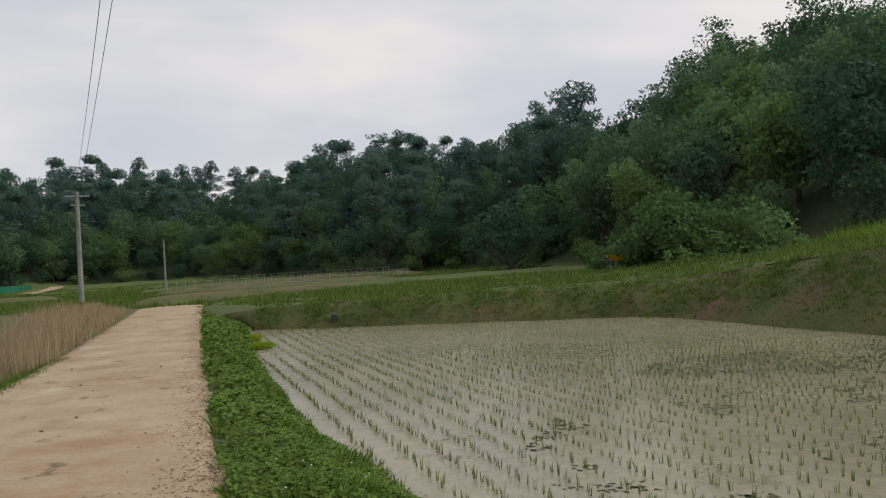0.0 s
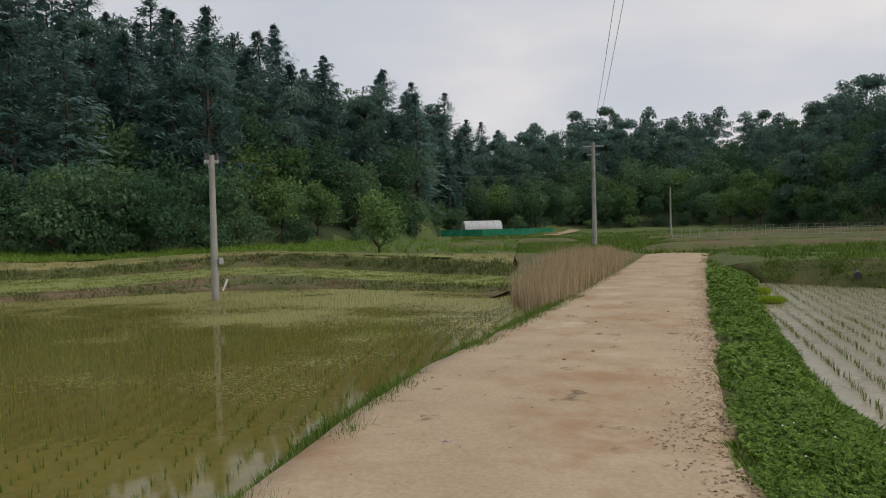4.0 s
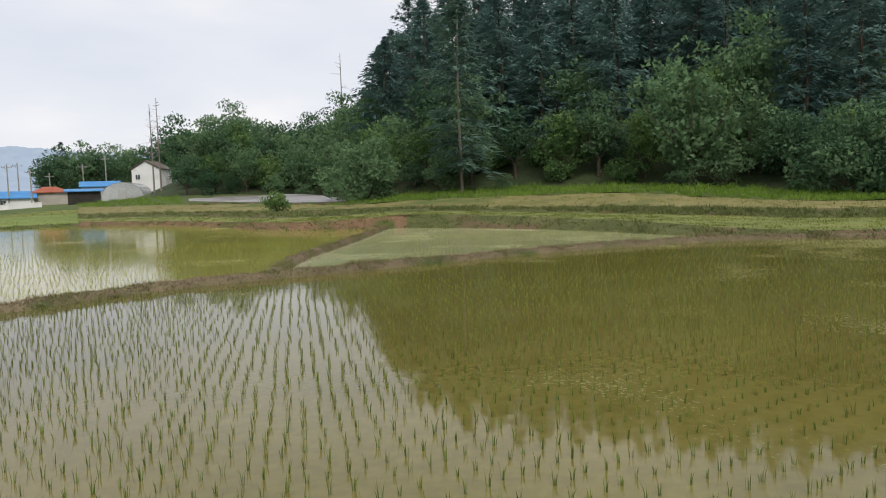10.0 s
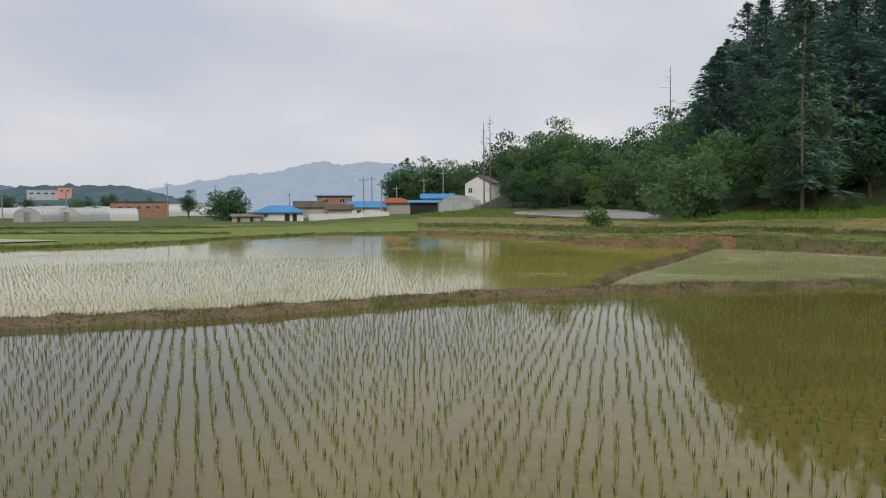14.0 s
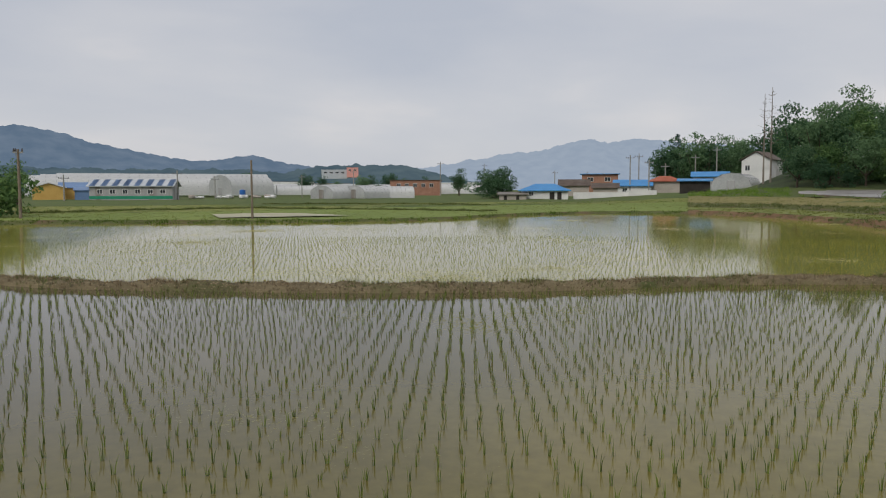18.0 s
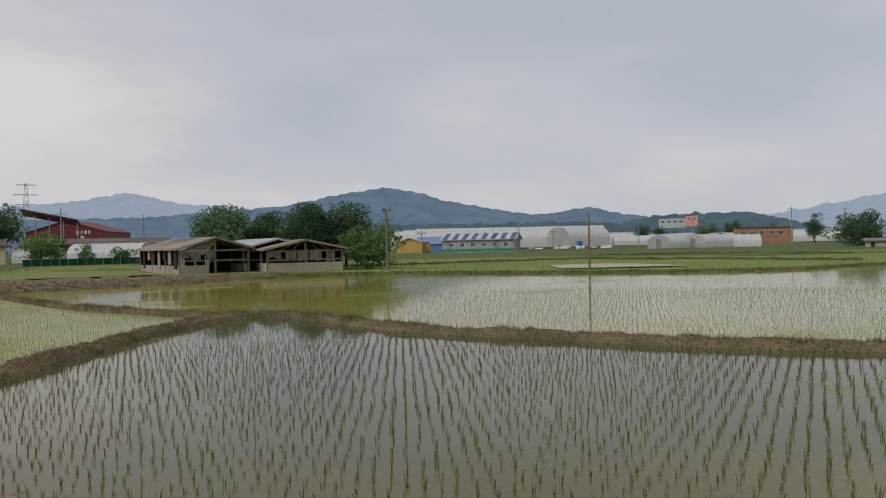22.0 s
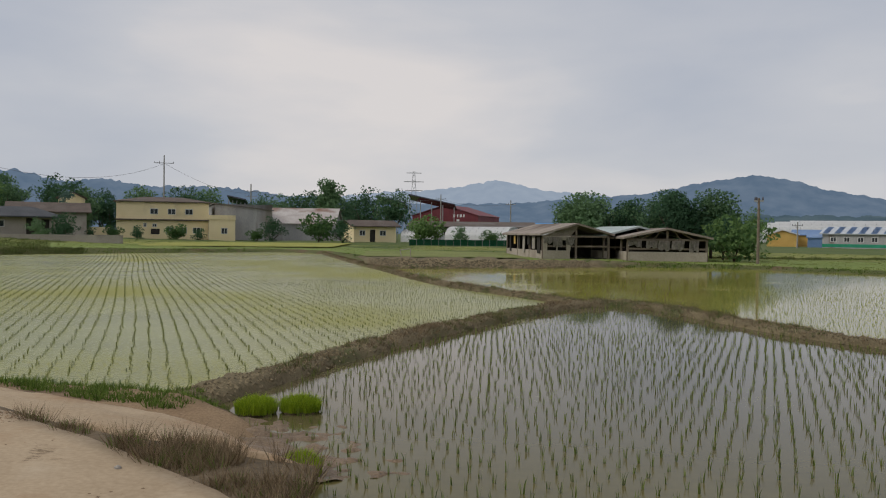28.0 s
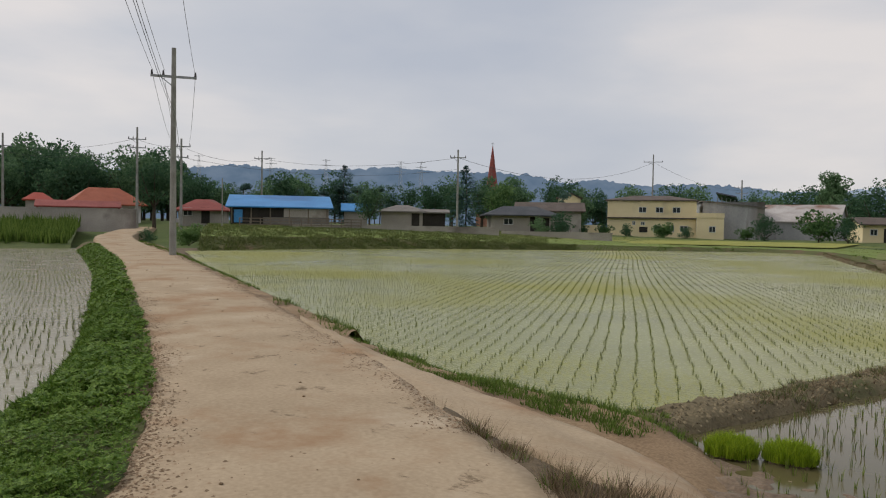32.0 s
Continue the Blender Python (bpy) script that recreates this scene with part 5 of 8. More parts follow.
grng = np.random.default_rng(77)
x, y = scatter([p for p in ROAD_E[2:9]] + WET_E[7:0:-1], 42000, grng)
k = (np.hypot(x, y + 1) < 40) & ~((y < 2.2) & (from_line(ROAD_E, x, y) < 0.3))
tufts("verge_grass", x[k], y[k], ["verge_1"], 0.075, 0.021, 8, 0.07, 1.3, M["clover"], "low clover and grass on the verge", "grass", grng)
x, y = scatter([p for p in ROAD_E[8:17]] + WET_E[13:6:-1], 60000, grng)
k = (np.hypot(x, y + 1) < 40) & (from_line(ROAD_E, x, y) > 0.06 + 0.2 * (ragged(x, y, 0.8, 8.0) > 0))
tufts("verge_grass", x[k], y[k], ["verge_1"], 0.08, 0.021, 7, 0.07, 1.2, M["clover"], "low clover and grass on the verge", "grass", grng)
def clover_mat(count, size, lo, hi):
    """Three-part leaves held flat over the turf, in hummocks with a wandering edge."""
    p = smooth_line(ROAD_E[1:-3], 0.1)
    d = np.hypot(p[:, 0], p[:, 1] + 1)
    p, nrm = p[(d >= lo) & (d < hi)], normals_of(p)[(d >= lo) & (d < hi)]
    i = grng.integers(0, len(p), count)
    edge = grng.uniform(0.0, 2.9, count)
    x, y = p[i, 0] + nrm[i, 0] * edge + grng.normal(0, 0.05, count), p[i, 1] + nrm[i, 1] * edge + grng.normal(0, 0.05, count)
    k = edge > 0.02 + 0.4 * np.clip(ragged(x, y, 1.0, 21.0) + 0.35 * ragged(x, y, 0.3, 22.0), -0.1, 0.7)
    x, y = x[k], y[k]
    z = surface_z(x, y, ["verge_1"])
    k = ~np.isnan(z) & (z > WATER_Z - 0.03)
    x, y, z = x[k], y[k], z[k]
    z = z + grng.uniform(0.015, 0.06, len(x)) + 0.09 * np.clip(ragged(x, y, 0.7, 23.0) + 0.25, 0, 1)
    a, s = grng.uniform(0, 6.28, len(x)), size * grng.uniform(0.6, 1.3, len(x))
    tip, vs = grng.normal(0, 0.35, (2, len(x))), []
    for t in (0.0, 2.1, 4.2):
        for r, off in ((0.0, 0.0), (1.0, -0.62), (1.0, 0.62)):
            dx, dy = np.cos(a + t + off) * s * r, np.sin(a + t + off) * s * r
            vs.append(np.stack([x + dx, y + dy, z + dx * tip[0] + dy * tip[1]], -1))
    v = np.stack(vs, 1).reshape(-1, 3)
    return v, np.arange(len(v)).reshape(-1, 3)


stuff("clover", [clover_mat(95000, 0.021, 0, 8.5), clover_mat(60000, 0.033, 8.5, 18), clover_mat(42000, 0.06, 18, 55)], M["clover"], "thick carpet of green clover on the road verge", "clover")
x, y = scatter([(1.2, 0.2), (-0.6, 4.2), (-2.2, 8.5), (-1.6, 9.0), (0.3, 5.2), (2.3, 1.0), (5.0, -4.0), (7.0, -6.2), (6.2, -6.4), (4.0, -4.4)], 900, grng)
z = surface_z(x, y, ["verge_1"])
k = ~np.isnan(z) & (from_line(ROAD_E, x, y) > 0.35) & (ragged(x, y, 0.9, 31.0) > 0.05)
x, y, z = x[k], y[k], z[k] + grng.uniform(0.07, 0.15, k.sum())
v = np.concatenate([np.stack([np.stack([x + 0.010 * a, y + 0.010 * b, z + 0.009 * c], -1) for a, b, c in tri], 1) for tri in
                    (((1, 0, 0), (0, 1, 0), (0, 0, 1)), ((0, 1, 0), (-1, 0, 0), (0, 0, 1)), ((-1, 0, 0), (0, -1, 0), (0, 0, 1)), ((0, -1, 0), (1, 0, 0), (0, 0, 1)))]).reshape(-1, 3)
stuff("clover_flowers", [(v, np.arange(len(v)).reshape(-1, 3))], material("clover_blossom", (0.62, 0.60, 0.52), (0.76, 0.74, 0.66), 0.8, 20.0, 60.0, 0.0), "small white clover flowers over the leaves", "flowers")


def dirt_chips(name, line, count, side, reach, label):
    """Flat crumbs of earth and thatch, thick at the road's edge and thinning towards its middle."""
    p = smooth_line(line, 0.1)
    nrm = normals_of(p)
    i = grng.integers(0, len(p), count)
    far = grng.uniform(0, 1, count) ** 1.7 * reach
    x, y = p[i, 0] + side * nrm[i, 0] * (far - 0.1) + grng.normal(0, 0.07, count), p[i, 1] + side * nrm[i, 1] * (far - 0.1) + grng.normal(0, 0.07, count)
    patch = 0.5 + 0.75 * ragged(x, y, 1.2, 41.0) + 0.45 * ragged(x, y, 0.35, 42.0)
    k = far / reach < np.clip(patch, 0.1, 1.0)
    x, y = x[k], y[k]
    z = surface_z(x, y, ["road"])
    k = ~np.isnan(z)
    x, y, z = x[k], y[k], z[k] + 0.004
    s, a = grng.uniform(0.005, 0.015, len(x)), grng.uniform(0, 6.28, len(x))
    ring_of = [np.stack([x + np.cos(a + q) * s * grng.uniform(0.5, 1.3, len(x)), y + np.sin(a + q) * s * grng.uniform(0.5, 1.3, len(x)), z + grng.uniform(-0.002, 0.006, len(x))], -1) for q in (0, 1.3, 2.5, 3.8, 5.0)]
    v = np.stack(ring_of, 1).reshape(-1, 3)
    f = (np.arange(len(x))[:, None, None] * 5 + np.array([[0, 1, 2], [0, 2, 3], [0, 3, 4]])).reshape(-1, 3)
    return stuff(name, [(v, f)], M["thatch"], label, "soil")


dirt_chips("edge_dirt", ROAD_E[2:9], 12000, -1, 0.8, "brown earth and dead grass along the road edge")
dirt_chips("edge_dirt", ROAD_E[8:17], 9000, -1, 0.5, "brown earth and dead grass along the road edge")
dirt_chips("edge_dirt", ROAD_W[12:18], 9000, 1, 0.6, "brown earth along the road edge")
x, y = along_line(ROAD_W[3:10], 1900, 0.2, grng, -0.22)
x2, y2 = along_line(ROAD_W[3:10], 1900, 0.2, grng, 0.22)
tufts("edge_grass", np.r_[x, x2], np.r_[y, y2], ["verge_2", "verge_8"], 0.14, 0.009, 6, 0.06, 0.6, M["grass"], "weeds along the concrete road edge", "grass", grng)
x, y = along_line(ROAD_W[13:20], 2000, 0.18, grng, -0.5)
x2, y2 = along_line(ROAD_W[13:20], 2000, 0.18, grng, 0.5)
k = (ragged(np.r_[x, x2], np.r_[y, y2], 1.6, 5.0) > -0.12) | (np.hypot(np.r_[x, x2] - 8.8, np.r_[y, y2] + 12.0) < 1.2)
tufts("edge_grass", np.r_[x, x2][k], np.r_[y, y2][k], ["verge_6", "verge_5"], 0.12, 0.010, 6, 0.07, 0.7, M["grass"], "weeds between road and paddy", "grass", grng)
for nm, line in (("levee_1", LEVEE_A), ("levee_2", LEVEE_FB), ("levee_3", LEVEE_BC), ("bank_6", LEVEE_G)):
    n = int(120 * len(smooth_line(line, 1.0)))
    x, y = along_line(line, n, 0.24, grng)
    tufts("levee_grass", x, y, [nm], 0.085, 0.008, 5, 0.06, 1.2, M["drygrass"], "dry grass on the levee", "grass", grng)
    x, y = along_line(line, n // 2, 0.3, grng)
    k = ragged(x, y, 1.7, 9.0) > -0.05
    x, y = x[k], y[k]
    tufts("levee_grass", x, y, [nm], 0.12, 0.008, 6, 0.05, 0.7, M["bankgrass"], "green grass on the levee", "grass", grng)
x, y = scatter([(4.4, -8.72), (3.57, -8.05), (2.67, -7.43), (1.87, -6.75), (0.88, -5.9), (0.8, -6.9), (1.5, -7.3), (2.6, -7.85), (3.5, -8.1)], 3000, grng)
k = ragged(x, y, 0.5, 14.0) > -0.18
x, y = x[k], y[k]
tufts("dry_weeds", x, y, ["verge_4", "verge_2"], 0.17, 0.005, 8, 0.07, 0.9, M["drygrass"], "dry brown weeds beside the track", "weeds", grng)
tufts("edge_grass", x[::4] + 0.02, y[::4], ["verge_4", "verge_2"], 0.12, 0.006, 6, 0.05, 0.7, M["grass"], "green grass among the dry weeds", "grass", grng)
x, y = scatter([(6.9, -10.6), (5.2, -10.0), (4.1, -9.7), (2.9, -9.4), (2.4, -10.3), (3.3, -10.9), (4.4, -10.8), (5.5, -11.1), (7.2, -11.8)], 2600, grng)
tufts("edge_grass", x, y, ["verge_5", "levee_1"], 0.10, 0.012, 5, 0.05, 0.8, M["grass"], "short grass at the paddy corner", "grass", grng)
x, y = along_line([(-8.3, 13.8), (-9.2, 17), (-11.0, 22), (-13.0, 28), (-15, 34)], 5200, 0.55, grng, 0.15)
z = surface_z(x, y, ["verge_3", "verge_2"])
k = ~np.isnan(z)
stuff("reeds", [blades(x[k], y[k], z[k] - 0.03, (0.8 + 0.5 * ragged(x[k], y[k], 0.9, 2.0)) * (1 - 0.25 * (y[k] > 27)), 0.007, 5, 0.12, 0.25, grng)], M["reed"], "tall dry tan reeds on the roadside bank", "reeds")
# taller grass on banks and terraces
for names, line, count, wide, tall, mt in ((["bank_1"], [(-6.4, 26.6), (-0.9, 25.4), (4.6, 24.3), (7.4, 23.4), (8.8, 20.8), (9.9, 17.6), (10.9, 15.2), (12, 9)], 3000, 0.55, 0.13, "grass"),
                                         (["bank_1", "terrace_1"], [(-6.4, 26.9), (-0.9, 25.8), (4.6, 24.7), (7.6, 23.8), (9.2, 21.0), (10.5, 17.8), (11.5, 15.4), (12.8, 9)], 3600, 0.7, 0.12, "grass")):
    x, y = along_line(line, count, wide, grng)
    tufts("bank_grass", x, y, names, tall, 0.02, 5, 0.1, 0.9, M[mt], "rough grass on the bank", "grass", grng)
x, y = scatter([(-6, 28), (0, 27), (6, 26), (9.5, 23), (12.5, 17), (14, 10), (28, 10), (27, 25), (20, 38), (8, 44), (-6, 44), (-10, 36)], 15000, grng)
tufts("terrace_grass", x, y, ["terrace_1"], 0.2, 0.04, 5, 0.2, 0.7, M["grass"], "tall green grass on the terrace", "grass", grng)

x, y = scatter([(-18, 59), (-13, 42), (-9, 28.5), (-7.2, 23.5), (-6.3, 26), (-6.4, 29), (-9.4, 43), (-12.5, 59)], 5000, grng)
tufts("bank_grass", x, y, ["bank_7"], 0.14, 0.03, 5, 0.12, 0.9, M["grass"], "rough grass at the end of the bank", "grass", grng)
x, y = scatter([(12.2, 16.5), (13.8, 9), (14, 4), (34, 4), (33, 24), (25, 36), (17, 34), (15, 26)], 9000, grng)
tufts("tall_grass", x, y, ["terrace_1"], 0.5, 0.045, 5, 0.25, 0.6, M["lush"], "tall lush grass on the eastern slope", "grass", grng)
for lo_d, hi_d, count in ((43, 62, 9000), (62, 90, 8000), (90, 128, 6000)):
    a, d = np.radians(grng.uniform(-8, 35, count)), grng.uniform(lo_d, hi_d, count)
    x, y = HERE[0] - np.sin(a) * d, HERE[1] + np.cos(a) * d
    tufts("field_grass", x, y, ["ground"], 0.22, 0.07, 4, 0.3, 0.8, M["grass"], "rough grass of the fields at the valley head", "grass", grng)
# dark algae and straw floating on the silty paddy
x, y = scatter([(2.8, 1.8), (1.0, 6.5), (2.2, 10.0), (4.5, 13.5), (9.0, 14), (10.0, 8), (8.8, 2.4)], 26000, grng)
k = ragged(x, y, 2.2, 4.0) + 0.5 * ragged(x, y, 0.5, 5.0) + 0.07 * (x - 4.5) > 0.12
x, y = x[k], y[k]
a, s = grng.uniform(0, 6.28, len(x)), grng.uniform(0.015, 0.055, len(x))
v = np.stack([np.stack([x + np.cos(a + t) * s * q, y + np.sin(a + t) * s * q, np.full(len(x), WATER_Z + 0.004)], -1) for t, q in ((0, 1.2), (2.2, 0.6), (4.0, 0.7))], 1).reshape(-1, 3)
stuff("algae", [(v, np.arange(len(v)).reshape(-1, 3))], M["algae"], "dark algae and straw floating on the paddy", "algae")


def band(k0, k1, count, rows=WEST, lo=28, hi=116):
    r = np.array([(q[0], q[1] if k0 == 0 else q[2 * k0], q[2 * k1] if k1 < 5 else np.interp(q[0], LAND[:, 0], LAND[:, 1]) + 2) for q in rows])
    az = grng.uniform(max(lo, r[0, 0]), min(hi, r[-1, 0]), count)
    t = grng.uniform(0, 1, count)
    d = np.interp(az, r[:, 0], r[:, 1]) * (1 - t) + np.interp(az, r[:, 0], r[:, 2]) * t
    a = np.radians(az)
    return HERE[0] - np.sin(a) * d, HERE[1] + np.cos(a) * d


for k0, k1, names, count, tall, mt in ((0, 1, ["bank_2", "bank_3"], 2000, 0.14, "bankgrass"), (1, 2, ["terrace_2"], 7000, 0.07, "rice_pale"), (2, 3, ["bank_4"], 5000, 0.2, "bankgrass"),
                                      (3, 4, ["terrace_3"], 3000, 0.08, "rice_pale"), (4, 5, ["terrace_4"], 9000, 0.34, "lush")):
    x, y = band(k0, k1, count)
    if k0 == 4:
        a, d = np.degrees(np.arctan2(-(x - HERE[0]), y - HERE[1])), np.hypot(x - HERE[0], y - HERE[1])
        k = ~((a > 95.8) & (a < 107.5) & (d > np.interp(a, (96, 107), (62, 82))))
        x, y = x[k], y[k]
    tufts("terrace_grass", x, y, names, tall, 0.035, 4, 0.2, 0.9, M[mt], "grass on the terraces below the forest", "grass", grng)
for k0, k1, names, count, tall, mt in ((0, 1, ["bank_5"], 4000, 0.14, "grass"), (1, 2, ["terrace_5"], 9000, 0.06, "rice_pale"), (2, 3, ["terrace_6"], 5000, 0.1, "grass")):
    x, y = band(k0, k1, count, SOUTH, 112, 233)
    tufts("field_grass", x, y, names, tall, 0.05, 3, 0.2, 0.6, M[mt], "young green crop on the plain", "grass", grng)
x, y = band(0, 1, 5000, SOUTH, 206, 233)
tufts("bank_grass", x, y, ["bank_5"], 0.16, 0.04, 4, 0.25, 0.7, M["bankgrass"], "rough dark grass below the village", "grass", grng)
x, y = band(1, 2, 3500, SOUTH, 208, 233)
tufts("bank_grass", x, y, ["terrace_5"], 0.15, 0.045, 4, 0.25, 0.7, M["bankgrass"], "rough dark grass below the village", "grass", grng)
x, y = band(2, 3, 4500, SOUTH, 207, 233)
tufts("bank_grass", x, y, ["terrace_6"], 0.14, 0.05, 4, 0.25, 0.7, M["bankgrass"], "rough dark grass below the village", "grass", grng)
x, y = scatter([(53, -31), (57, -27), (62, -21), (95, -24), (88, -36), (80, -47)], 9000, grng)
tufts("crop", x, y, ["terrace_9"], 0.9, 0.12, 4, 0.25, 0.3, M["grass"], "tall green crop in a field", "crop", grng)

loft("terrace_12", [[(*spot0(h, 83.5), 0.05) for h in (189.5, 193, 197, 201, 205.5)], [(*spot0(h, d), 0.2) for h, d in ((188.0, 104), (192, 104), (197, 102), (201, 98), (205.5, 90))]], material("yellow_field", (0.20, 0.21, 0.035), (0.31, 0.31, 0.075), 0.95, 0.3, 6.0, 0.4), 80, 6, 0.03, 2.0, 19.0, "yellow-green young rice field before the cream house", "field")
pale_edges = []
for row in (((147.3, 52.2), (142.5, 53.0), (138.0, 54.5)), ((147.8, 60.0), (145.0, 61.5), (142.0, 61.5))):
    xy = np.array([spot0(*q) for q in row])
    pale_edges.append([(u, w, h + 0.07) for (u, w), h in zip(xy, surface_z(xy[:, 0], xy[:, 1], ["terrace_5", "bank_5"]))])
loft("terrace_13", pale_edges, material("pale_plot", (0.30, 0.285, 0.185), (0.42, 0.40, 0.27), 0.6, 0.6, 5.0, 0.2), 40, 6, 0.02, 1.5, 23.0, "pale freshly flooded plot among the green fields", "field")
for k, (h0, d0, h1, d1) in enumerate(((127.5, 66, 146, 80), (146, 80, 165, 66), (128, 93, 150, 100), (150, 100, 171, 92))):
    x, y = along_line([spot0(h0 + (h1 - h0) * q / 6, d0 + (d1 - d0) * q / 6) for q in range(7)], 1500, 0.35, grng)
    tufts("field_edge", x, y, ["terrace_5", "terrace_6"], 0.2, 0.05, 4, 0.2, 0.7, M["bankgrass"], "dark weedy edge between two fields", "grass", grng)
# seedling mats at the paddy corner
for px, py, ln, wd, yaw in ((2.17, -10.1, 0.46, 0.42, 10), (1.71, -10.22, 0.46, 0.38, 5), (1.22, -7.95, 0.30, 0.34, 40), (-4.35, 19.5, 0.7, 0.55, 20), (-5.2, 22.0, 0.6, 0.5, 60)):
    tray = thing("seedling_mat", px, py, WATER_Z - 0.02, yaw, label="thick mat of bright green rice seedlings in the water", category="seedlings", group="seedling mats")
    bm = boxed(-ln * 0.36, -wd * 0.36, -0.03, ln * 0.36, wd * 0.36, 0.045, bevel=0.02)
    part("soil_block", bm, M["soil"], tray)
    r = np.random.default_rng(int(abs(px) * 100))
    gx, gy = r.uniform(-ln / 2 + 0.02, ln / 2 - 0.02, 700), r.uniform(-wd / 2 + 0.02, wd / 2 - 0.02, 700)
    e = (gx / ln * 2) ** 2 + (gy / wd * 2) ** 2 < 1.0
    gx, gy = gx[e], gy[e]
    v, f = blades(gx, gy, 0.04, 0.165 * (1.15 - 0.95 * ((gx / ln * 2) ** 2 + (gy / wd * 2) ** 2) / 2), 0.007, 4, 0.02, 0.5, r)
    piece("turf", mesh_of("turf", v, f, M["seedling"]), tray)


def clods(name, under, line, count, width, size, label):
    """Lumps of dug earth lying over a bank."""
    x, y = along_line(line, count, width, grng)
    x, y = x + grng.normal(0, 0.05, count), y + grng.normal(0, 0.05, count)
    z = surface_z(x, y, [under])
    k = ~np.isnan(z) & (z > WATER_Z - 0.03)
    x, y, z = x[k], y[k], z[k]
    n = len(x)
    s, a = size * grng.uniform(0.3, 1.4, n) ** 1.4, grng.uniform(0, 6.28, n)
    rim = [np.stack([x + np.cos(a + t) * s * grng.uniform(0.7, 1.4, n), y + np.sin(a + t) * s * grng.uniform(0.7, 1.4, n), z - 0.006], -1) for t in (0, 1.3, 2.5, 3.8, 5.0)]
    v = np.stack(rim + [np.stack([x + grng.normal(0, 0.3, n) * s, y + grng.normal(0, 0.3, n) * s, z + s * grng.uniform(0.35, 0.9, n)], -1)], 1).reshape(-1, 3)
    f = (np.arange(n)[:, None, None] * 6 + np.array([[0, 1, 5], [1, 2, 5], [2, 3, 5], [3, 4, 5], [4, 0, 5]])).reshape(-1, 3)
    return stuff(name, [(v, f)], M["lump"], label, "soil")


clods("levee_clods", "levee_1", LEVEE_A[:32], 22000, 0.2, 0.02, "rough lumps of dug earth on the levee")
clods("levee_clods", "levee_2", LEVEE_FB[:4], 8000, 0.19, 0.028, "rough lumps of dug earth on the levee")
clods("bank_clods", "bank_6", [(5.5, -47.6), (2.4, -47.8), (-0.2, -48.2), (-4.2, -49.2), (-8.4, -51.6)], 6000, 0.7, 0.06, "rough lumps of dug earth on the bare bank")


# soil crumbs washed over the road's edges
def crumbs(name, line, count, shift, width, size, label):
    p = smooth_line(line, 0.1)
    nrm = normals_of(p)
    i = grng.integers(0, len(p), count)
    patch = np.clip(0.55 + 1.1 * ragged(p[i, 0], p[i, 1], 1.3, 3.0), 0.1, 1.6)
    off = shift * np.abs(grng.normal(0, width, count)) * patch - shift * 0.12
    x, y = p[i, 0] + nrm[i, 0] * off + grng.normal(0, 0.06, count), p[i, 1] + nrm[i, 1] * off + grng.normal(0, 0.06, count)
    z = surface_z(x, y, ["road"])
    k = ~np.isnan(z)
    x, y, z = x[k], y[k], z[k]
    n = len(x)
    s = size * grng.uniform(0.4, 1.5, n) ** 1.5
    a = grng.uniform(0, 6.28, n)
    base = [np.stack([x + np.cos(a + t) * s * grng.uniform(0.7, 1.3, n), y + np.sin(a + t) * s * grng.uniform(0.7, 1.3, n), z - 0.004], -1) for t in (0, 1.6, 3.1, 4.7)]
    top = np.stack([x, y, z + s * grng.uniform(0.2, 0.5, n)], -1)
    v = np.stack(base + [top], 1).reshape(-1, 3)
    f = (np.arange(n)[:, None, None] * 5 + np.array([[0, 1, 4], [1, 2, 4], [2, 3, 4], [3, 0, 4]])).reshape(-1, 3)
    return stuff(name, [(v, f)], M["clod"], label, "soil")


crumbs("soil_crumbs", ROAD_E[3:9], 4000, -1, 0.36, 0.016, "brown soil crumbs along the road edge")
crumbs("soil_crumbs", ROAD_E[8:15], 6000, -1, 0.3, 0.016, "brown soil crumbs along the road edge")
crumbs("soil_crumbs", ROAD_W[12:17], 6000, 1, 0.35, 0.014, "brown soil crumbs along the road edge")
# dirt trodden into patches over the road
wa, ea = resample(smooth_line(ROAD_W, 0.5), 900), resample(smooth_line(ROAD_E, 0.5), 900)
i, t = grng.integers(60, 700, 60000), grng.uniform(0.04, 0.96, 60000)
xy = wa[i, :2] * (1 - t)[:, None] + ea[i, :2] * t[:, None] + grng.normal(0, 0.08, (60000, 2))
k = (np.hypot(xy[:, 0], xy[:, 1] + 1) < 24) & (grng.random(60000) < 0.6)
xy = xy[k]
k = ragged(xy[:, 0], xy[:, 1], 1.1, 12.0) + 0.45 * ragged(xy[:, 0], xy[:, 1], 0.3, 13.0) > 0.46
xy = xy[k]
z = surface_z(xy[:, 0], xy[:, 1], ["road"])
k = ~np.isnan(z)
xy, z = xy[k], z[k]
n = len(z)
s, a = 0.013 * grng.uniform(0.4, 1.6, n), grng.uniform(0, 6.28, n)
base = [np.stack([xy[:, 0] + np.cos(a + q) * s, xy[:, 1] + np.sin(a + q) * s, z - 0.002], -1) for q in (0, 1.6, 3.1, 4.7)]
v = np.stack(base + [np.stack([xy[:, 0], xy[:, 1], z + s * 0.35], -1)], 1).reshape(-1, 3)
f = (np.arange(n)[:, None, None] * 5 + np.array([[0, 1, 4], [1, 2, 4], [2, 3, 4], [3, 0, 4]])).reshape(-1, 3)
stuff("road_dirt", [(v, f)], M["clod"], "brown dirt trodden into patches on the road", "soil")

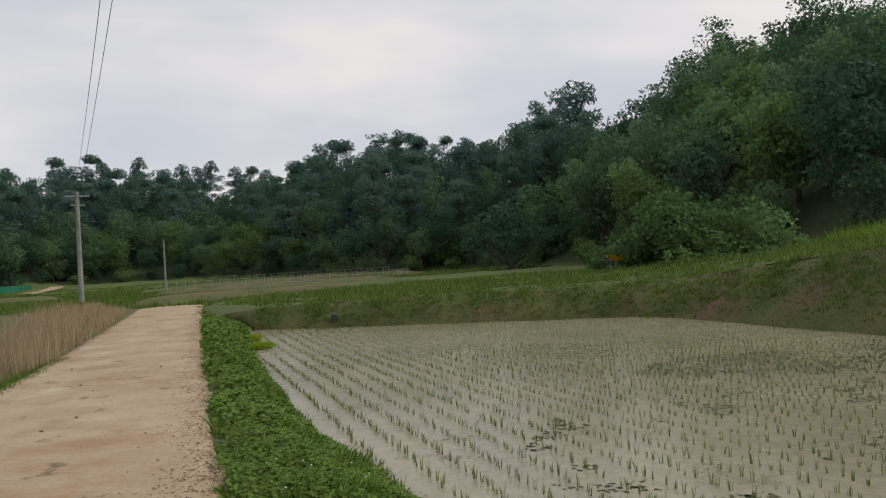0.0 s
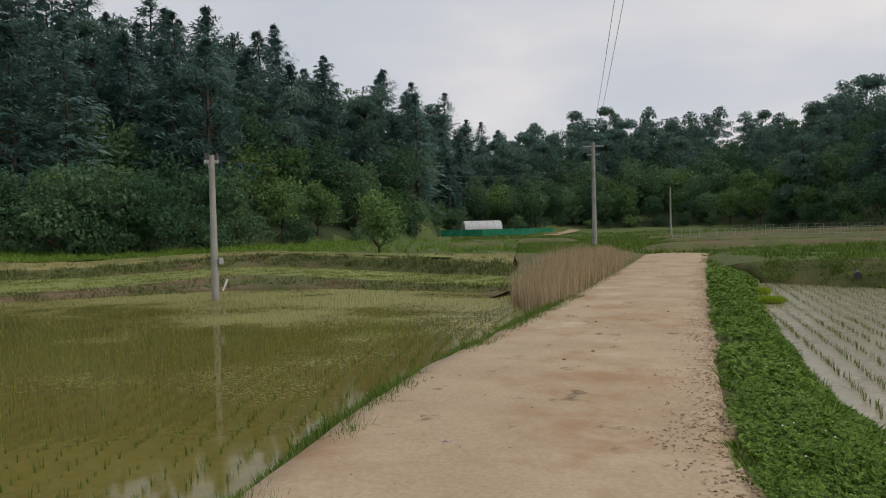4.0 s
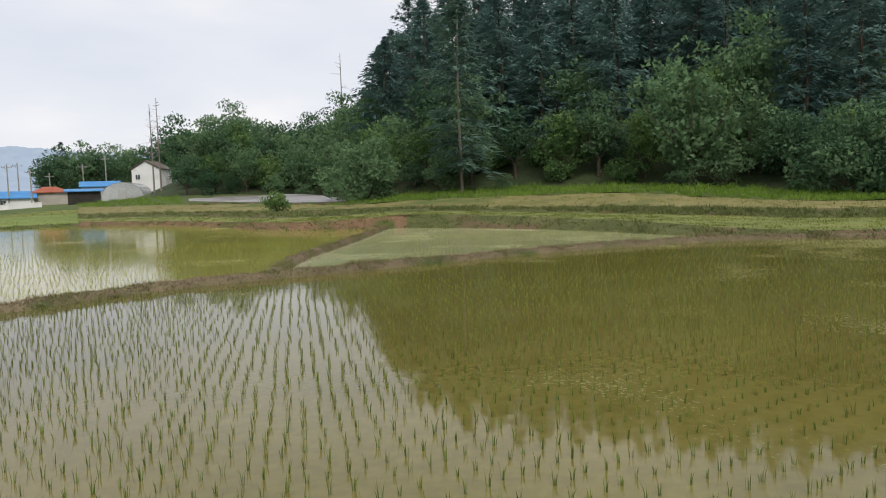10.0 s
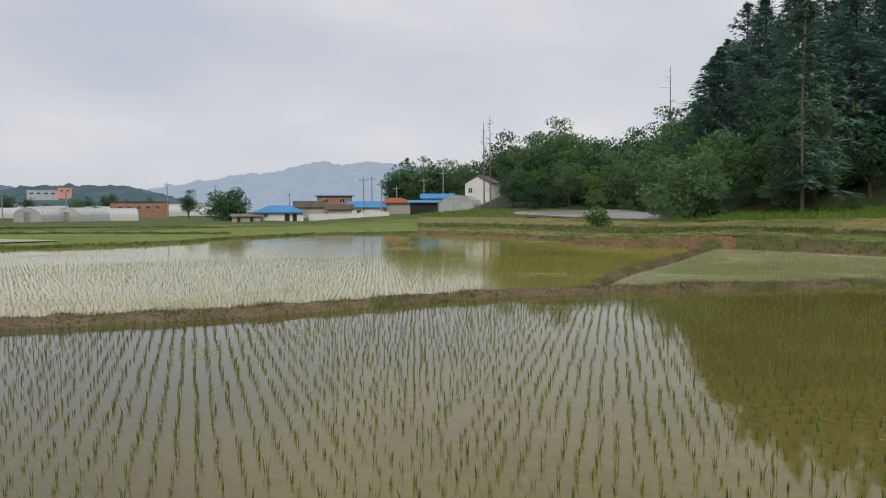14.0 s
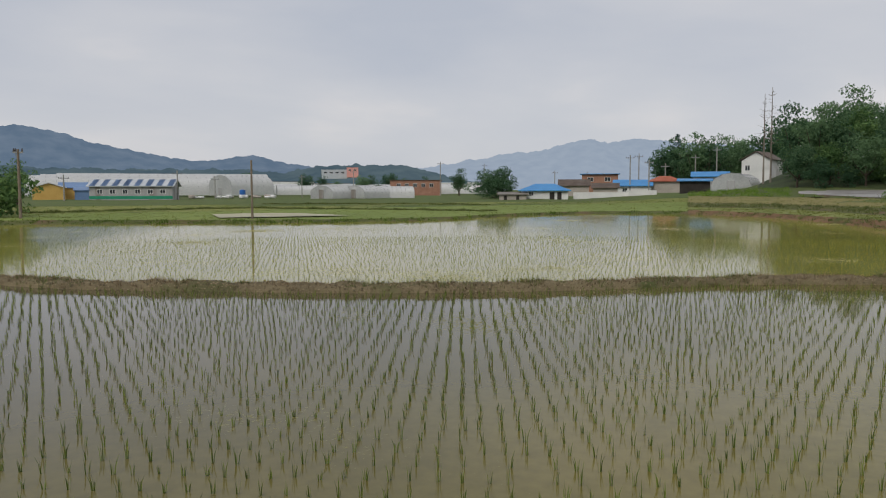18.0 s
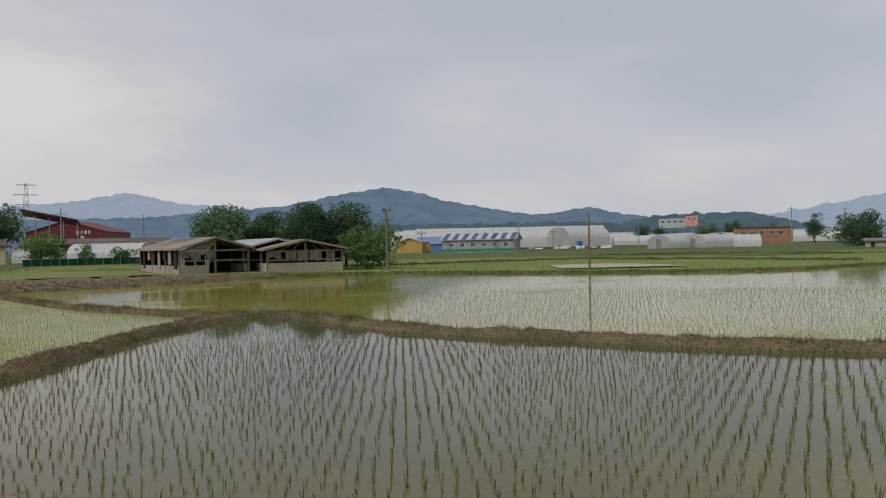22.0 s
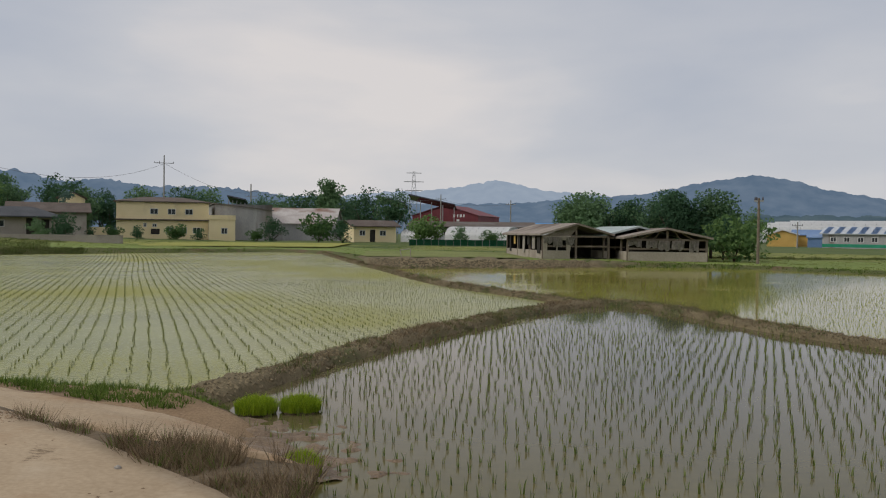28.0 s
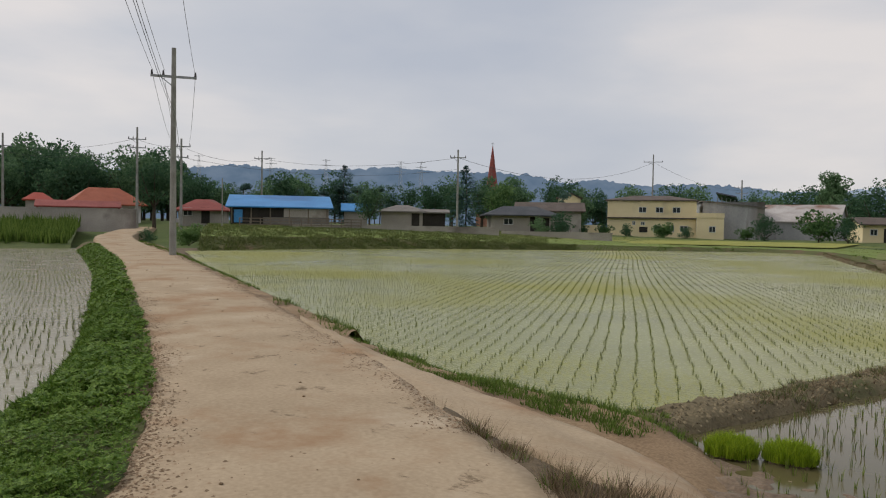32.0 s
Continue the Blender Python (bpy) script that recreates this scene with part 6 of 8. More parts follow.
# ---- village and farm buildings ----
M.update({
    "cream": material("cream_render", (0.74, 0.62, 0.37), (0.86, 0.75, 0.49), 0.9, 0.4, 12.0, 0.1, third=(0.46, 0.38, 0.24)),
    "white": material("white_paint", (0.55, 0.56, 0.56), (0.76, 0.76, 0.75), 0.8, 0.4, 10.0, 0.1, third=(0.45, 0.45, 0.43)),
    "greywall": material("grey_cladding", (0.27, 0.275, 0.28), (0.42, 0.42, 0.42), 0.7, 0.5, 8.0, 0.2, third=(0.22, 0.20, 0.18), stretch=(2, 2, 0.3)),
    "concwall": material("stained_concrete", (0.30, 0.275, 0.245), (0.45, 0.415, 0.37), 0.9, 0.5, 10.0, 0.3, third=(0.17, 0.15, 0.13)),
    "rust": material("rusty_sheet", (0.30, 0.26, 0.24), (0.50, 0.48, 0.46), 0.6, 0.5, 8.0, 0.2, third=(0.17, 0.075, 0.04)),
    "blue": material("blue_metal_roof", (0.04, 0.19, 0.44), (0.07, 0.28, 0.58), 0.5, 0.4, 8.0, 0.1, third=(0.04, 0.15, 0.36)),
    "fadedblue": material("faded_blue_sheet", (0.10, 0.18, 0.34), (0.17, 0.27, 0.45), 0.5, 0.4, 8.0, 0.1, third=(0.2, 0.27, 0.38)),
    "palesheet": material("pale_grey_sheet", (0.36, 0.40, 0.44), (0.50, 0.53, 0.56), 0.5, 0.4, 8.0, 0.1),
    "red": material("red_tile_roof", (0.28, 0.045, 0.03), (0.42, 0.085, 0.055), 0.7, 0.6, 10.0, 0.3, third=(0.22, 0.05, 0.04)),
    "darkred": material("faded_red_roof", (0.20, 0.045, 0.04), (0.31, 0.085, 0.07), 0.75, 0.6, 10.0, 0.3, third=(0.17, 0.08, 0.07)),
    "orange": material("orange_tile_roof", (0.27, 0.075, 0.04), (0.40, 0.125, 0.07), 0.7, 0.6, 10.0, 0.3, third=(0.22, 0.07, 0.045)),
    "blacktile": material("black_tile_roof", (0.035, 0.04, 0.046), (0.085, 0.09, 0.10), 0.7, 0.6, 10.0, 0.3),
    "browntile": material("brown_slate_roof", (0.07, 0.055, 0.046), (0.14, 0.11, 0.092), 0.8, 0.6, 10.0, 0.3, third=(0.13, 0.12, 0.11)),
    "barnroof": material("weathered_barn_roof", (0.20, 0.17, 0.145), (0.34, 0.295, 0.25), 0.85, 0.6, 10.0, 0.4, third=(0.13, 0.10, 0.08)),
    "palewall": material("pale_block_wall", (0.31, 0.275, 0.225), (0.45, 0.40, 0.335), 0.9, 0.6, 12.0, 0.3, third=(0.27, 0.23, 0.19)),
    "greytile": material("grey_cement_roof", (0.13, 0.12, 0.11), (0.24, 0.225, 0.205), 0.85, 0.6, 10.0, 0.3, third=(0.16, 0.14, 0.12)),
    "maroon": material("maroon_cladding", (0.11, 0.022, 0.03), (0.18, 0.04, 0.05), 0.6, 0.5, 9.0, 0.1),
    "brick": material("red_brick", (0.25, 0.125, 0.085), (0.37, 0.21, 0.15), 0.85, 0.8, 14.0, 0.2),
    "glass": material("dark_window_glass", (0.025, 0.03, 0.035), (0.06, 0.07, 0.08), 0.12, 0.5, 3.0, 0.0, spec=0.6),
    "film": material("greenhouse_film", (0.60, 0.62, 0.63), (0.80, 0.81, 0.81), 0.35, 0.15, 4.0, 0.05, translucent=0.35, stretch=(0.3, 1, 1)),
    "net": material("green_net", (0.03, 0.30, 0.18), (0.06, 0.42, 0.26), 0.8, 1.0, 12.0, 0.1, translucent=0.3),
    "darknet": material("dark_green_net", (0.015, 0.09, 0.045), (0.03, 0.15, 0.08), 0.85, 1.0, 12.0, 0.1, translucent=0.2),
    "tarp": material("grey_tarp", (0.24, 0.22, 0.19), (0.40, 0.37, 0.33), 0.8, 0.8, 8.0, 0.3),
    "solar": material("solar_glass", (0.03, 0.035, 0.05), (0.06, 0.065, 0.085), 0.15, 0.5, 3.0, 0.0, spec=0.6),
    "mulch": material("mulch_film", (0.21, 0.20, 0.20), (0.32, 0.305, 0.30), 0.4, 0.5, 6.0, 0.4, third=(0.12, 0.11, 0.09)),
    "wood": material("weathered_wood", (0.13, 0.105, 0.08), (0.26, 0.215, 0.17), 0.9, 1.5, 20.0, 0.4, stretch=(1, 1, 0.2)),
    "yellow": material("yellow_paint", (0.55, 0.33, 0.02), (0.72, 0.45, 0.04), 0.6, 2.0, 20.0, 0.1, third=(0.40, 0.22, 0.03)),
    # near-black: the shade inside open sheds and bays is in this colour
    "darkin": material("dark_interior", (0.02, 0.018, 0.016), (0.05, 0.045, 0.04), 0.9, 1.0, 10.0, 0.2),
    "yellowsheet": material("yellow_sheet_wall", (0.48, 0.30, 0.08), (0.62, 0.42, 0.14), 0.8, 0.6, 8.0, 0.1),
    "pink": material("pink_paint", (0.60, 0.28, 0.25), (0.70, 0.36, 0.32), 0.8, 0.3, 8.0, 0.1),
    "bluetank": material("blue_plastic", (0.02, 0.10, 0.36), (0.04, 0.16, 0.48), 0.4, 0.8, 8.0, 0.0),
})


def roof_mesh(kind, w, d, h, rh, over):
    """A roof slab over a w by d house, with eaves; front is -y."""
    bm = bmesh.new()
    x0, x1, y0, y1 = -w / 2 - over, w / 2 + over, -over, d + over
    t = 0.14

    def slab(pts):
        lo = [bm.verts.new(p) for p in pts]
        hi = [bm.verts.new((p[0], p[1], p[2] + t)) for p in pts]
        bm.faces.new(lo[::-1])
        bm.faces.new(hi)
        for i in range(len(pts)):
            j = (i + 1) % len(pts)
            bm.faces.new((lo[i], lo[j], hi[j], hi[i]))

    ym, xm = (y0 + y1) / 2, 0.0
    if kind == "flat":
        slab([(x0, y0, h), (x1, y0, h), (x1, y1, h), (x0, y1, h)])
    elif kind == "shed":
        slab([(x0, y0, h), (x1, y0, h), (x1, y1, h + rh), (x0, y1, h + rh)])
    elif kind == "shed_x":
        slab([(x0, y0, h), (x1, y0, h + rh), (x1, y1, h + rh), (x0, y1, h)])
    elif kind == "gable_x":
        slab([(x0, y0, h), (x1, y0, h), (x1, ym, h + rh), (x0, ym, h + rh)])
        slab([(x0, ym, h + rh), (x1, ym, h + rh), (x1, y1, h), (x0, y1, h)])
    elif kind == "gable_y":
        slab([(x0, y0, h), (xm, y0, h + rh), (xm, y1, h + rh), (x0, y1, h)])
        slab([(xm, y0, h + rh), (x1, y0, h), (x1, y1, h), (xm, y1, h + rh)])
    else:
        k = min(w, d) * 0.45
        a, b = (x0 + k, ym, h + rh), (x1 - k, ym, h + rh)
        slab([(x0, y0, h), (x1, y0, h), b, a])
        slab([(x1, y1, h), (x0, y1, h), a, b])
        slab([(x1, y0, h), (x1, y1, h), b])
        slab([(x0, y1, h), (x0, y0, h), a])
    return bm


def wall_mesh(kind, w, d, h, rh):
    bm = boxed(-w / 2, 0, -1.0, w / 2, d, h)
    if kind in ("gable_x", "gable_y", "shed", "shed_x"):
        if kind == "gable_x":
            tris = [[(s * w / 2, 0, h), (s * w / 2, d, h), (s * w / 2, d / 2, h + rh * 0.96)] for s in (-1, 1)]
        elif kind == "gable_y":
            tris = [[(-w / 2, y, h), (w / 2, y, h), (0, y, h + rh * 0.96)] for y in (0, d)]
        elif kind == "shed":
            tris = [[(s * w / 2, 0, h), (s * w / 2, d, h), (s * w / 2, d, h + rh * 0.96)] for s in (-1, 1)] + [[(-w / 2, d, h), (w / 2, d, h), (w / 2, d, h + rh * 0.96), (-w / 2, d, h + rh * 0.96)]]
        else:
            tris = [[(-w / 2, y, h), (w / 2, y, h), (w / 2, y, h + rh * 0.96)] for y in (0, d)] + [[(w / 2, 0, h), (w / 2, d, h), (w / 2, d, h + rh * 0.96), (w / 2, 0, h + rh * 0.96)]]
        for t in tris:
            bm.faces.new([bm.verts.new(p) for p in t])
    return bm


def window(parent, x, z, w, h, y=0.0, frame_mat="white", bars=1):
    fr = bmesh.new()
    for a in (((x - w / 2, z), (x + w / 2, z + 0.07)), ((x - w / 2, z + h - 0.07), (x + w / 2, z + h)), ((x - w / 2, z + 0.07), (x - w / 2 + 0.07, z + h - 0.07)), ((x + w / 2 - 0.07, z + 0.07), (x + w / 2, z + h - 0.07))):
        box(fr, a[0][0], y - 0.06, a[0][1], a[1][0], y + 0.02, a[1][1])
    for k in range(bars):
        u = x - w / 2 + w * (k + 1) / (bars + 1)
        box(fr, u - 0.03, y - 0.055, z + 0.07, u + 0.03, y + 0.02, z + h - 0.07)
    ob = part("window", fr, M[frame_mat], parent)
    part("pane", boxed(x - w / 2 + 0.05, y - 0.03, z + 0.05, x + w / 2 - 0.05, y + 0.02, z + h - 0.05), M["glass"], ob)
    return ob


def house(name, az, far, w, d, h, kind, rh, wall, roof, z, label, category="house", turn=0.0, over=0.4, windows=(), doors=()):
    """A building whose front faces the road; windows and doors are (x, height of sill, width, height)."""
    px, py = spot(az, far)
    ob = thing(name, px, py, z, az + turn, label=label, category=category)
    part("wall", wall_mesh(kind, w, d, h, rh), M[wall], ob)
    part("roof", roof_mesh(kind, w, d, h, rh, over), M[roof], ob)
    for q in windows:
        window(ob, *q)
    for x, s, ww, hh in doors:
        part("door", boxed(x - ww / 2, -0.05, s, x + ww / 2, 0.02, s + hh), M["darkin"], ob)
    return ob


yb = house("apartment_house", 201.35, 120, 12.7, 9, 5.5, "hip", 0.8, "cream", "browntile", 0.15, "two-storey cream rendered house with low brown hip roof", over=0.35,
           windows=[(-6.35 + 12.7 * u, 3.75, 1.1, 0.85) for u in (0.40, 0.59, 0.78)] + [(-6.35 + 12.7 * u, 1.0, 1.1, 0.9) for u in (0.57, 0.715, 0.865)] + [(-2.5, 1.9, 0.45, 0.6), (-1.2, 1.9, 0.6, 0.5)],
           doors=[(-1.1, 0.85, 1.2, 0.8)])
part("ledge", boxed(-6.5, -0.45, 2.85, 6.5, 0.0, 3.05, bevel=0.03), M["browntile"], yb)
ax = house("house_annex", 197.4, 118, 3.7, 6, 3.1, "flat", 0, "cream", "cream", 0.15, "low flat-roofed cream annex beside the house", over=0.05, windows=[(0.3, 1.0, 0.9, 0.9)])
part("parapet", boxed(-1.9, -0.1, 3.1, 1.9, 0.05, 3.75), M["cream"], ax)
house("yard_wall", 205.6, 117, 3.2, 0.3, 1.6, "flat", 0, "cream", "cream", 0.2, "low cream wall joining the house", "wall", over=0.02)
house("warehouse", 195.9, 123, 8.6, 14, 5.6, "shed_x", -0.9, "greywall", "greytile", 0.1, "tall grey corrugated warehouse with patched walls", "warehouse", turn=6, over=0.25, doors=[(-2.9, 0.0, 1.8, 3.0)])
house("warehouse", 192.0, 127, 11.2, 14, 2.7, "gable_x", 2.7, "greywall", "rust", 0.1, "grey shed with streaked rusty sheet roof", "warehouse", turn=-8, over=0.3, windows=[(1.5, 1.3, 1.6, 0.8), (3.6, 1.3, 0.9, 0.8)])
house("shed", 186.5, 115, 6.6, 5, 2.2, "gable_x", 0.9, "cream", "browntile", 0.25, "derelict cream hut with sagging dark roof", "shed", turn=20, over=0.6, windows=[(-2.0, 0.9, 0.9, 0.8), (1.2, 0.9, 1.0, 0.8)], doors=[(-0.4, 0, 0.8, 1.8)])
mr = house("factory", 181.4, 190, 17, 18, 5.6, "gable_y", 2.6, "maroon", "maroon", 0.3, "maroon clad factory hall with pale lettering", "factory", turn=-20, over=0.2)
for k, (u, wv) in enumerate(((2.4, 0.5), (3.3, 0.3), (4.1, 0.5), (4.9, 0.3), (3.4, 0.7), (2.6, 0.5), (3.5, 0.6), (4.4, 0.6))):
    part("sign_bar", boxed(u - wv / 2, -0.06, 5.3 if k < 4 else (4.3 if k == 4 else 3.4), u + wv / 2, -0.01, 6.0 if k < 4 else (4.8 if k == 4 else 4.0)), M["white"], mr)
for az, far, w, z, tilt in ((182.3, 185, 11.5, 8.6, -12), (185.3, 180, 7.0, 8.3, -14), (196.3, 170, 4, 7.6, -12)):
    px, py = spot(az, far)
    rk = thing("solar_rack", px, py, 0.3, az - 15, label="dark tilted solar panel rack on steel posts", category="solar panels", group="solar racks")
    bm = boxed(-w / 2, -2.0, 0, w / 2, 2.0, 0.25)
    bmesh.ops.rotate(bm, verts=bm.verts[:], matrix=Matrix.Rotation(radians(-18), 3, "X"))
    bmesh.ops.rotate(bm, verts=bm.verts[:], matrix=Matrix.Rotation(radians(-tilt), 3, "Y"))
    bmesh.ops.translate(bm, verts=bm.verts[:], vec=(0, 0, z))
    part("panel", bm, M["solar"], rk)
    for k in range(5):
        u = -w / 2 + 0.3 + (w - 0.6) * k / 4
        part("post", boxed(u - 0.08, -1.0, 0, u + 0.08, -0.84, z - u * math.tan(radians(-tilt))), M["steel"], rk)
house("shed", 179.4, 135, 22, 8, 2.6, "shed", 1.0, "darkin", "browntile", 0.1, "long low shed with brown sheet roof", "shed", over=0.4)
house("shed", 176.9, 200, 12, 8, 4.2, "flat", 0, "greywall", "greytile", 0.2, "pale grey block building", "shed", over=0.1)
house("shed", 175.0, 160, 8, 6, 2.8, "gable_x", 1.0, "white", "blue", 0.1, "small shed with faded blue roof", "shed")
house("house", 172.9, 150, 5, 5, 2.4, "gable_y", 1.0, "concwall", "greytile", 0.1, "small grey-roofed house among the fields", "house")
# houses of the southern village
house("house", 210.4, 98, 7.8, 6, 1.9, "hip", 1.15, "concwall", "blacktile", 0.95, "old house with curved black tile roof", turn=8, over=0.9, windows=[(-1.8, 0.8, 1.2, 0.8)], doors=[(1.4, 0, 0.9, 1.8), (2.9, 0, 0.8, 1.7)])
house("house", 208.5, 112, 8.9, 7, 2.7, "gable_x", 1.3, "concwall", "browntile", 1.0, "long house with brown slate roof", over=0.6)
house("house", 207.1, 135, 3.8, 5, 5.4, "gable_y", 1.0, "cream", "browntile", 1.0, "tall cream house with small gable", windows=[(0.9, 3.9, 0.7, 0.8)], over=0.35)
house("house", 219.2, 90, 4.9, 5, 1.6, "hip", 0.75, "concwall", "greytile", 1.35, "low farmhouse with grey cement roof", over=0.5, doors=[(1.5, 0, 0.9, 1.5)])
# solid near-black walls put the shade under these open roofs into colour
house("shed", 216.9, 90, 2.6, 3, 1.6, "shed", 0.4, "darkin", "greytile", 1.3, "open lean-to shed with cement roof", "shed", over=0.5)
bl = house("barn", 228.0, 88, 10.6, 6, 1.75, "shed", 1.45, "darkin", "blue", 1.4, "long open barn under a bright blue sloping metal roof", "barn", over=0.5)
part("board_wall", boxed(0.4, -0.12, 0.75, 5.3, -0.02, 1.7), M["concwall"], bl, "patched grey board wall")
part("base_wall", boxed(-1.8, -0.16, 0.0, 5.4, -0.02, 0.72), M["greytile"], bl)
for k in range(6):
    part("post", boxed(-5.2 + 2.05 * k, -0.2, 0, -5.08 + 2.05 * k, -0.1, 1.72), M["wood"], bl)
part("sheet", boxed(-4.9, -0.3, 0.1, -4.0, -0.24, 1.5), M["blue"], bl, "blue tarpaulin sheet")
house("shed", 222.6, 95, 2.8, 3, 1.7, "gable_x", 0.9, "concwall", "blue", 1.3, "little shed with blue tarpaulin roof", "shed")
house("house", 233.4, 100, 5.4, 5, 1.5, "hip", 1.35, "concwall", "darkred", 1.3, "white farmhouse with red tile roof", over=0.6, turn=-8, windows=[(-1.6, 0.9, 1.1, 1.0)], doors=[(0.5, 0, 1.0, 1.9)])
house("house", 239.4, 104, 7.6, 6, 2.0, "hip", 2.1, "white", "orange", 1.3, "house with steep orange tile roof", over=0.7, turn=10)
house("house", 241.2, 96, 8.0, 3.5, 1.5, "gable_x", 0.7, "concwall", "darkred", 1.35, "long outbuilding with faded red roof", over=0.4)
house("house", 243.6, 110, 2.8, 3, 2.4, "hip", 0.9, "concwall", "red", 1.4, "tiny house with red pyramid roof", over=0.4, windows=[(0, 1.3, 0.7, 0.6)])
house("yard_wall", 242.0, 88, 13.4, 0.3, 1.25, "flat", 0, "concwall", "concwall", 1.3, "long grey concrete yard wall", "wall", over=0.03)
house("yard_wall", 220.0, 80, 22, 0.25, 0.45, "flat", 0, "concwall", "concwall", 0.85, "low concrete kerb wall along the village lane", "wall", over=0.02, turn=-4)
house("yard_wall", 208.0, 86, 12, 0.25, 0.5, "flat", 0, "concwall", "concwall", 0.4, "low concrete kerb wall along the village lane", "wall", over=0.02, turn=-6)
for az, n in ((226.5, 13),):
    px, py = spot(az, 80)
    fn = thing("fence", px, py, 1.05, az, label="dark wooden rail fence before the barn", category="fence")
    for k in range(n):
        u = -6 + k
        part("post", boxed(u - 0.05, -0.05, -0.4, u + 0.05, 0.05, 0.95), M["wood"], fn)
    for zz in (0.3, 0.6, 0.9):
        part("rail", boxed(-6.1, -0.08, zz - 0.04, 6.1, -0.05, zz + 0.04), M["wood"], fn)
# church
px, py = spot(212.7, 300)
church = thing("church", px, py, 0.5, 212.7, label="red brick church with a slender pointed steeple", category="church")
part("nave", wall_mesh("gable_y", 12, 24, 7, 5), M["brick"], church)
part("roof", roof_mesh("gable_y", 12, 24, 7, 5, 0.4), M["orange"], church)
part("tower", boxed(-2.2, -2.2, -1, 2.2, 2.2, 15), M["brick"], church)
bm = bmesh.new()
bmesh.ops.create_cone(bm, cap_ends=True, segments=8, radius1=2.3, radius2=0.12, depth=16.5, matrix=Matrix.Translation((0, 0, 23.2)))
part("spire", bm, M["darkred"], church)
part("cross", box(boxed(-0.08, -0.08, 31.3, 0.08, 0.08, 33.0), -0.5, -0.07, 32.2, 0.5, 0.07, 32.4), M["steel"], church)
for sx in (-1.9, 1.9):
    part("pinnacle", tubed((sx, -1.9, 15), (sx, -1.9, 18), 0.45, 0.05, 6), M["brick"], church)


# ---- old barns by the water ----
def barn(az, far, w, d, h, rh, turn, z, label, roofmat, low_wall):
    px, py = spot(az, far)
    ob = thing("barn", px, py, z, az + turn, label=label, category="barn", group="old barns")
    part("roof", roof_mesh("gable_y", w, d, h, rh, 0.35), M[roofmat], ob)
    for sx in (-1, 1):
        for k in range(4):
            y = d * k / 3
            part("post", boxed(sx * w / 2 - 0.07, y - 0.07, -0.5, sx * w / 2 + 0.07, y + 0.07, h), M["wood"], ob)
    part("post", boxed(-0.07, -0.05, -0.5, 0.07, 0.05, h + rh * 0.9), M["wood"], ob)
    for zz, xx in ((h - 0.05, w / 2), (h * 0.55, w / 2)):
        part("beam", boxed(-xx, -0.06, zz - 0.06, xx, 0.04, zz + 0.06), M["wood"], ob)
    part("low_wall", boxed(-w / 2, -0.12, -0.5, w / 2 * low_wall, 0.06, 0.62), M["palewall"], ob, "stained pale block wall")
    part("side_wall", boxed(-w / 2 - 0.06, 0.0, -0.5, -w / 2 + 0.06, d, 0.62), M["palewall"], ob)
    # near-black walls, floor slab and added inner sheet paint the bay's shade
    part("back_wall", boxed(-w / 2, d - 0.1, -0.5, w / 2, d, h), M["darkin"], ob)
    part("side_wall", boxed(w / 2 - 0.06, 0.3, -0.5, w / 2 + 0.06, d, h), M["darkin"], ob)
    part("floor_litter", boxed(-w / 2 + 0.1, 0.1, -0.5, w / 2 - 0.1, d - 0.12, 0.07), M["darkin"], ob, "near-black slab holding the shade on the floor")
    part("lining", boxed(-w / 2 + 0.2, d * 0.45, 0.0, w / 2 - 0.2, d * 0.45 + 0.06, h), M["darkin"], ob, "near-black sheet holding the shade of the bay")
    r = random.Random(int(az * 10))
    x = -w / 2
    while x < w / 2 * low_wall - 0.3:
        ww = r.uniform(0.45, 0.95)
        top, low = h - 0.1, r.uniform(0.62, h * 0.72)
        bm = bmesh.new()
        n = 6
        rows = [[bm.verts.new((x + ww * i / n, -0.13 + 0.05 * math.sin(i * 2.1 + j), low + (top - low) * j / 4 + (0.12 * r.uniform(-1, 1) if j == 0 else 0))) for i in range(n + 1)] for j in range(5)]
        for j in range(4):
            for i in range(n):
                bm.faces.new((rows[j][i], rows[j][i + 1], rows[j + 1][i + 1], rows[j + 1][i]))
        bmesh.ops.solidify(bm, geom=bm.faces[:], thickness=0.015)
        part("torn_sheet", bm, M["tarp"], ob, "torn grey plastic sheet")
        x += ww + r.uniform(0.0, 0.5)
    return ob


M["tealsheet"] = material("pale_teal_sheet", (0.30, 0.36, 0.36), (0.46, 0.52, 0.51), 0.5, 0.4, 8.0, 0.1, third=(0.27, 0.28, 0.26), stretch=(3, 0.4, 1))
OLD = barn(171.9, 57.3, 5.0, 8.5, 1.68, 0.78, 22, -0.12, "old open barn with cement roof and torn sheets", "barnroof", -0.2)
for x0, z0, x1, z1 in ((-2.5, 0.62, -2.2, 1.68), (-0.75, 0.62, -0.45, 1.68), (-2.2, 1.35, -0.75, 1.68), (-1.5, 0.62, -1.42, 1.35)):
    part("front_wall", boxed(x0, -0.1, z0, x1, 0.03, z1), M["palewall"], OLD)
bm = bmesh.new()
bm.faces.new([bm.verts.new(p) for p in ((-2.45, -0.06, 1.69), (-0.4, -0.06, 1.69), (-0.1, -0.06, 2.05), (0.2, -0.06, 2.38), (0.0, -0.06, 2.44))])
bmesh.ops.solidify(bm, geom=bm.faces[:], thickness=0.05)
part("gable_board", bm, M["palewall"], OLD, "broken pale gable boarding")
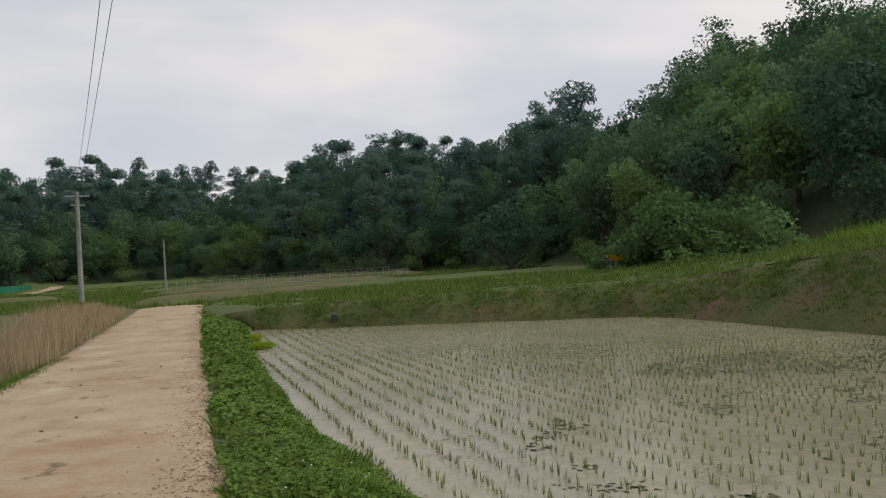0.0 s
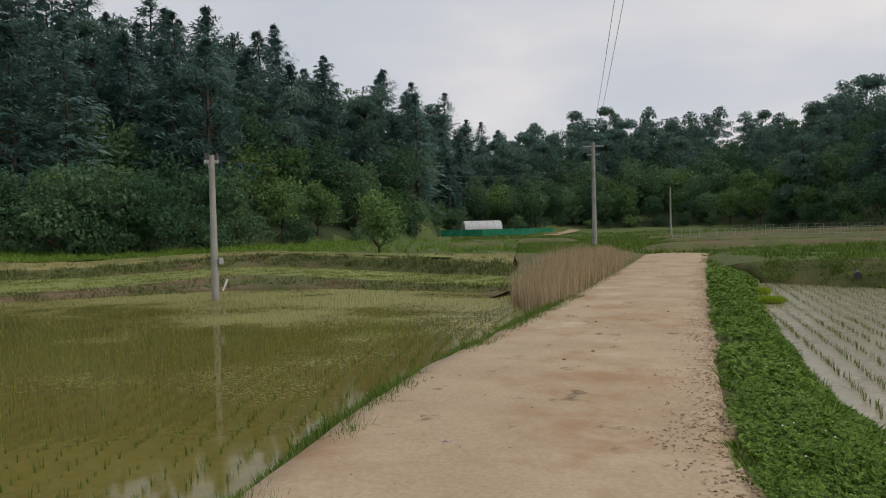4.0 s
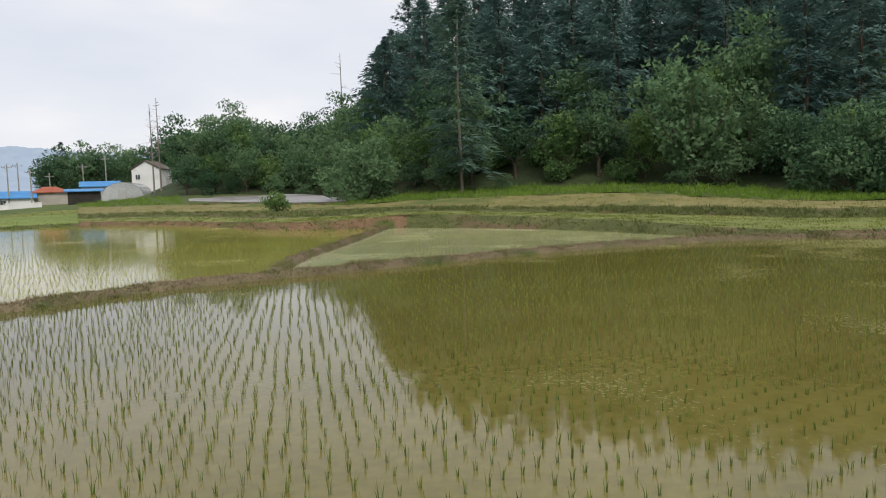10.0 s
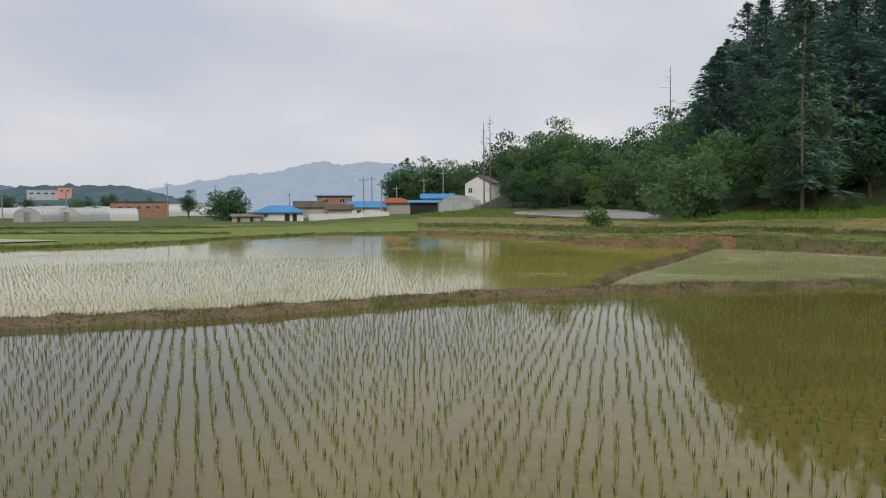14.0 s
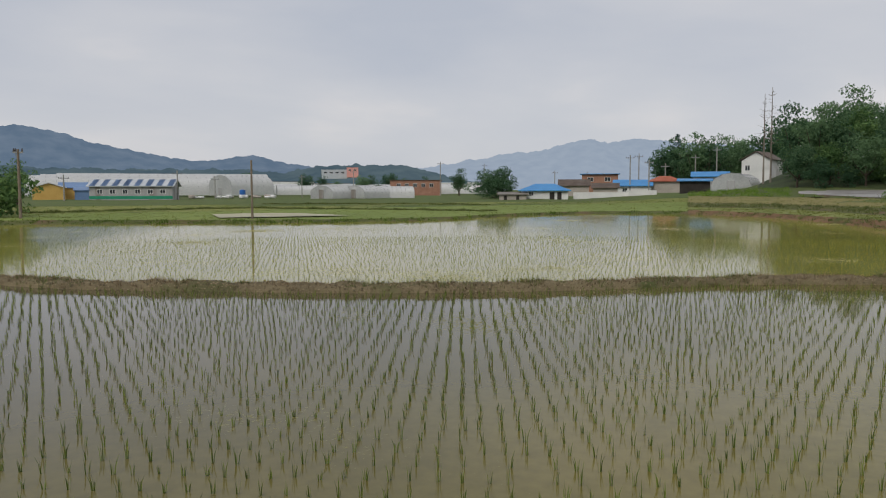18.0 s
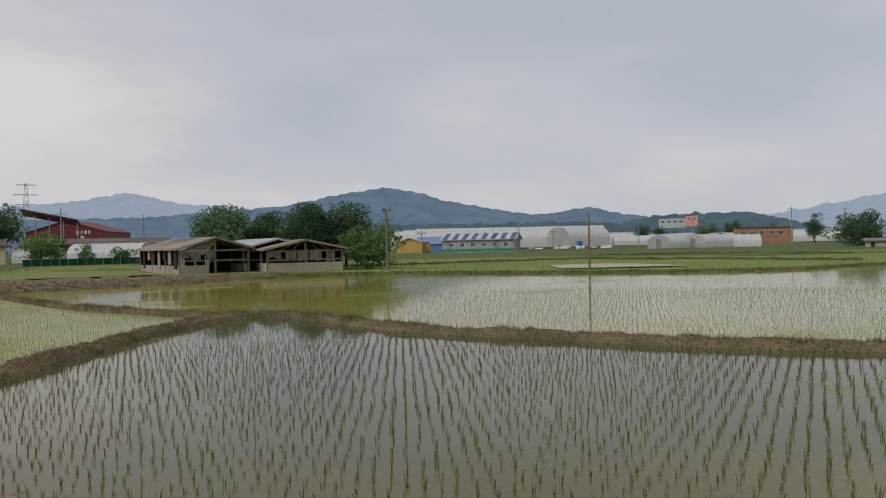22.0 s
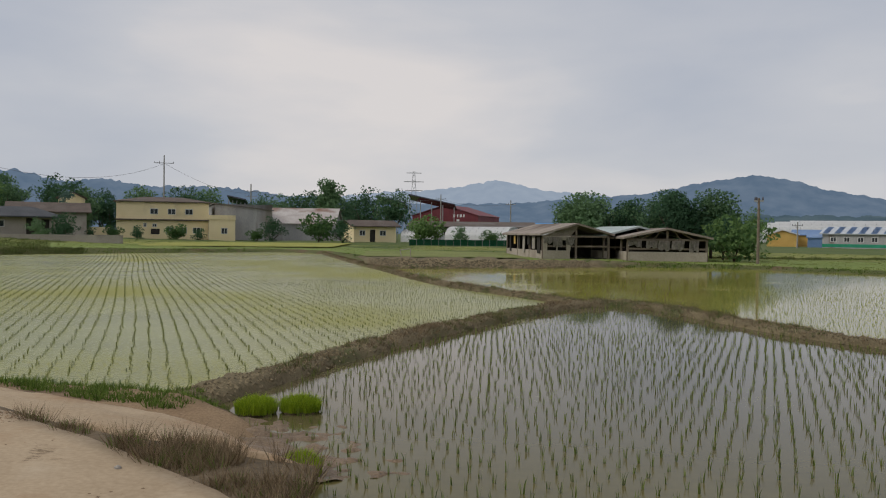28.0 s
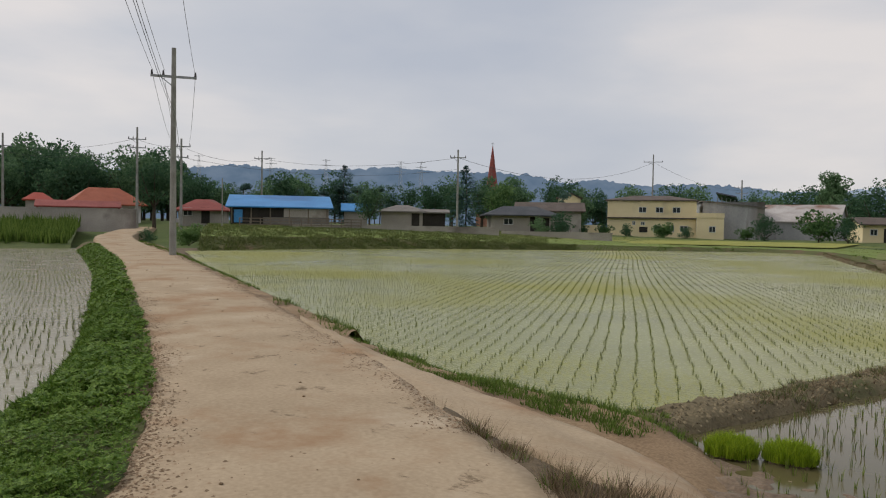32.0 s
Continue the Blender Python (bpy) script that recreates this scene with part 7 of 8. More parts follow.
for k in range(7):
    part("side_sheet", boxed(-2.62, 0.3 + 1.15 * k, 0.4 + 0.3 * (k % 3), -2.57, 0.95 + 1.1 * k, 1.62), M["yellowsheet"] if k == 5 else (M["tarp"] if k % 2 else M["darkin"]), OLD, "torn yellow and grey sheeting")
barn(167.6, 59.5, 5.2, 8.5, 1.6, 0.72, 22, -0.12, "dark open barn bay with pale teal metal roof", "tealsheet", -0.9)
LOW = barn(165.6, 56.5, 5.4, 7, 1.5, 0.65, 14, -0.1, "old barn with low block wall and torn curtain", "barnroof", 1.0)
for k in range(5):
    u = -1.8 + 0.9 * k
    part("truss", tubed((u, 0.0, 1.5), (u * 0.55, 0.0, 1.5 + 0.6 * (1 - abs(u) / 2.7 * 0.5)), 0.04, 0.04, 5), M["wood"], LOW)


# ---- greenhouses ----
def tunnel(az, far, w, length, h, z, turn, label, ends=True, hoops=10, group="greenhouses"):
    """An arched greenhouse whose axis runs along its local x."""
    px, py = spot(az, far)
    ob = thing("greenhouse", px, py, z, az + turn, label=label, category="greenhouse", group=group)
    n, m = 12, hoops
    prof = [(-w / 2, 0.0)] + [(-w / 2 * math.cos(math.pi * k / n), h * 0.42 + h * 0.58 * math.sin(math.pi * k / n)) for k in range(n + 1)] + [(w / 2, 0.0)]
    vs = [(length * (i / m - 0.5), y, zz) for i in range(m + 1) for y, zz in prof]
    k = len(prof)
    fs = [(i * k + j, (i + 1) * k + j, (i + 1) * k + j + 1, i * k + j + 1) for i in range(m) for j in range(k - 1)]
    piece("film_cover", mesh_of("film_cover", vs, fs, M["film"], True), ob)
    for i in range(m + 1):
        x = length * (i / m - 0.5)
        bm = bmesh.new()
        for (y0, z0), (y1, z1) in zip(prof[1:-1:2], prof[3::2]):
            tube(bm, (x, y0 * 1.01, z0 * 1.01), (x, y1 * 1.01, z1 * 1.01), 0.03, 0.03, 4)
        part("hoop", bm, M["steel"], ob)
    if ends:
        for sx in (-1, 1):
            bm = bmesh.new()
            f = bm.faces.new([bm.verts.new((sx * length / 2, y, zz)) for y, zz in prof])
            bmesh.ops.solidify(bm, geom=[f], thickness=0.04)
            part("end_wall", bm, M["film"], ob)
            part("end_door", boxed(sx * length / 2 - 0.06, -0.6, 0, sx * length / 2 + 0.06, 0.6, min(1.9, h * 0.7)), M["greywall"], ob)
    return ob


tunnel(178.6, 122, 5.5, 10.5, 2.6, 0.15, -25, "white arched greenhouse behind the bushes")
tunnel(183.0, 128, 4, 6, 2.2, 0.15, -30, "small white arched greenhouse among bushes")
tunnel(110.9, 126, 5.6, 7, 3.0, 0.95, 78, "translucent arched greenhouse with a wide front")
tunnel(138.9, 158, 5.6, 11, 2.5, -0.05, 50, "white arched greenhouse on the plain", group="twin greenhouses")
tunnel(136.6, 160, 5.6, 11, 2.5, -0.05, 50, "white arched greenhouse on the plain", group="twin greenhouses")
tunnel(135.2, 163, 5.6, 9, 2.4, -0.05, 8, "long white greenhouse on the plain")
for k in range(3):
    tunnel(152.0 - 0.6 * k, 222 + 11 * k, 10, 58, 5.2 + 0.5 * k, 0.3, 5, "very long silvery greenhouse across the plain", hoops=24, group="long greenhouses")
tunnel(145.8, 212, 9, 14, 5.2, 0.3, 40, "tall translucent arched greenhouse end", hoops=8, group="long greenhouses")
for az, far, ln, h in ((139.8, 240, 30, 2.8), (135.6, 262, 42, 3.2), (141, 300, 40, 3.6), (134.0, 320, 46, 3.8), (130.5, 285, 26, 3.0), (144, 330, 30, 4)):
    tunnel(az, far, 8, ln, h, 0.2, 6, "long white greenhouse far across the plain", hoops=14, group="far greenhouses")
tunnel(33.0, 127, 4.6, 6.0, 2.4, 0.5, 10, "small white greenhouse below the forest", hoops=5)

# ---- buildings of the plain ----
pf = house("prefab_building", 153.1, 150, 14.2, 6, 2.2, "gable_x", 1.15, "greywall", "palesheet", 0.1, "long prefab building with blue striped roof", "building", turn=-14, over=0.4,
           windows=[(-5.3 + 2.15 * k, 0.9, 0.95, 0.85) for k in range(6)])
part("base_band", boxed(-7.12, -0.03, 0.0, 7.12, 0.0, 0.55), M["net"], pf, "green painted base band")
for k in range(8):
    u = -7.0 + 1.9 * k
    bm = bmesh.new()
    q = [(u, -0.42, 2.36), (u + 0.95, -0.42, 2.36), (u + 0.95, 3.0, 3.53), (u, 3.0, 3.53)]
    bm.faces.new([bm.verts.new(p) for p in q])
    bmesh.ops.solidify(bm, geom=bm.faces[:], thickness=-0.03)
    part("blue_panel", bm, M["fadedblue"], pf, "blue roof panel")
house("shed", 158.1, 160, 5.4, 5, 2.0, "gable_y", 0.9, "yellowsheet", "white", 0.1, "small shed with yellow wall and pale roof", "shed", over=0.3)
house("shed", 156.6, 166, 5.0, 5, 2.0, "gable_x", 1.0, "yellowsheet", "fadedblue", 0.1, "small shed with blue and white roof", "shed", over=0.3)
house("shed", 155.9, 152, 3.6, 3, 1.5, "shed", 0.5, "fadedblue", "fadedblue", 0.1, "low blue tarpaulin lean-to", "shed", over=0.2)
px, py = spot(145.75, 178)
tank = thing("water_tank", px, py, 0.1, label="blue plastic water tank", category="tank")
part("body", tubed((0, 0, 0), (0, 0, 1.5), 0.65, 0.65, 14), M["bluetank"], tank)
part("lid", tubed((0, 0, 1.5), (0, 0, 1.65), 0.66, 0.3, 14), M["bluetank"], tank)
r = random.Random(8)
for k in range(16):
    px, py = spot(r.uniform(143.5, 149.5), r.uniform(160, 172))
    sk = thing("rubble_sack", px, py, -0.05, r.uniform(0, 90), label="pale sack of rubble in the yard", category="sack", group="rubble sacks")
    bm = boxed(-0.6, -0.5, 0, 0.6, 0.5, r.uniform(0.4, 0.8), bevel=0.2)
    part("body", bm, M["white"] if k % 3 else M["concwall"], sk)
house("house", 124.0, 130, 7.6, 6, 1.5, "hip", 1.1, "white", "blue", -0.15, "white farmhouse with bright blue hip roof", over=0.5, windows=[(-2.2, 0.7, 0.8, 0.7)], doors=[(1.2, 0, 0.8, 1.3), (2.4, 0, 0.7, 1.3)])
house("shed", 126.3, 128, 4.4, 3, 1.0, "shed", 0.35, "concwall", "greytile", -0.25, "row of low grey sheds", "shed", over=0.3, doors=[(-1.2, 0, 0.5, 0.9), (0.8, 0, 0.5, 0.9)])
house("house", 120.1, 190, 8.4, 7, 4.4, "flat", 0, "brick", "blue", 0.8, "two-storey brick house with blue roof rim", over=0.5, windows=[(-2.2, 2.7, 1.4, 1.0), (1.8, 2.7, 1.4, 1.0)])
house("house", 117.8, 158, 6.8, 6, 1.9, "gable_x", 1.2, "white", "blue", 0.3, "white house with bright blue roof", over=0.5, windows=[(-1.5, 0.8, 1.0, 0.8)])
house("house", 121.9, 165, 6.0, 5, 2.0, "gable_x", 1.3, "concwall", "browntile", 0.3, "old house with dark slate roof", over=0.4)
house("house", 119.7, 150, 4.5, 4, 1.6, "gable_x", 0.9, "concwall", "browntile", 0.2, "old shed with brown roof", over=0.4)
house("yard_wall", 120.0, 132, 9, 0.25, 1.1, "flat", 0, "white", "white", -0.1, "white garden wall", "wall", over=0.02)
house("yard_wall", 117.2, 136, 5, 0.25, 1.2, "flat", 0, "white", "white", 0.1, "white garden wall", "wall", over=0.02)
house("house", 115.6, 160, 5.6, 5, 2.0, "hip", 1.0, "concwall", "orange", 1.1, "low house with orange tile roof", over=0.5)
house("shed", 113.6, 136, 4.8, 4, 1.7, "shed", 0.4, "darkin", "blue", 1.2, "dark open shed with pale blue roof", "shed", over=0.5)
house("shed", 112.6, 150, 6.0, 5, 2.6, "gable_x", 0.9, "greywall", "blue", 1.2, "shed with pale blue sheet roof", "shed", over=0.4)
house("house", 109.7, 148, 4.9, 7, 5.2, "gable_y", 1.5, "white", "browntile", 1.4, "tall white house with brown gable", over=0.3, turn=-18, windows=[(-1.4, 3.4, 0.9, 1.0)])
house("house", 133.4, 230, 15, 8, 4.2, "flat", 0, "brick", "browntile", 0.2, "long two-storey orange brick building", "building", over=0.3, windows=[(-5 + 2.4 * k, 2.2, 1.2, 1.1) for k in range(5)])
pk = house("factory", 139.3, 620, 20, 14, 6, "flat", 0, "palesheet", "palesheet", 11.5, "white factory block on a rise", "factory", over=0.2, windows=[(-7 + 4.5 * k, 3, 2.6, 1.4) for k in range(4)])
house("factory", 138.0, 615, 9, 14, 6.5, "flat", 0, "pink", "pink", 12.5, "pink stair tower of a factory", "factory", over=0.2, windows=[(-2, 4, 2.0, 1.2), (2, 4, 2.0, 1.2)])
r = random.Random(21)
for k in range(30):
    az = r.uniform(127, 147)
    house("factory", az, r.uniform(380, 560), r.uniform(10, 26), 10, r.uniform(2.6, 4.5), "flat", 0, r.choice(["white", "greywall", "white"]), r.choice(["white", "greytile", "blue"]), r.uniform(0, 2), "low pale works hall far across the plain", "factory", over=0.1)

# ---- plastic mulch beds, net fence ----
MULCH = [(96.0, 66, 69, 0.1), (98, 67, 84, 0.75), (100, 70, 90, 1.0), (102, 74, 93, 0.85), (104.5, 79, 95, 0.5), (107.0, 86, 91, 0.15)]


def mulch_line(t, lift):
    """A line across the sloping plot, t of the way up it."""
    xy = np.array([spot(q[0], q[1] + (q[2] - q[1]) * t) for q in MULCH])
    z = np.nan_to_num(surface_z(xy[:, 0], xy[:, 1], ["terrace_4", "terrace_3", "ground"]), nan=0.6)
    return [(px, py, max(pz, 0.72 + 0.78 * t * q[3]) + lift) for (px, py), pz, q in zip(xy, z, MULCH)]


loft("terrace_14", [mulch_line(-0.06, -0.5), mulch_line(0, 0.02), mulch_line(0.5, 0.02), mulch_line(1, 0.02), mulch_line(1.08, -0.8)], M["soil"], 60, 8, 0.03, 1.0, 21.0, "sloping tilled plot under plastic mulch", "field")
for k in range(9):
    loft("mulch_bed", [mulch_line(k / 9, 0.06), mulch_line((k + 0.8) / 9, 0.06)], M["mulch"], 40, 3, 0.04, 1.0, 20.0 + k, "grey plastic mulch stretched over a vegetable bed", "field", 0.07)


def net_fence(points, z, h, posts, mat, label):
    p = resample([(*spot(a, d), 0) for a, d in points], posts)
    fn = thing("fence", p[0, 0], p[0, 1], z, label=label, category="fence")
    q = p[:, :2] - p[0, :2]
    zz = land(p[:, 0], p[:, 1]) * 0
    for x, y in q:
        part("post", tubed((x, y, -0.5), (x, y, h), 0.025, 0.02, 5), M["greywall"], fn)
    if mat:
        v = [(x, y, s) for x, y in q for s in (0.02, h * 0.92)]
        f = [(2 * i, 2 * i + 2, 2 * i + 3, 2 * i + 1) for i in range(len(q) - 1)]
        bm = bmesh.new()
        vs = [bm.verts.new(c) for c in v]
        for c in f:
            bm.faces.new([vs[i] for i in c])
        bmesh.ops.solidify(bm, geom=bm.faces[:], thickness=0.02)
        part("net", bm, M[mat], fn)
    else:
        for s in (0.3, h * 0.95):
            bm = bmesh.new()
            for (x0, y0), (x1, y1) in zip(q[:-1], q[1:]):
                tube(bm, (x0, y0, s), (x1, y1, s), 0.012, 0.012, 4)
            part("rail", bm, M["greywall"], fn)
    return fn


net_fence([(36.0, 122), (33, 120), (29.5, 124), (27.8, 134)], 0.5, 1.1, 16, "net", "bright green net fence round a plot")
net_fence([(19.5, 74), (14, 76), (9, 80), (3.5, 88), (2.5, 97)], 0.2, 0.95, 46, None, "row of thin white fence posts round a field")
net_fence([(15.5, 96), (9, 98), (4, 104)], 0.5, 0.9, 26, None, "row of thin white fence posts round a field")
net_fence([(184.0, 98), (180, 100), (176.0, 102)], 0.0, 0.9, 16, "darknet", "dark green net fence before the greenhouses")
lane = []
for rim in (((28.3, 116), (27.6, 124), (26.8, 132), (26.5, 139)), ((27.3, 114), (26.7, 122), (25.9, 131), (25.7, 139))):
    xy = np.array([spot0(a, d) for a, d in rim])
    lane.append([(u, w, h + 0.12) for (u, w), h in zip(xy, surface_z(xy[:, 0], xy[:, 1], ["ground", "terrace_4"]))])
loft("lane", lane, M["road"], 40, 3, 0.03, 1.0, 15.0, "pale lane curving up into the wood", "road")

# ---- poles and lines ----
def pole(az, far, z, h, label, arms=(), r0=0.15, r1=0.095, name="utility_pole", mat="concrete", x=None, y=None, turn=None, boxes=()):
    px, py = spot(az, far)
    ob = thing(name, px, py, z, az if turn is None else turn, label=label, category="pole", group="utility poles")
    part("post", tubed((0, 0, -0.6), (0, 0, h), r0, r1, 12), M[mat], ob)
    for az_, half in arms:
        arm = part("crossarm", boxed(-half, -0.05, az_ - 0.05, half, 0.05, az_ + 0.05), M["steel"], ob)
        for u in ((-half + 0.06), -half * 0.45, half - 0.06):
            part("insulator", tubed((u, 0, az_ + 0.05), (u, 0, az_ + 0.26), 0.06, 0.035, 7), M["porcelain"], arm)
        bm = bmesh.new()
        tube(bm, (-half * 0.55, 0.05, az_ - 0.04), (0, 0.1, az_ - 0.45), 0.02, 0.02, 5)
        part("brace", bm, M["steel"], ob)
    for zz, w in boxes:
        part("meter_box", boxed(0.12, -0.14, zz, 0.12 + w, 0.1, zz + w * 1.4, bevel=0.02), M["greywall"], ob, "grey meter box")
    return ob


def top_of(ob, dx, z):
    return ob.matrix_basis @ Vector((dx, 0, z))


def cable(a, b, sag, r=0.012):
    n = 22
    a, b = Vector(a), Vector(b)
    side = (b - a).cross(Vector((0, 0, 1))).normalized()
    pts = [a.lerp(b, k / n) - Vector((0, 0, sag * 4 * (k / n) * (1 - k / n))) for k in range(n + 1)]
    vs = [p + r * (math.cos(t) * side + math.sin(t) * Vector((0, 0, 1))) for p in pts for t in (math.pi / 2, math.pi * 7 / 6, math.pi * 11 / 6)]
    fs = [(3 * i + j, 3 * i + (j + 1) % 3, 3 * i + 3 + (j + 1) % 3, 3 * i + 3 + j) for i in range(n) for j in range(3)]
    ob = new("power_line", mesh_of("power_line", [tuple(v - a) for v in vs], fs, M["wire"]))
    ob.location = a
    return tagged(ob, label="black cable slung between poles", category="cable", group="power lines")


P_N = pole(24.9, 58, -0.1, 7.8, "grey concrete utility pole beside the road", [(7.5, 0.75), (6.9, 0.45)], 0.19, 0.12)
P_S = pole(235.25, 38, 0.0, 9.45, "tall concrete utility pole with crossarm at the roadside", [(8.15, 1.0)], 0.17, 0.10, boxes=((1.5, 0.14),))
P_L = pole(52.1, 24.6, -0.2, 4.2, "weathered concrete pole at the corner of the paddy", [(4.0, 0.22)], 0.12, 0.085, boxes=((0.9, 0.14),))
part("guard", tubed((0.22, -0.1, 0.1), (0.36, -0.1, 0.45), 0.03, 0.03, 6), M["white"], P_L)
pole(19.6, 105, -0.3, 6.7, "thin grey pole by the field fence", (), 0.14, 0.09)
pole(159.7, 57, -0.2, 4.45, "thin weathered pole standing by the paddy", [(4.25, 0.3)], 0.11, 0.075, mat="wood")
pole(145.0, 51.2, -0.5, 4.0, "thin dark pole standing in the field", (), 0.085, 0.06, mat="wood")
P_3 = pole(237.6, 90, 1.3, 10.2, "concrete pole at the village entrance", [(8.9, 0.9), (8.0, 0.9)], 0.17, 0.1)
P_4 = pole(234.75, 85, 1.2, 8.8, "concrete pole at the village entrance", [(8.0, 0.9), (6.9, 0.7)], 0.16, 0.1)
P_5 = pole(229.3, 120, 1.4, 10.8, "concrete pole behind the blue barn", [(9.6, 1.1)], 0.16, 0.1)
P_6 = pole(215.2, 88, 1.25, 8.8, "tall thin pole beside a conifer", [(7.9, 0.9)], 0.14, 0.09)
P_7 = pole(201.3, 140, 0.4, 13.9, "tall pole behind the cream house", [(12.6, 1.6)], 0.16, 0.1)
P_8 = pole(195.4, 180, 0.4, 11.8, "pole behind the warehouse", [(10.2, 1.6), (9.0, 1.2)], 0.2, 0.14)
P_9 = pole(181.7, 165, 0.3, 9.6, "pole before the maroon factory", [(8.6, 1.0)], 0.17, 0.1)
P_10 = pole(176.6, 150, 0.2, 7.9, "pole beyond the barns", [(7.1, 0.9)], 0.15, 0.1)
P_11 = pole(245.6, 100, 1.4, 9.6, "pole at the edge of the village", [(8.2, 0.9)], 0.16, 0.1)
pole(232.0, 78, 1.1, 4.6, "thin street lamp pole", (), 0.06, 0.05)
for az, far, z, h in ((150.1, 150, 0.0, 5.2), (147.6, 165, 0.0, 4.4), (157.2, 140, 0, 4.2), (118.0, 158, 0.3, 8.0), (117.4, 162, 0.3, 8.4), (116.7, 150, 0.6, 6.5), (115.6, 165, 0.8, 6.0), (123.3, 220, 0.3, 6.5), (131.6, 210, 0.1, 9.0), (128.4, 260, 0.1, 10.0),
                      (113.6, 170, 1.2, 7.5), (112.2, 160, 1.2, 8.5), (121.0, 215, 0.3, 6.0), (137.9, 190, 0, 6.5), (141.6, 200, 0, 5.5)):
    pole(az, far, z, h, "far utility pole of the plain", [(h - 0.6, 0.8)], 0.15, 0.1)
P_Q = pole(272, 2.5, 0.0, 8.6, "concrete utility pole on the road verge", [(8.2, 0.8)], 0.17, 0.11, turn=35)
for dx in (-0.12, 0.12):
    cable(top_of(P_N, dx, 7.75), top_of(P_Q, dx, 8.3), 0.5, 0.009)
for dx in (-0.7, -0.3, 0.7):
    cable(top_of(P_Q, -dx, 8.45), top_of(P_S, dx * 1.3, 8.4), 0.35, 0.009)
for z0, z1 in ((7.4, 6.4), (7.2, 6.2)):
    cable(top_of(P_Q, 0.1, z0), top_of(P_S, 0.1, z1), 0.4, 0.009)
for k, dx in enumerate((-0.95, -0.45, 0.95)):
    cable(top_of(P_S, dx, 8.4), top_of(P_4, dx * 0.8, 8.2), 0.6, 0.011)
cable(top_of(P_S, 0.1, 6.3), top_of(P_4, 0.1, 6.9), 0.5, 0.012)
cable(top_of(P_L, 0.15, 4.05), top_of(P_N, 0.1, 6.2), 0.7, 0.009)
for a, za, b, zb, s, rr in ((P_11, 8.2, P_3, 9.0, 0.7, 0.018), (P_11, 7.6, P_3, 8.1, 0.9, 0.018), (P_3, 8.9, P_4, 8.0, 0.3, 0.018), (P_4, 8.0, P_5, 9.6, 0.9, 0.018), (P_4, 6.9, P_6, 6.6, 1.2, 0.018), (P_5, 9.6, P_6, 7.9, 1.0, 0.02),
                            (P_6, 7.9, P_7, 12.5, 2.6, 0.022), (P_7, 12.6, P_8, 9.6, 1.2, 0.022), (P_8, 10.2, P_9, 8.6, 1.6, 0.025), (P_9, 8.6, P_10, 7.2, 0.8, 0.022)):
    cable(top_of(a, 0, za), top_of(b, 0, zb), s, rr)


def pylon(az, far, z, h):
    px, py = spot(az, far)
    ob = thing("pylon", px, py, z, az, label="far lattice transmission tower", category="pylon", group="pylons")
    bm = bmesh.new()
    b = h * 0.075
    for sx in (-1, 1):
        for sy in (-1, 1):
            tube(bm, (sx * b, sy * b, 0), (sx * b * 0.2, sy * b * 0.2, h), h * 0.006, h * 0.004, 4)
    for k in range(8):
        u, v = k / 8, (k + 1) / 8
        p, q = b * (1 - 0.8 * u), b * (1 - 0.8 * v)
        tube(bm, (-p, -p, h * u), (q, -q, h * v), h * 0.003, h * 0.003, 3)
        tube(bm, (p, -p, h * u), (-q, -q, h * v), h * 0.003, h * 0.003, 3)
    part("lattice", bm, M["steel"], ob)
    for zz, hw in ((0.97, 0.13), (0.82, 0.17), (0.67, 0.15)):
        part("crossarm", boxed(-h * hw, -0.2, h * zz - h * 0.006, h * hw, 0.2, h * zz + h * 0.006), M["steel"], ob)
    return ob


pylon(183.7, 700, 5, 52)
for az in (236.5, 233.6, 228.7, 224.8, 219.4, 217.9):
    pylon(az, 1500, 60, 62)

# ---- single trees ----
def at(proto, az, far, h, base=None, turn=0.0, label="", group="", wide=1.0):
    """One tree of the given height at a heading and distance."""
    px, py = spot(az, far)
    z = float(land(px, py)) if base is None else base
    s = h / max(c[2] for c in proto.children[1].bound_box)
    ob = copy_thing(proto, pose(px, py, z - 0.1, 0, 0, turn))
    ob.scale = (s * wide, s * wide, s)
    if "group" in ob:
        del ob["group"]
    return tagged(ob, label=label, group=group)


LUSH = make_tree("bush", 3.2, 4.4, 96, 6000, "leaf_light", 0.135, "lush shrub at the edge of the eastern slope")
LUSH.matrix_basis = pose(*spot0(-15.8, 43), float(land(*spot0(-15.8, 43))) - 0.1)
SHRUB = make_tree("bush", 3.4, 4.4, 95, 7000, "leaf", 0.125, "dense leafy shrub at the foot of the wooded slope")
SHRUB.matrix_basis = pose(*spot0(59.0, 53.5), float(land(*spot0(59.0, 53.5))) - 0.1)
YARD = make_tree("broadleaf_tree", 5.5, 5.4, 91, 5200, "leaf", 0.21, "leafy green tree behind the old barns")
YARD.matrix_basis = pose(*spot(164.6, 66), -0.15) @ Matrix.Scale(1.06, 4)
for az, far, h, turn, wide in ((162.7, 66.5, 3.7, 80, 1.0), (166.3, 69, 3.6, 150, 1.1), (168.4, 70, 3.4, 210, 1.1), (170.6, 70, 3.8, 300, 1.2), (172.0, 72, 3.2, 20, 1.1), (161.9, 63, 2.2, 240, 1.0)):
    at(YARD, az, far, h, -0.15, turn, "leafy green tree behind the old barns", "", wide)
at(BUSHES[1], 161.2, 60, 1.9, -0.2, 0, "leafy bush at the water's edge beside the pole")
at(BROADS[0], 159.9, 95, 3.6, -0.1, 40, "small tree at the edge of the field")
at(SHRUB, 127.5, 146, 3.7, -0.6, 20, "rounded dark tree beside the blue-roofed house", wide=1.25)
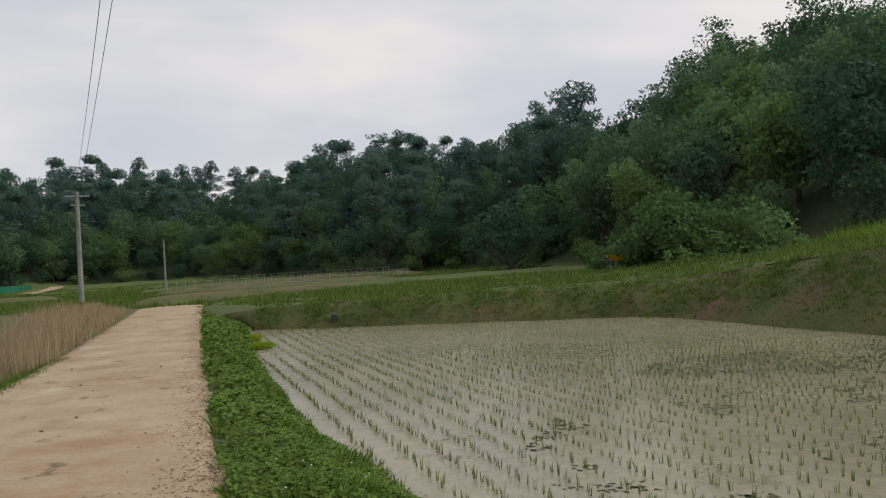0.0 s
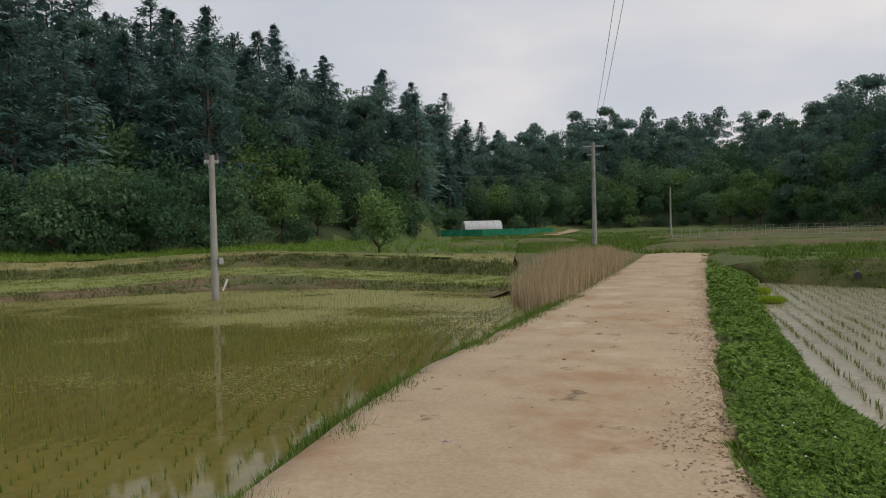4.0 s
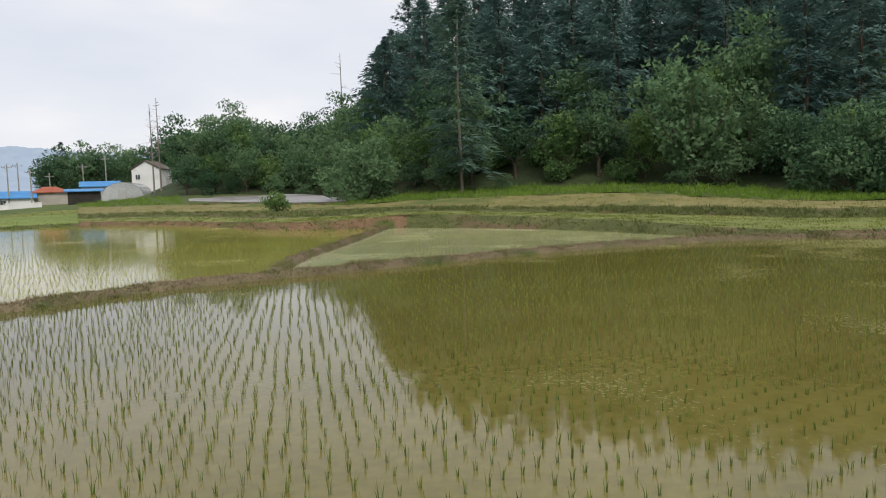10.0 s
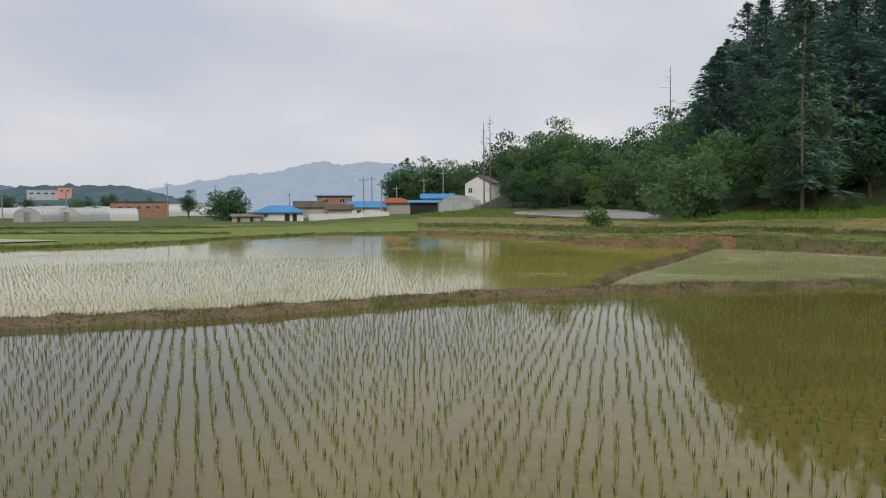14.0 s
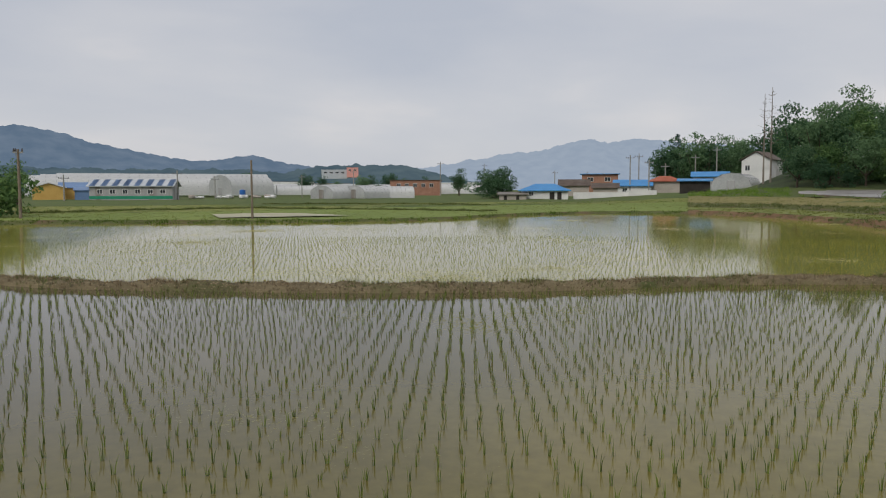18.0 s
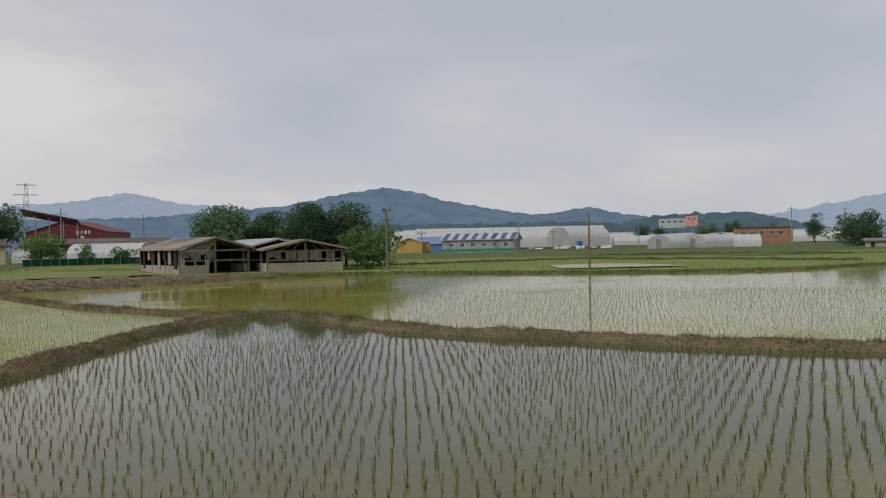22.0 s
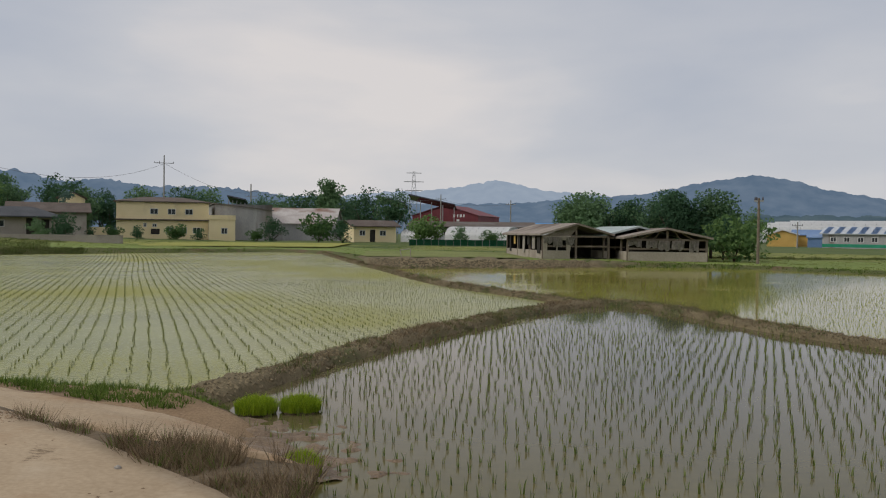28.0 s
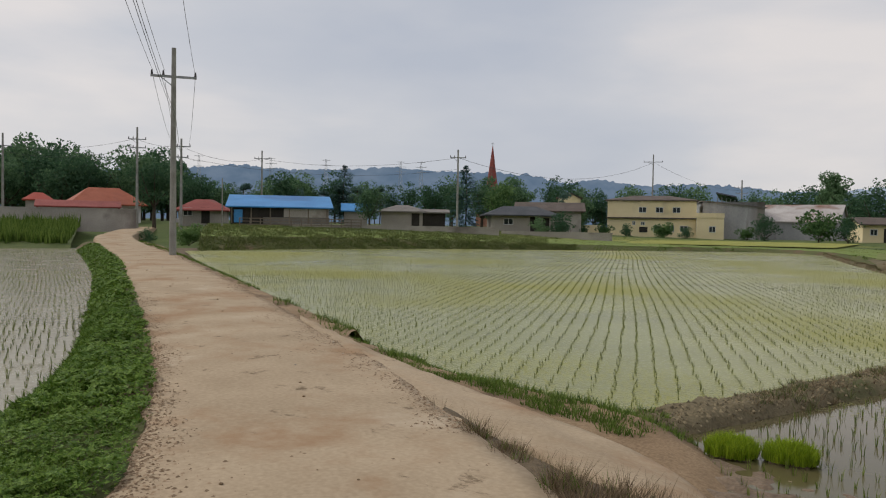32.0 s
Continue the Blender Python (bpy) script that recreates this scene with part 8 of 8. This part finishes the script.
OVAL = make_tree("broadleaf_tree", 13.2, 7.6, 93, 5600, "leaf", 0.42, "tall oval leafy tree behind the rusty shed")
OVAL.matrix_basis = pose(*spot(189.7, 150), 0.2)
at(BROADS[0], 187.2, 140, 6.8, 0.2, 100, "dark tree among the sheds")
at(BROADS[1], 185.2, 130, 5.8, 0.2, 190, "dark tree among the sheds")
at(CONIFERS[1], 214.6, 101, 7.9, 1.2, 0, "dense conifer beside the pole")
at(CONIFERS[0], 223.4, 140, 10.2, 1.4, 90, "dark pointed conifer behind the barn")
at(CONIFERS[2], 114.8, 190, 13.2, 0.8, 0, "dark pointed conifer behind the houses")
at(BROADS[2], 236.5, 95, 6.2, 1.3, 0, "tall dark tree by the village entrance")
at(BROADS[0], 221.6, 88, 3.7, 1.2, 0, "dark round tree beside the grey house")
at(BROADS[3], 212.0, 120, 5.0, 1.1, 0, "leafy tree behind the black-roofed house")
px, py = spot(87.6, 62.5)
LARCHES[0].matrix_basis = pose(px, py, float(land(px, py)) - 0.1, 0, 0, 30)
tagged(LARCHES[0], label="slender larch with a pale bare trunk at the forest edge")
at(BROADS[0], 71.6, 60.5, 7.6, None, 30, "pale green tree with a leaning trunk at the forest edge")
at(BROADS[3], 40.5, 44, 2.8, -0.1, 0, "small young tree on the terrace")
at(SHRUB, 94.7, 66.5, 3.6, None, 0, "large round bush at the end of the forest")
at(SHRUB, 61.0, 54.5, 3.8, None, 0, "large dense bush at the forest foot")
at(SHRUB, 57.2, 54.5, 3.4, None, 50, "large dense bush at the forest foot")
at(BUSHES[1], 100.9, 56, 0.9, 0.3, 50, "shrub on the terrace edge")
at(BUSHES[2], -5.0, 74, 4.2, None, 0, "dark round bush at the terrace end")
r = random.Random(4)
for az, far, h in [(a, r.uniform(112, 115), r.uniform(0.9, 1.4)) for a in (206, 204.6, 203, 200.5, 199, 195.0)] + [(193.9, 112, 2.1), (190.6, 110, 2.3), (188.9, 108, 2.0), (182.7, 104, 2.2), (180.3, 106, 1.5), (178.0, 108, 1.2), (209.2, 94, 1.6), (207.6, 96, 1.9), (237, 76, 1.0), (234.2, 76, 1.2)]:
    at(BUSHES[r.randrange(3)], az, far, h, None, r.uniform(0, 360), "dark shrub before the village buildings", "village shrubs")
for k in range(84):
    az = r.uniform(186, 248)
    far = r.uniform(125, 175) if az > 206 else r.uniform(155, 185)
    top = float(np.interp(az, (186, 200, 206, 214, 226, 234, 238, 248), (1.6, 1.9, 2.2, 2.5, 2.5, 2.6, 3.1, 3.1)))
    h = max(3.5, 1.6 + far * math.tan(radians(top)) - float(land(*spot(az, far)))) * r.uniform(0.75, 1.08)
    at(r.choice(BROADS[:3] + PINES[:1]), az, far, h, None, r.uniform(0, 360), "dark tree behind the village houses", "trees behind the village")
for k in range(34):
    az = r.uniform(231, 250)
    far = r.uniform(118, 150)
    h = (1.0 + far * math.tan(radians(float(np.interp(az, (231, 234, 237, 250), (2.6, 3.3, 4.4, 4.6)))))) * 0.7 * r.uniform(0.85, 1.08)
    at(r.choice(BROADS[:3]), az, far, h, 1.2, r.uniform(0, 360), "dark tree in the grove behind the red roofs", "grove behind the village")
for k in range(26):
    az = r.uniform(108, 116)
    at(r.choice(BROADS[:3]), az, r.uniform(175, 205), r.uniform(6, 9), None, r.uniform(0, 360), "dark tree behind the hillside houses", "trees behind the houses")
for k in range(22):
    az = r.uniform(128, 146)
    at(r.choice(BROADS[:3]), az, r.uniform(200, 330), r.uniform(3, 5.5), None, r.uniform(0, 360), "dark tree among far greenhouses", "trees of the plain")


def dead_tree(az, far, z, h, seed, reach=0.16, twigs=18):
    rr = random.Random(seed)
    px, py = spot(az, far)
    ob = thing("dead_tree", px, py, z, label="bare dead tree with broken twigs above the wood", category="tree", group="dead trees")
    part("trunk", tubed((0, 0, -0.6), (0.2, 0, h), 0.16, 0.03, 7), M["palebark"], ob)
    for k in range(twigs):
        u = rr.uniform(0.45, 0.97)
        a, ln = rr.uniform(0, 6.28), h * reach * (1.15 - u) * rr.uniform(0.7, 2.0)
        part("branch", tubed((0.2 * u, 0, h * u), (0.2 * u + math.cos(a) * ln, math.sin(a) * ln, h * u + ln * rr.uniform(-0.1, 0.5)), 0.035, 0.01, 4), M["palebark"], ob)
    return ob


for az, far, h in ((-12.2, 44, 1.5), (-13.6, 42, 2.0), (-15.0, 41, 2.6), (-16.4, 40, 2.9), (-17.8, 39.5, 2.9), (-19.2, 38, 2.6), (-20.6, 37.5, 2.4), (-22.0, 37, 2.2), (-18.4, 35, 1.5), (-21.0, 33, 1.4)):
    at(LUSH, az, far, h, None, far * 37 % 360, "lush shrub at the edge of the eastern slope", "eastern shrubs")
dead_tree(96.1, 105, 4.2, 15.5, 1)
dead_tree(108.75, 120, 1.2, 14.6, 2, 0.10, 44)
dead_tree(109.2, 121, 1.2, 13.8, 3, 0.10, 44)

# ---- small things ----
px, py = spot(347.4, 38)
z0 = surface_z(np.array([px]), np.array([py]), ["terrace_1"])[0]
wb = thing("wheelbarrow", px, py, z0, 30, label="yellow wheelbarrow standing on the grass terrace", category="wheelbarrow")
bm = bmesh.new()
lo = [bm.verts.new(p) for p in ((-0.25, -0.2, 0.42), (0.25, -0.2, 0.42), (0.25, 0.2, 0.42), (-0.25, 0.2, 0.42))]
hi = [bm.verts.new(p) for p in ((-0.48, -0.34, 0.72), (0.42, -0.34, 0.66), (0.42, 0.34, 0.66), (-0.48, 0.34, 0.72))]
bm.faces.new(lo[::-1])
for i in range(4):
    bm.faces.new((lo[i], lo[(i + 1) % 4], hi[(i + 1) % 4], hi[i]))
bmesh.ops.solidify(bm, geom=bm.faces[:], thickness=0.02)
part("tray", bm, M["yellow"], wb)
wh = part("wheel", tubed((0.42, -0.05, 0.17), (0.42, 0.05, 0.17), 0.17, 0.17, 14), M["wire"], wb)
for sy in (-0.18, 0.18):
    part("handle", tubed((0.42, sy * 0.4, 0.2), (-0.85, sy * 1.5, 0.55), 0.02, 0.02, 6), M["steel"], wb)
    part("leg", tubed((-0.25, sy, 0.42), (-0.3, sy, 0.0), 0.02, 0.02, 6), M["steel"], wb)
cp = thing("drain_pipe", -3.2, 25.15, -0.02, 10, label="black drain pipe end in the grass bank", category="pipe")
part("pipe", tubed((0, -0.35, 0), (0, 0.6, 0), 0.11, 0.11, 14), M["wire"], cp)
px, py = spot(184.0, 52.5)
fr = thing("hose_frame", px, py, -0.3, 184, label="rusty pipe frame with a bent hose on the levee", category="frame")
part("hose", tube(tubed((-0.45, 0, 0.1), (-0.6, 0, 0.75), 0.03, 0.03, 6), (-0.6, 0, 0.75), (0.1, 0, 0.85), 0.03, 0.03, 6), M["rust"], fr)
part("post", tubed((0.1, 0, -0.2), (0.1, 0, 0.85), 0.025, 0.025, 6), M["rust"], fr)
r = random.Random(12)
stone_mesh = []
for k in range(6):
    bm = bmesh.new()
    bmesh.ops.create_icosphere(bm, subdivisions=1, radius=1.0)
    for v in bm.verts:
        v.co *= r.uniform(0.7, 1.1)
        v.co.z *= 0.6
    me = bpy.data.meshes.new("stone")
    bm.to_mesh(me)
    bm.free()
    me.materials.append(M["drysoil"] if k % 3 else M["concwall"])
    stone_mesh.append(me)
wa, ea = resample(smooth_line(ROAD_W, 0.5), 600), resample(smooth_line(ROAD_E, 0.5), 600)
for k in range(150):
    i = r.randrange(90, 470)
    t = r.uniform(0.05, 0.95)
    p = wa[i] * (1 - t) + ea[i] * t
    s = r.choice((0.008, 0.012, 0.015, 0.02, 0.03))
    st = new("stone", stone_mesh[r.randrange(6)])
    z = surface_z(np.array([p[0]]), np.array([p[1]]), ["road"])[0]
    if np.isnan(z):
        z = 0.0
    st.matrix_basis = pose(p[0], p[1], z + 0.2 * s, 0, 0, r.uniform(0, 360))
    st.scale = (s, s, s)
    tagged(st, label="small pebble lying on the sandy road", category="stone", group="road pebbles")
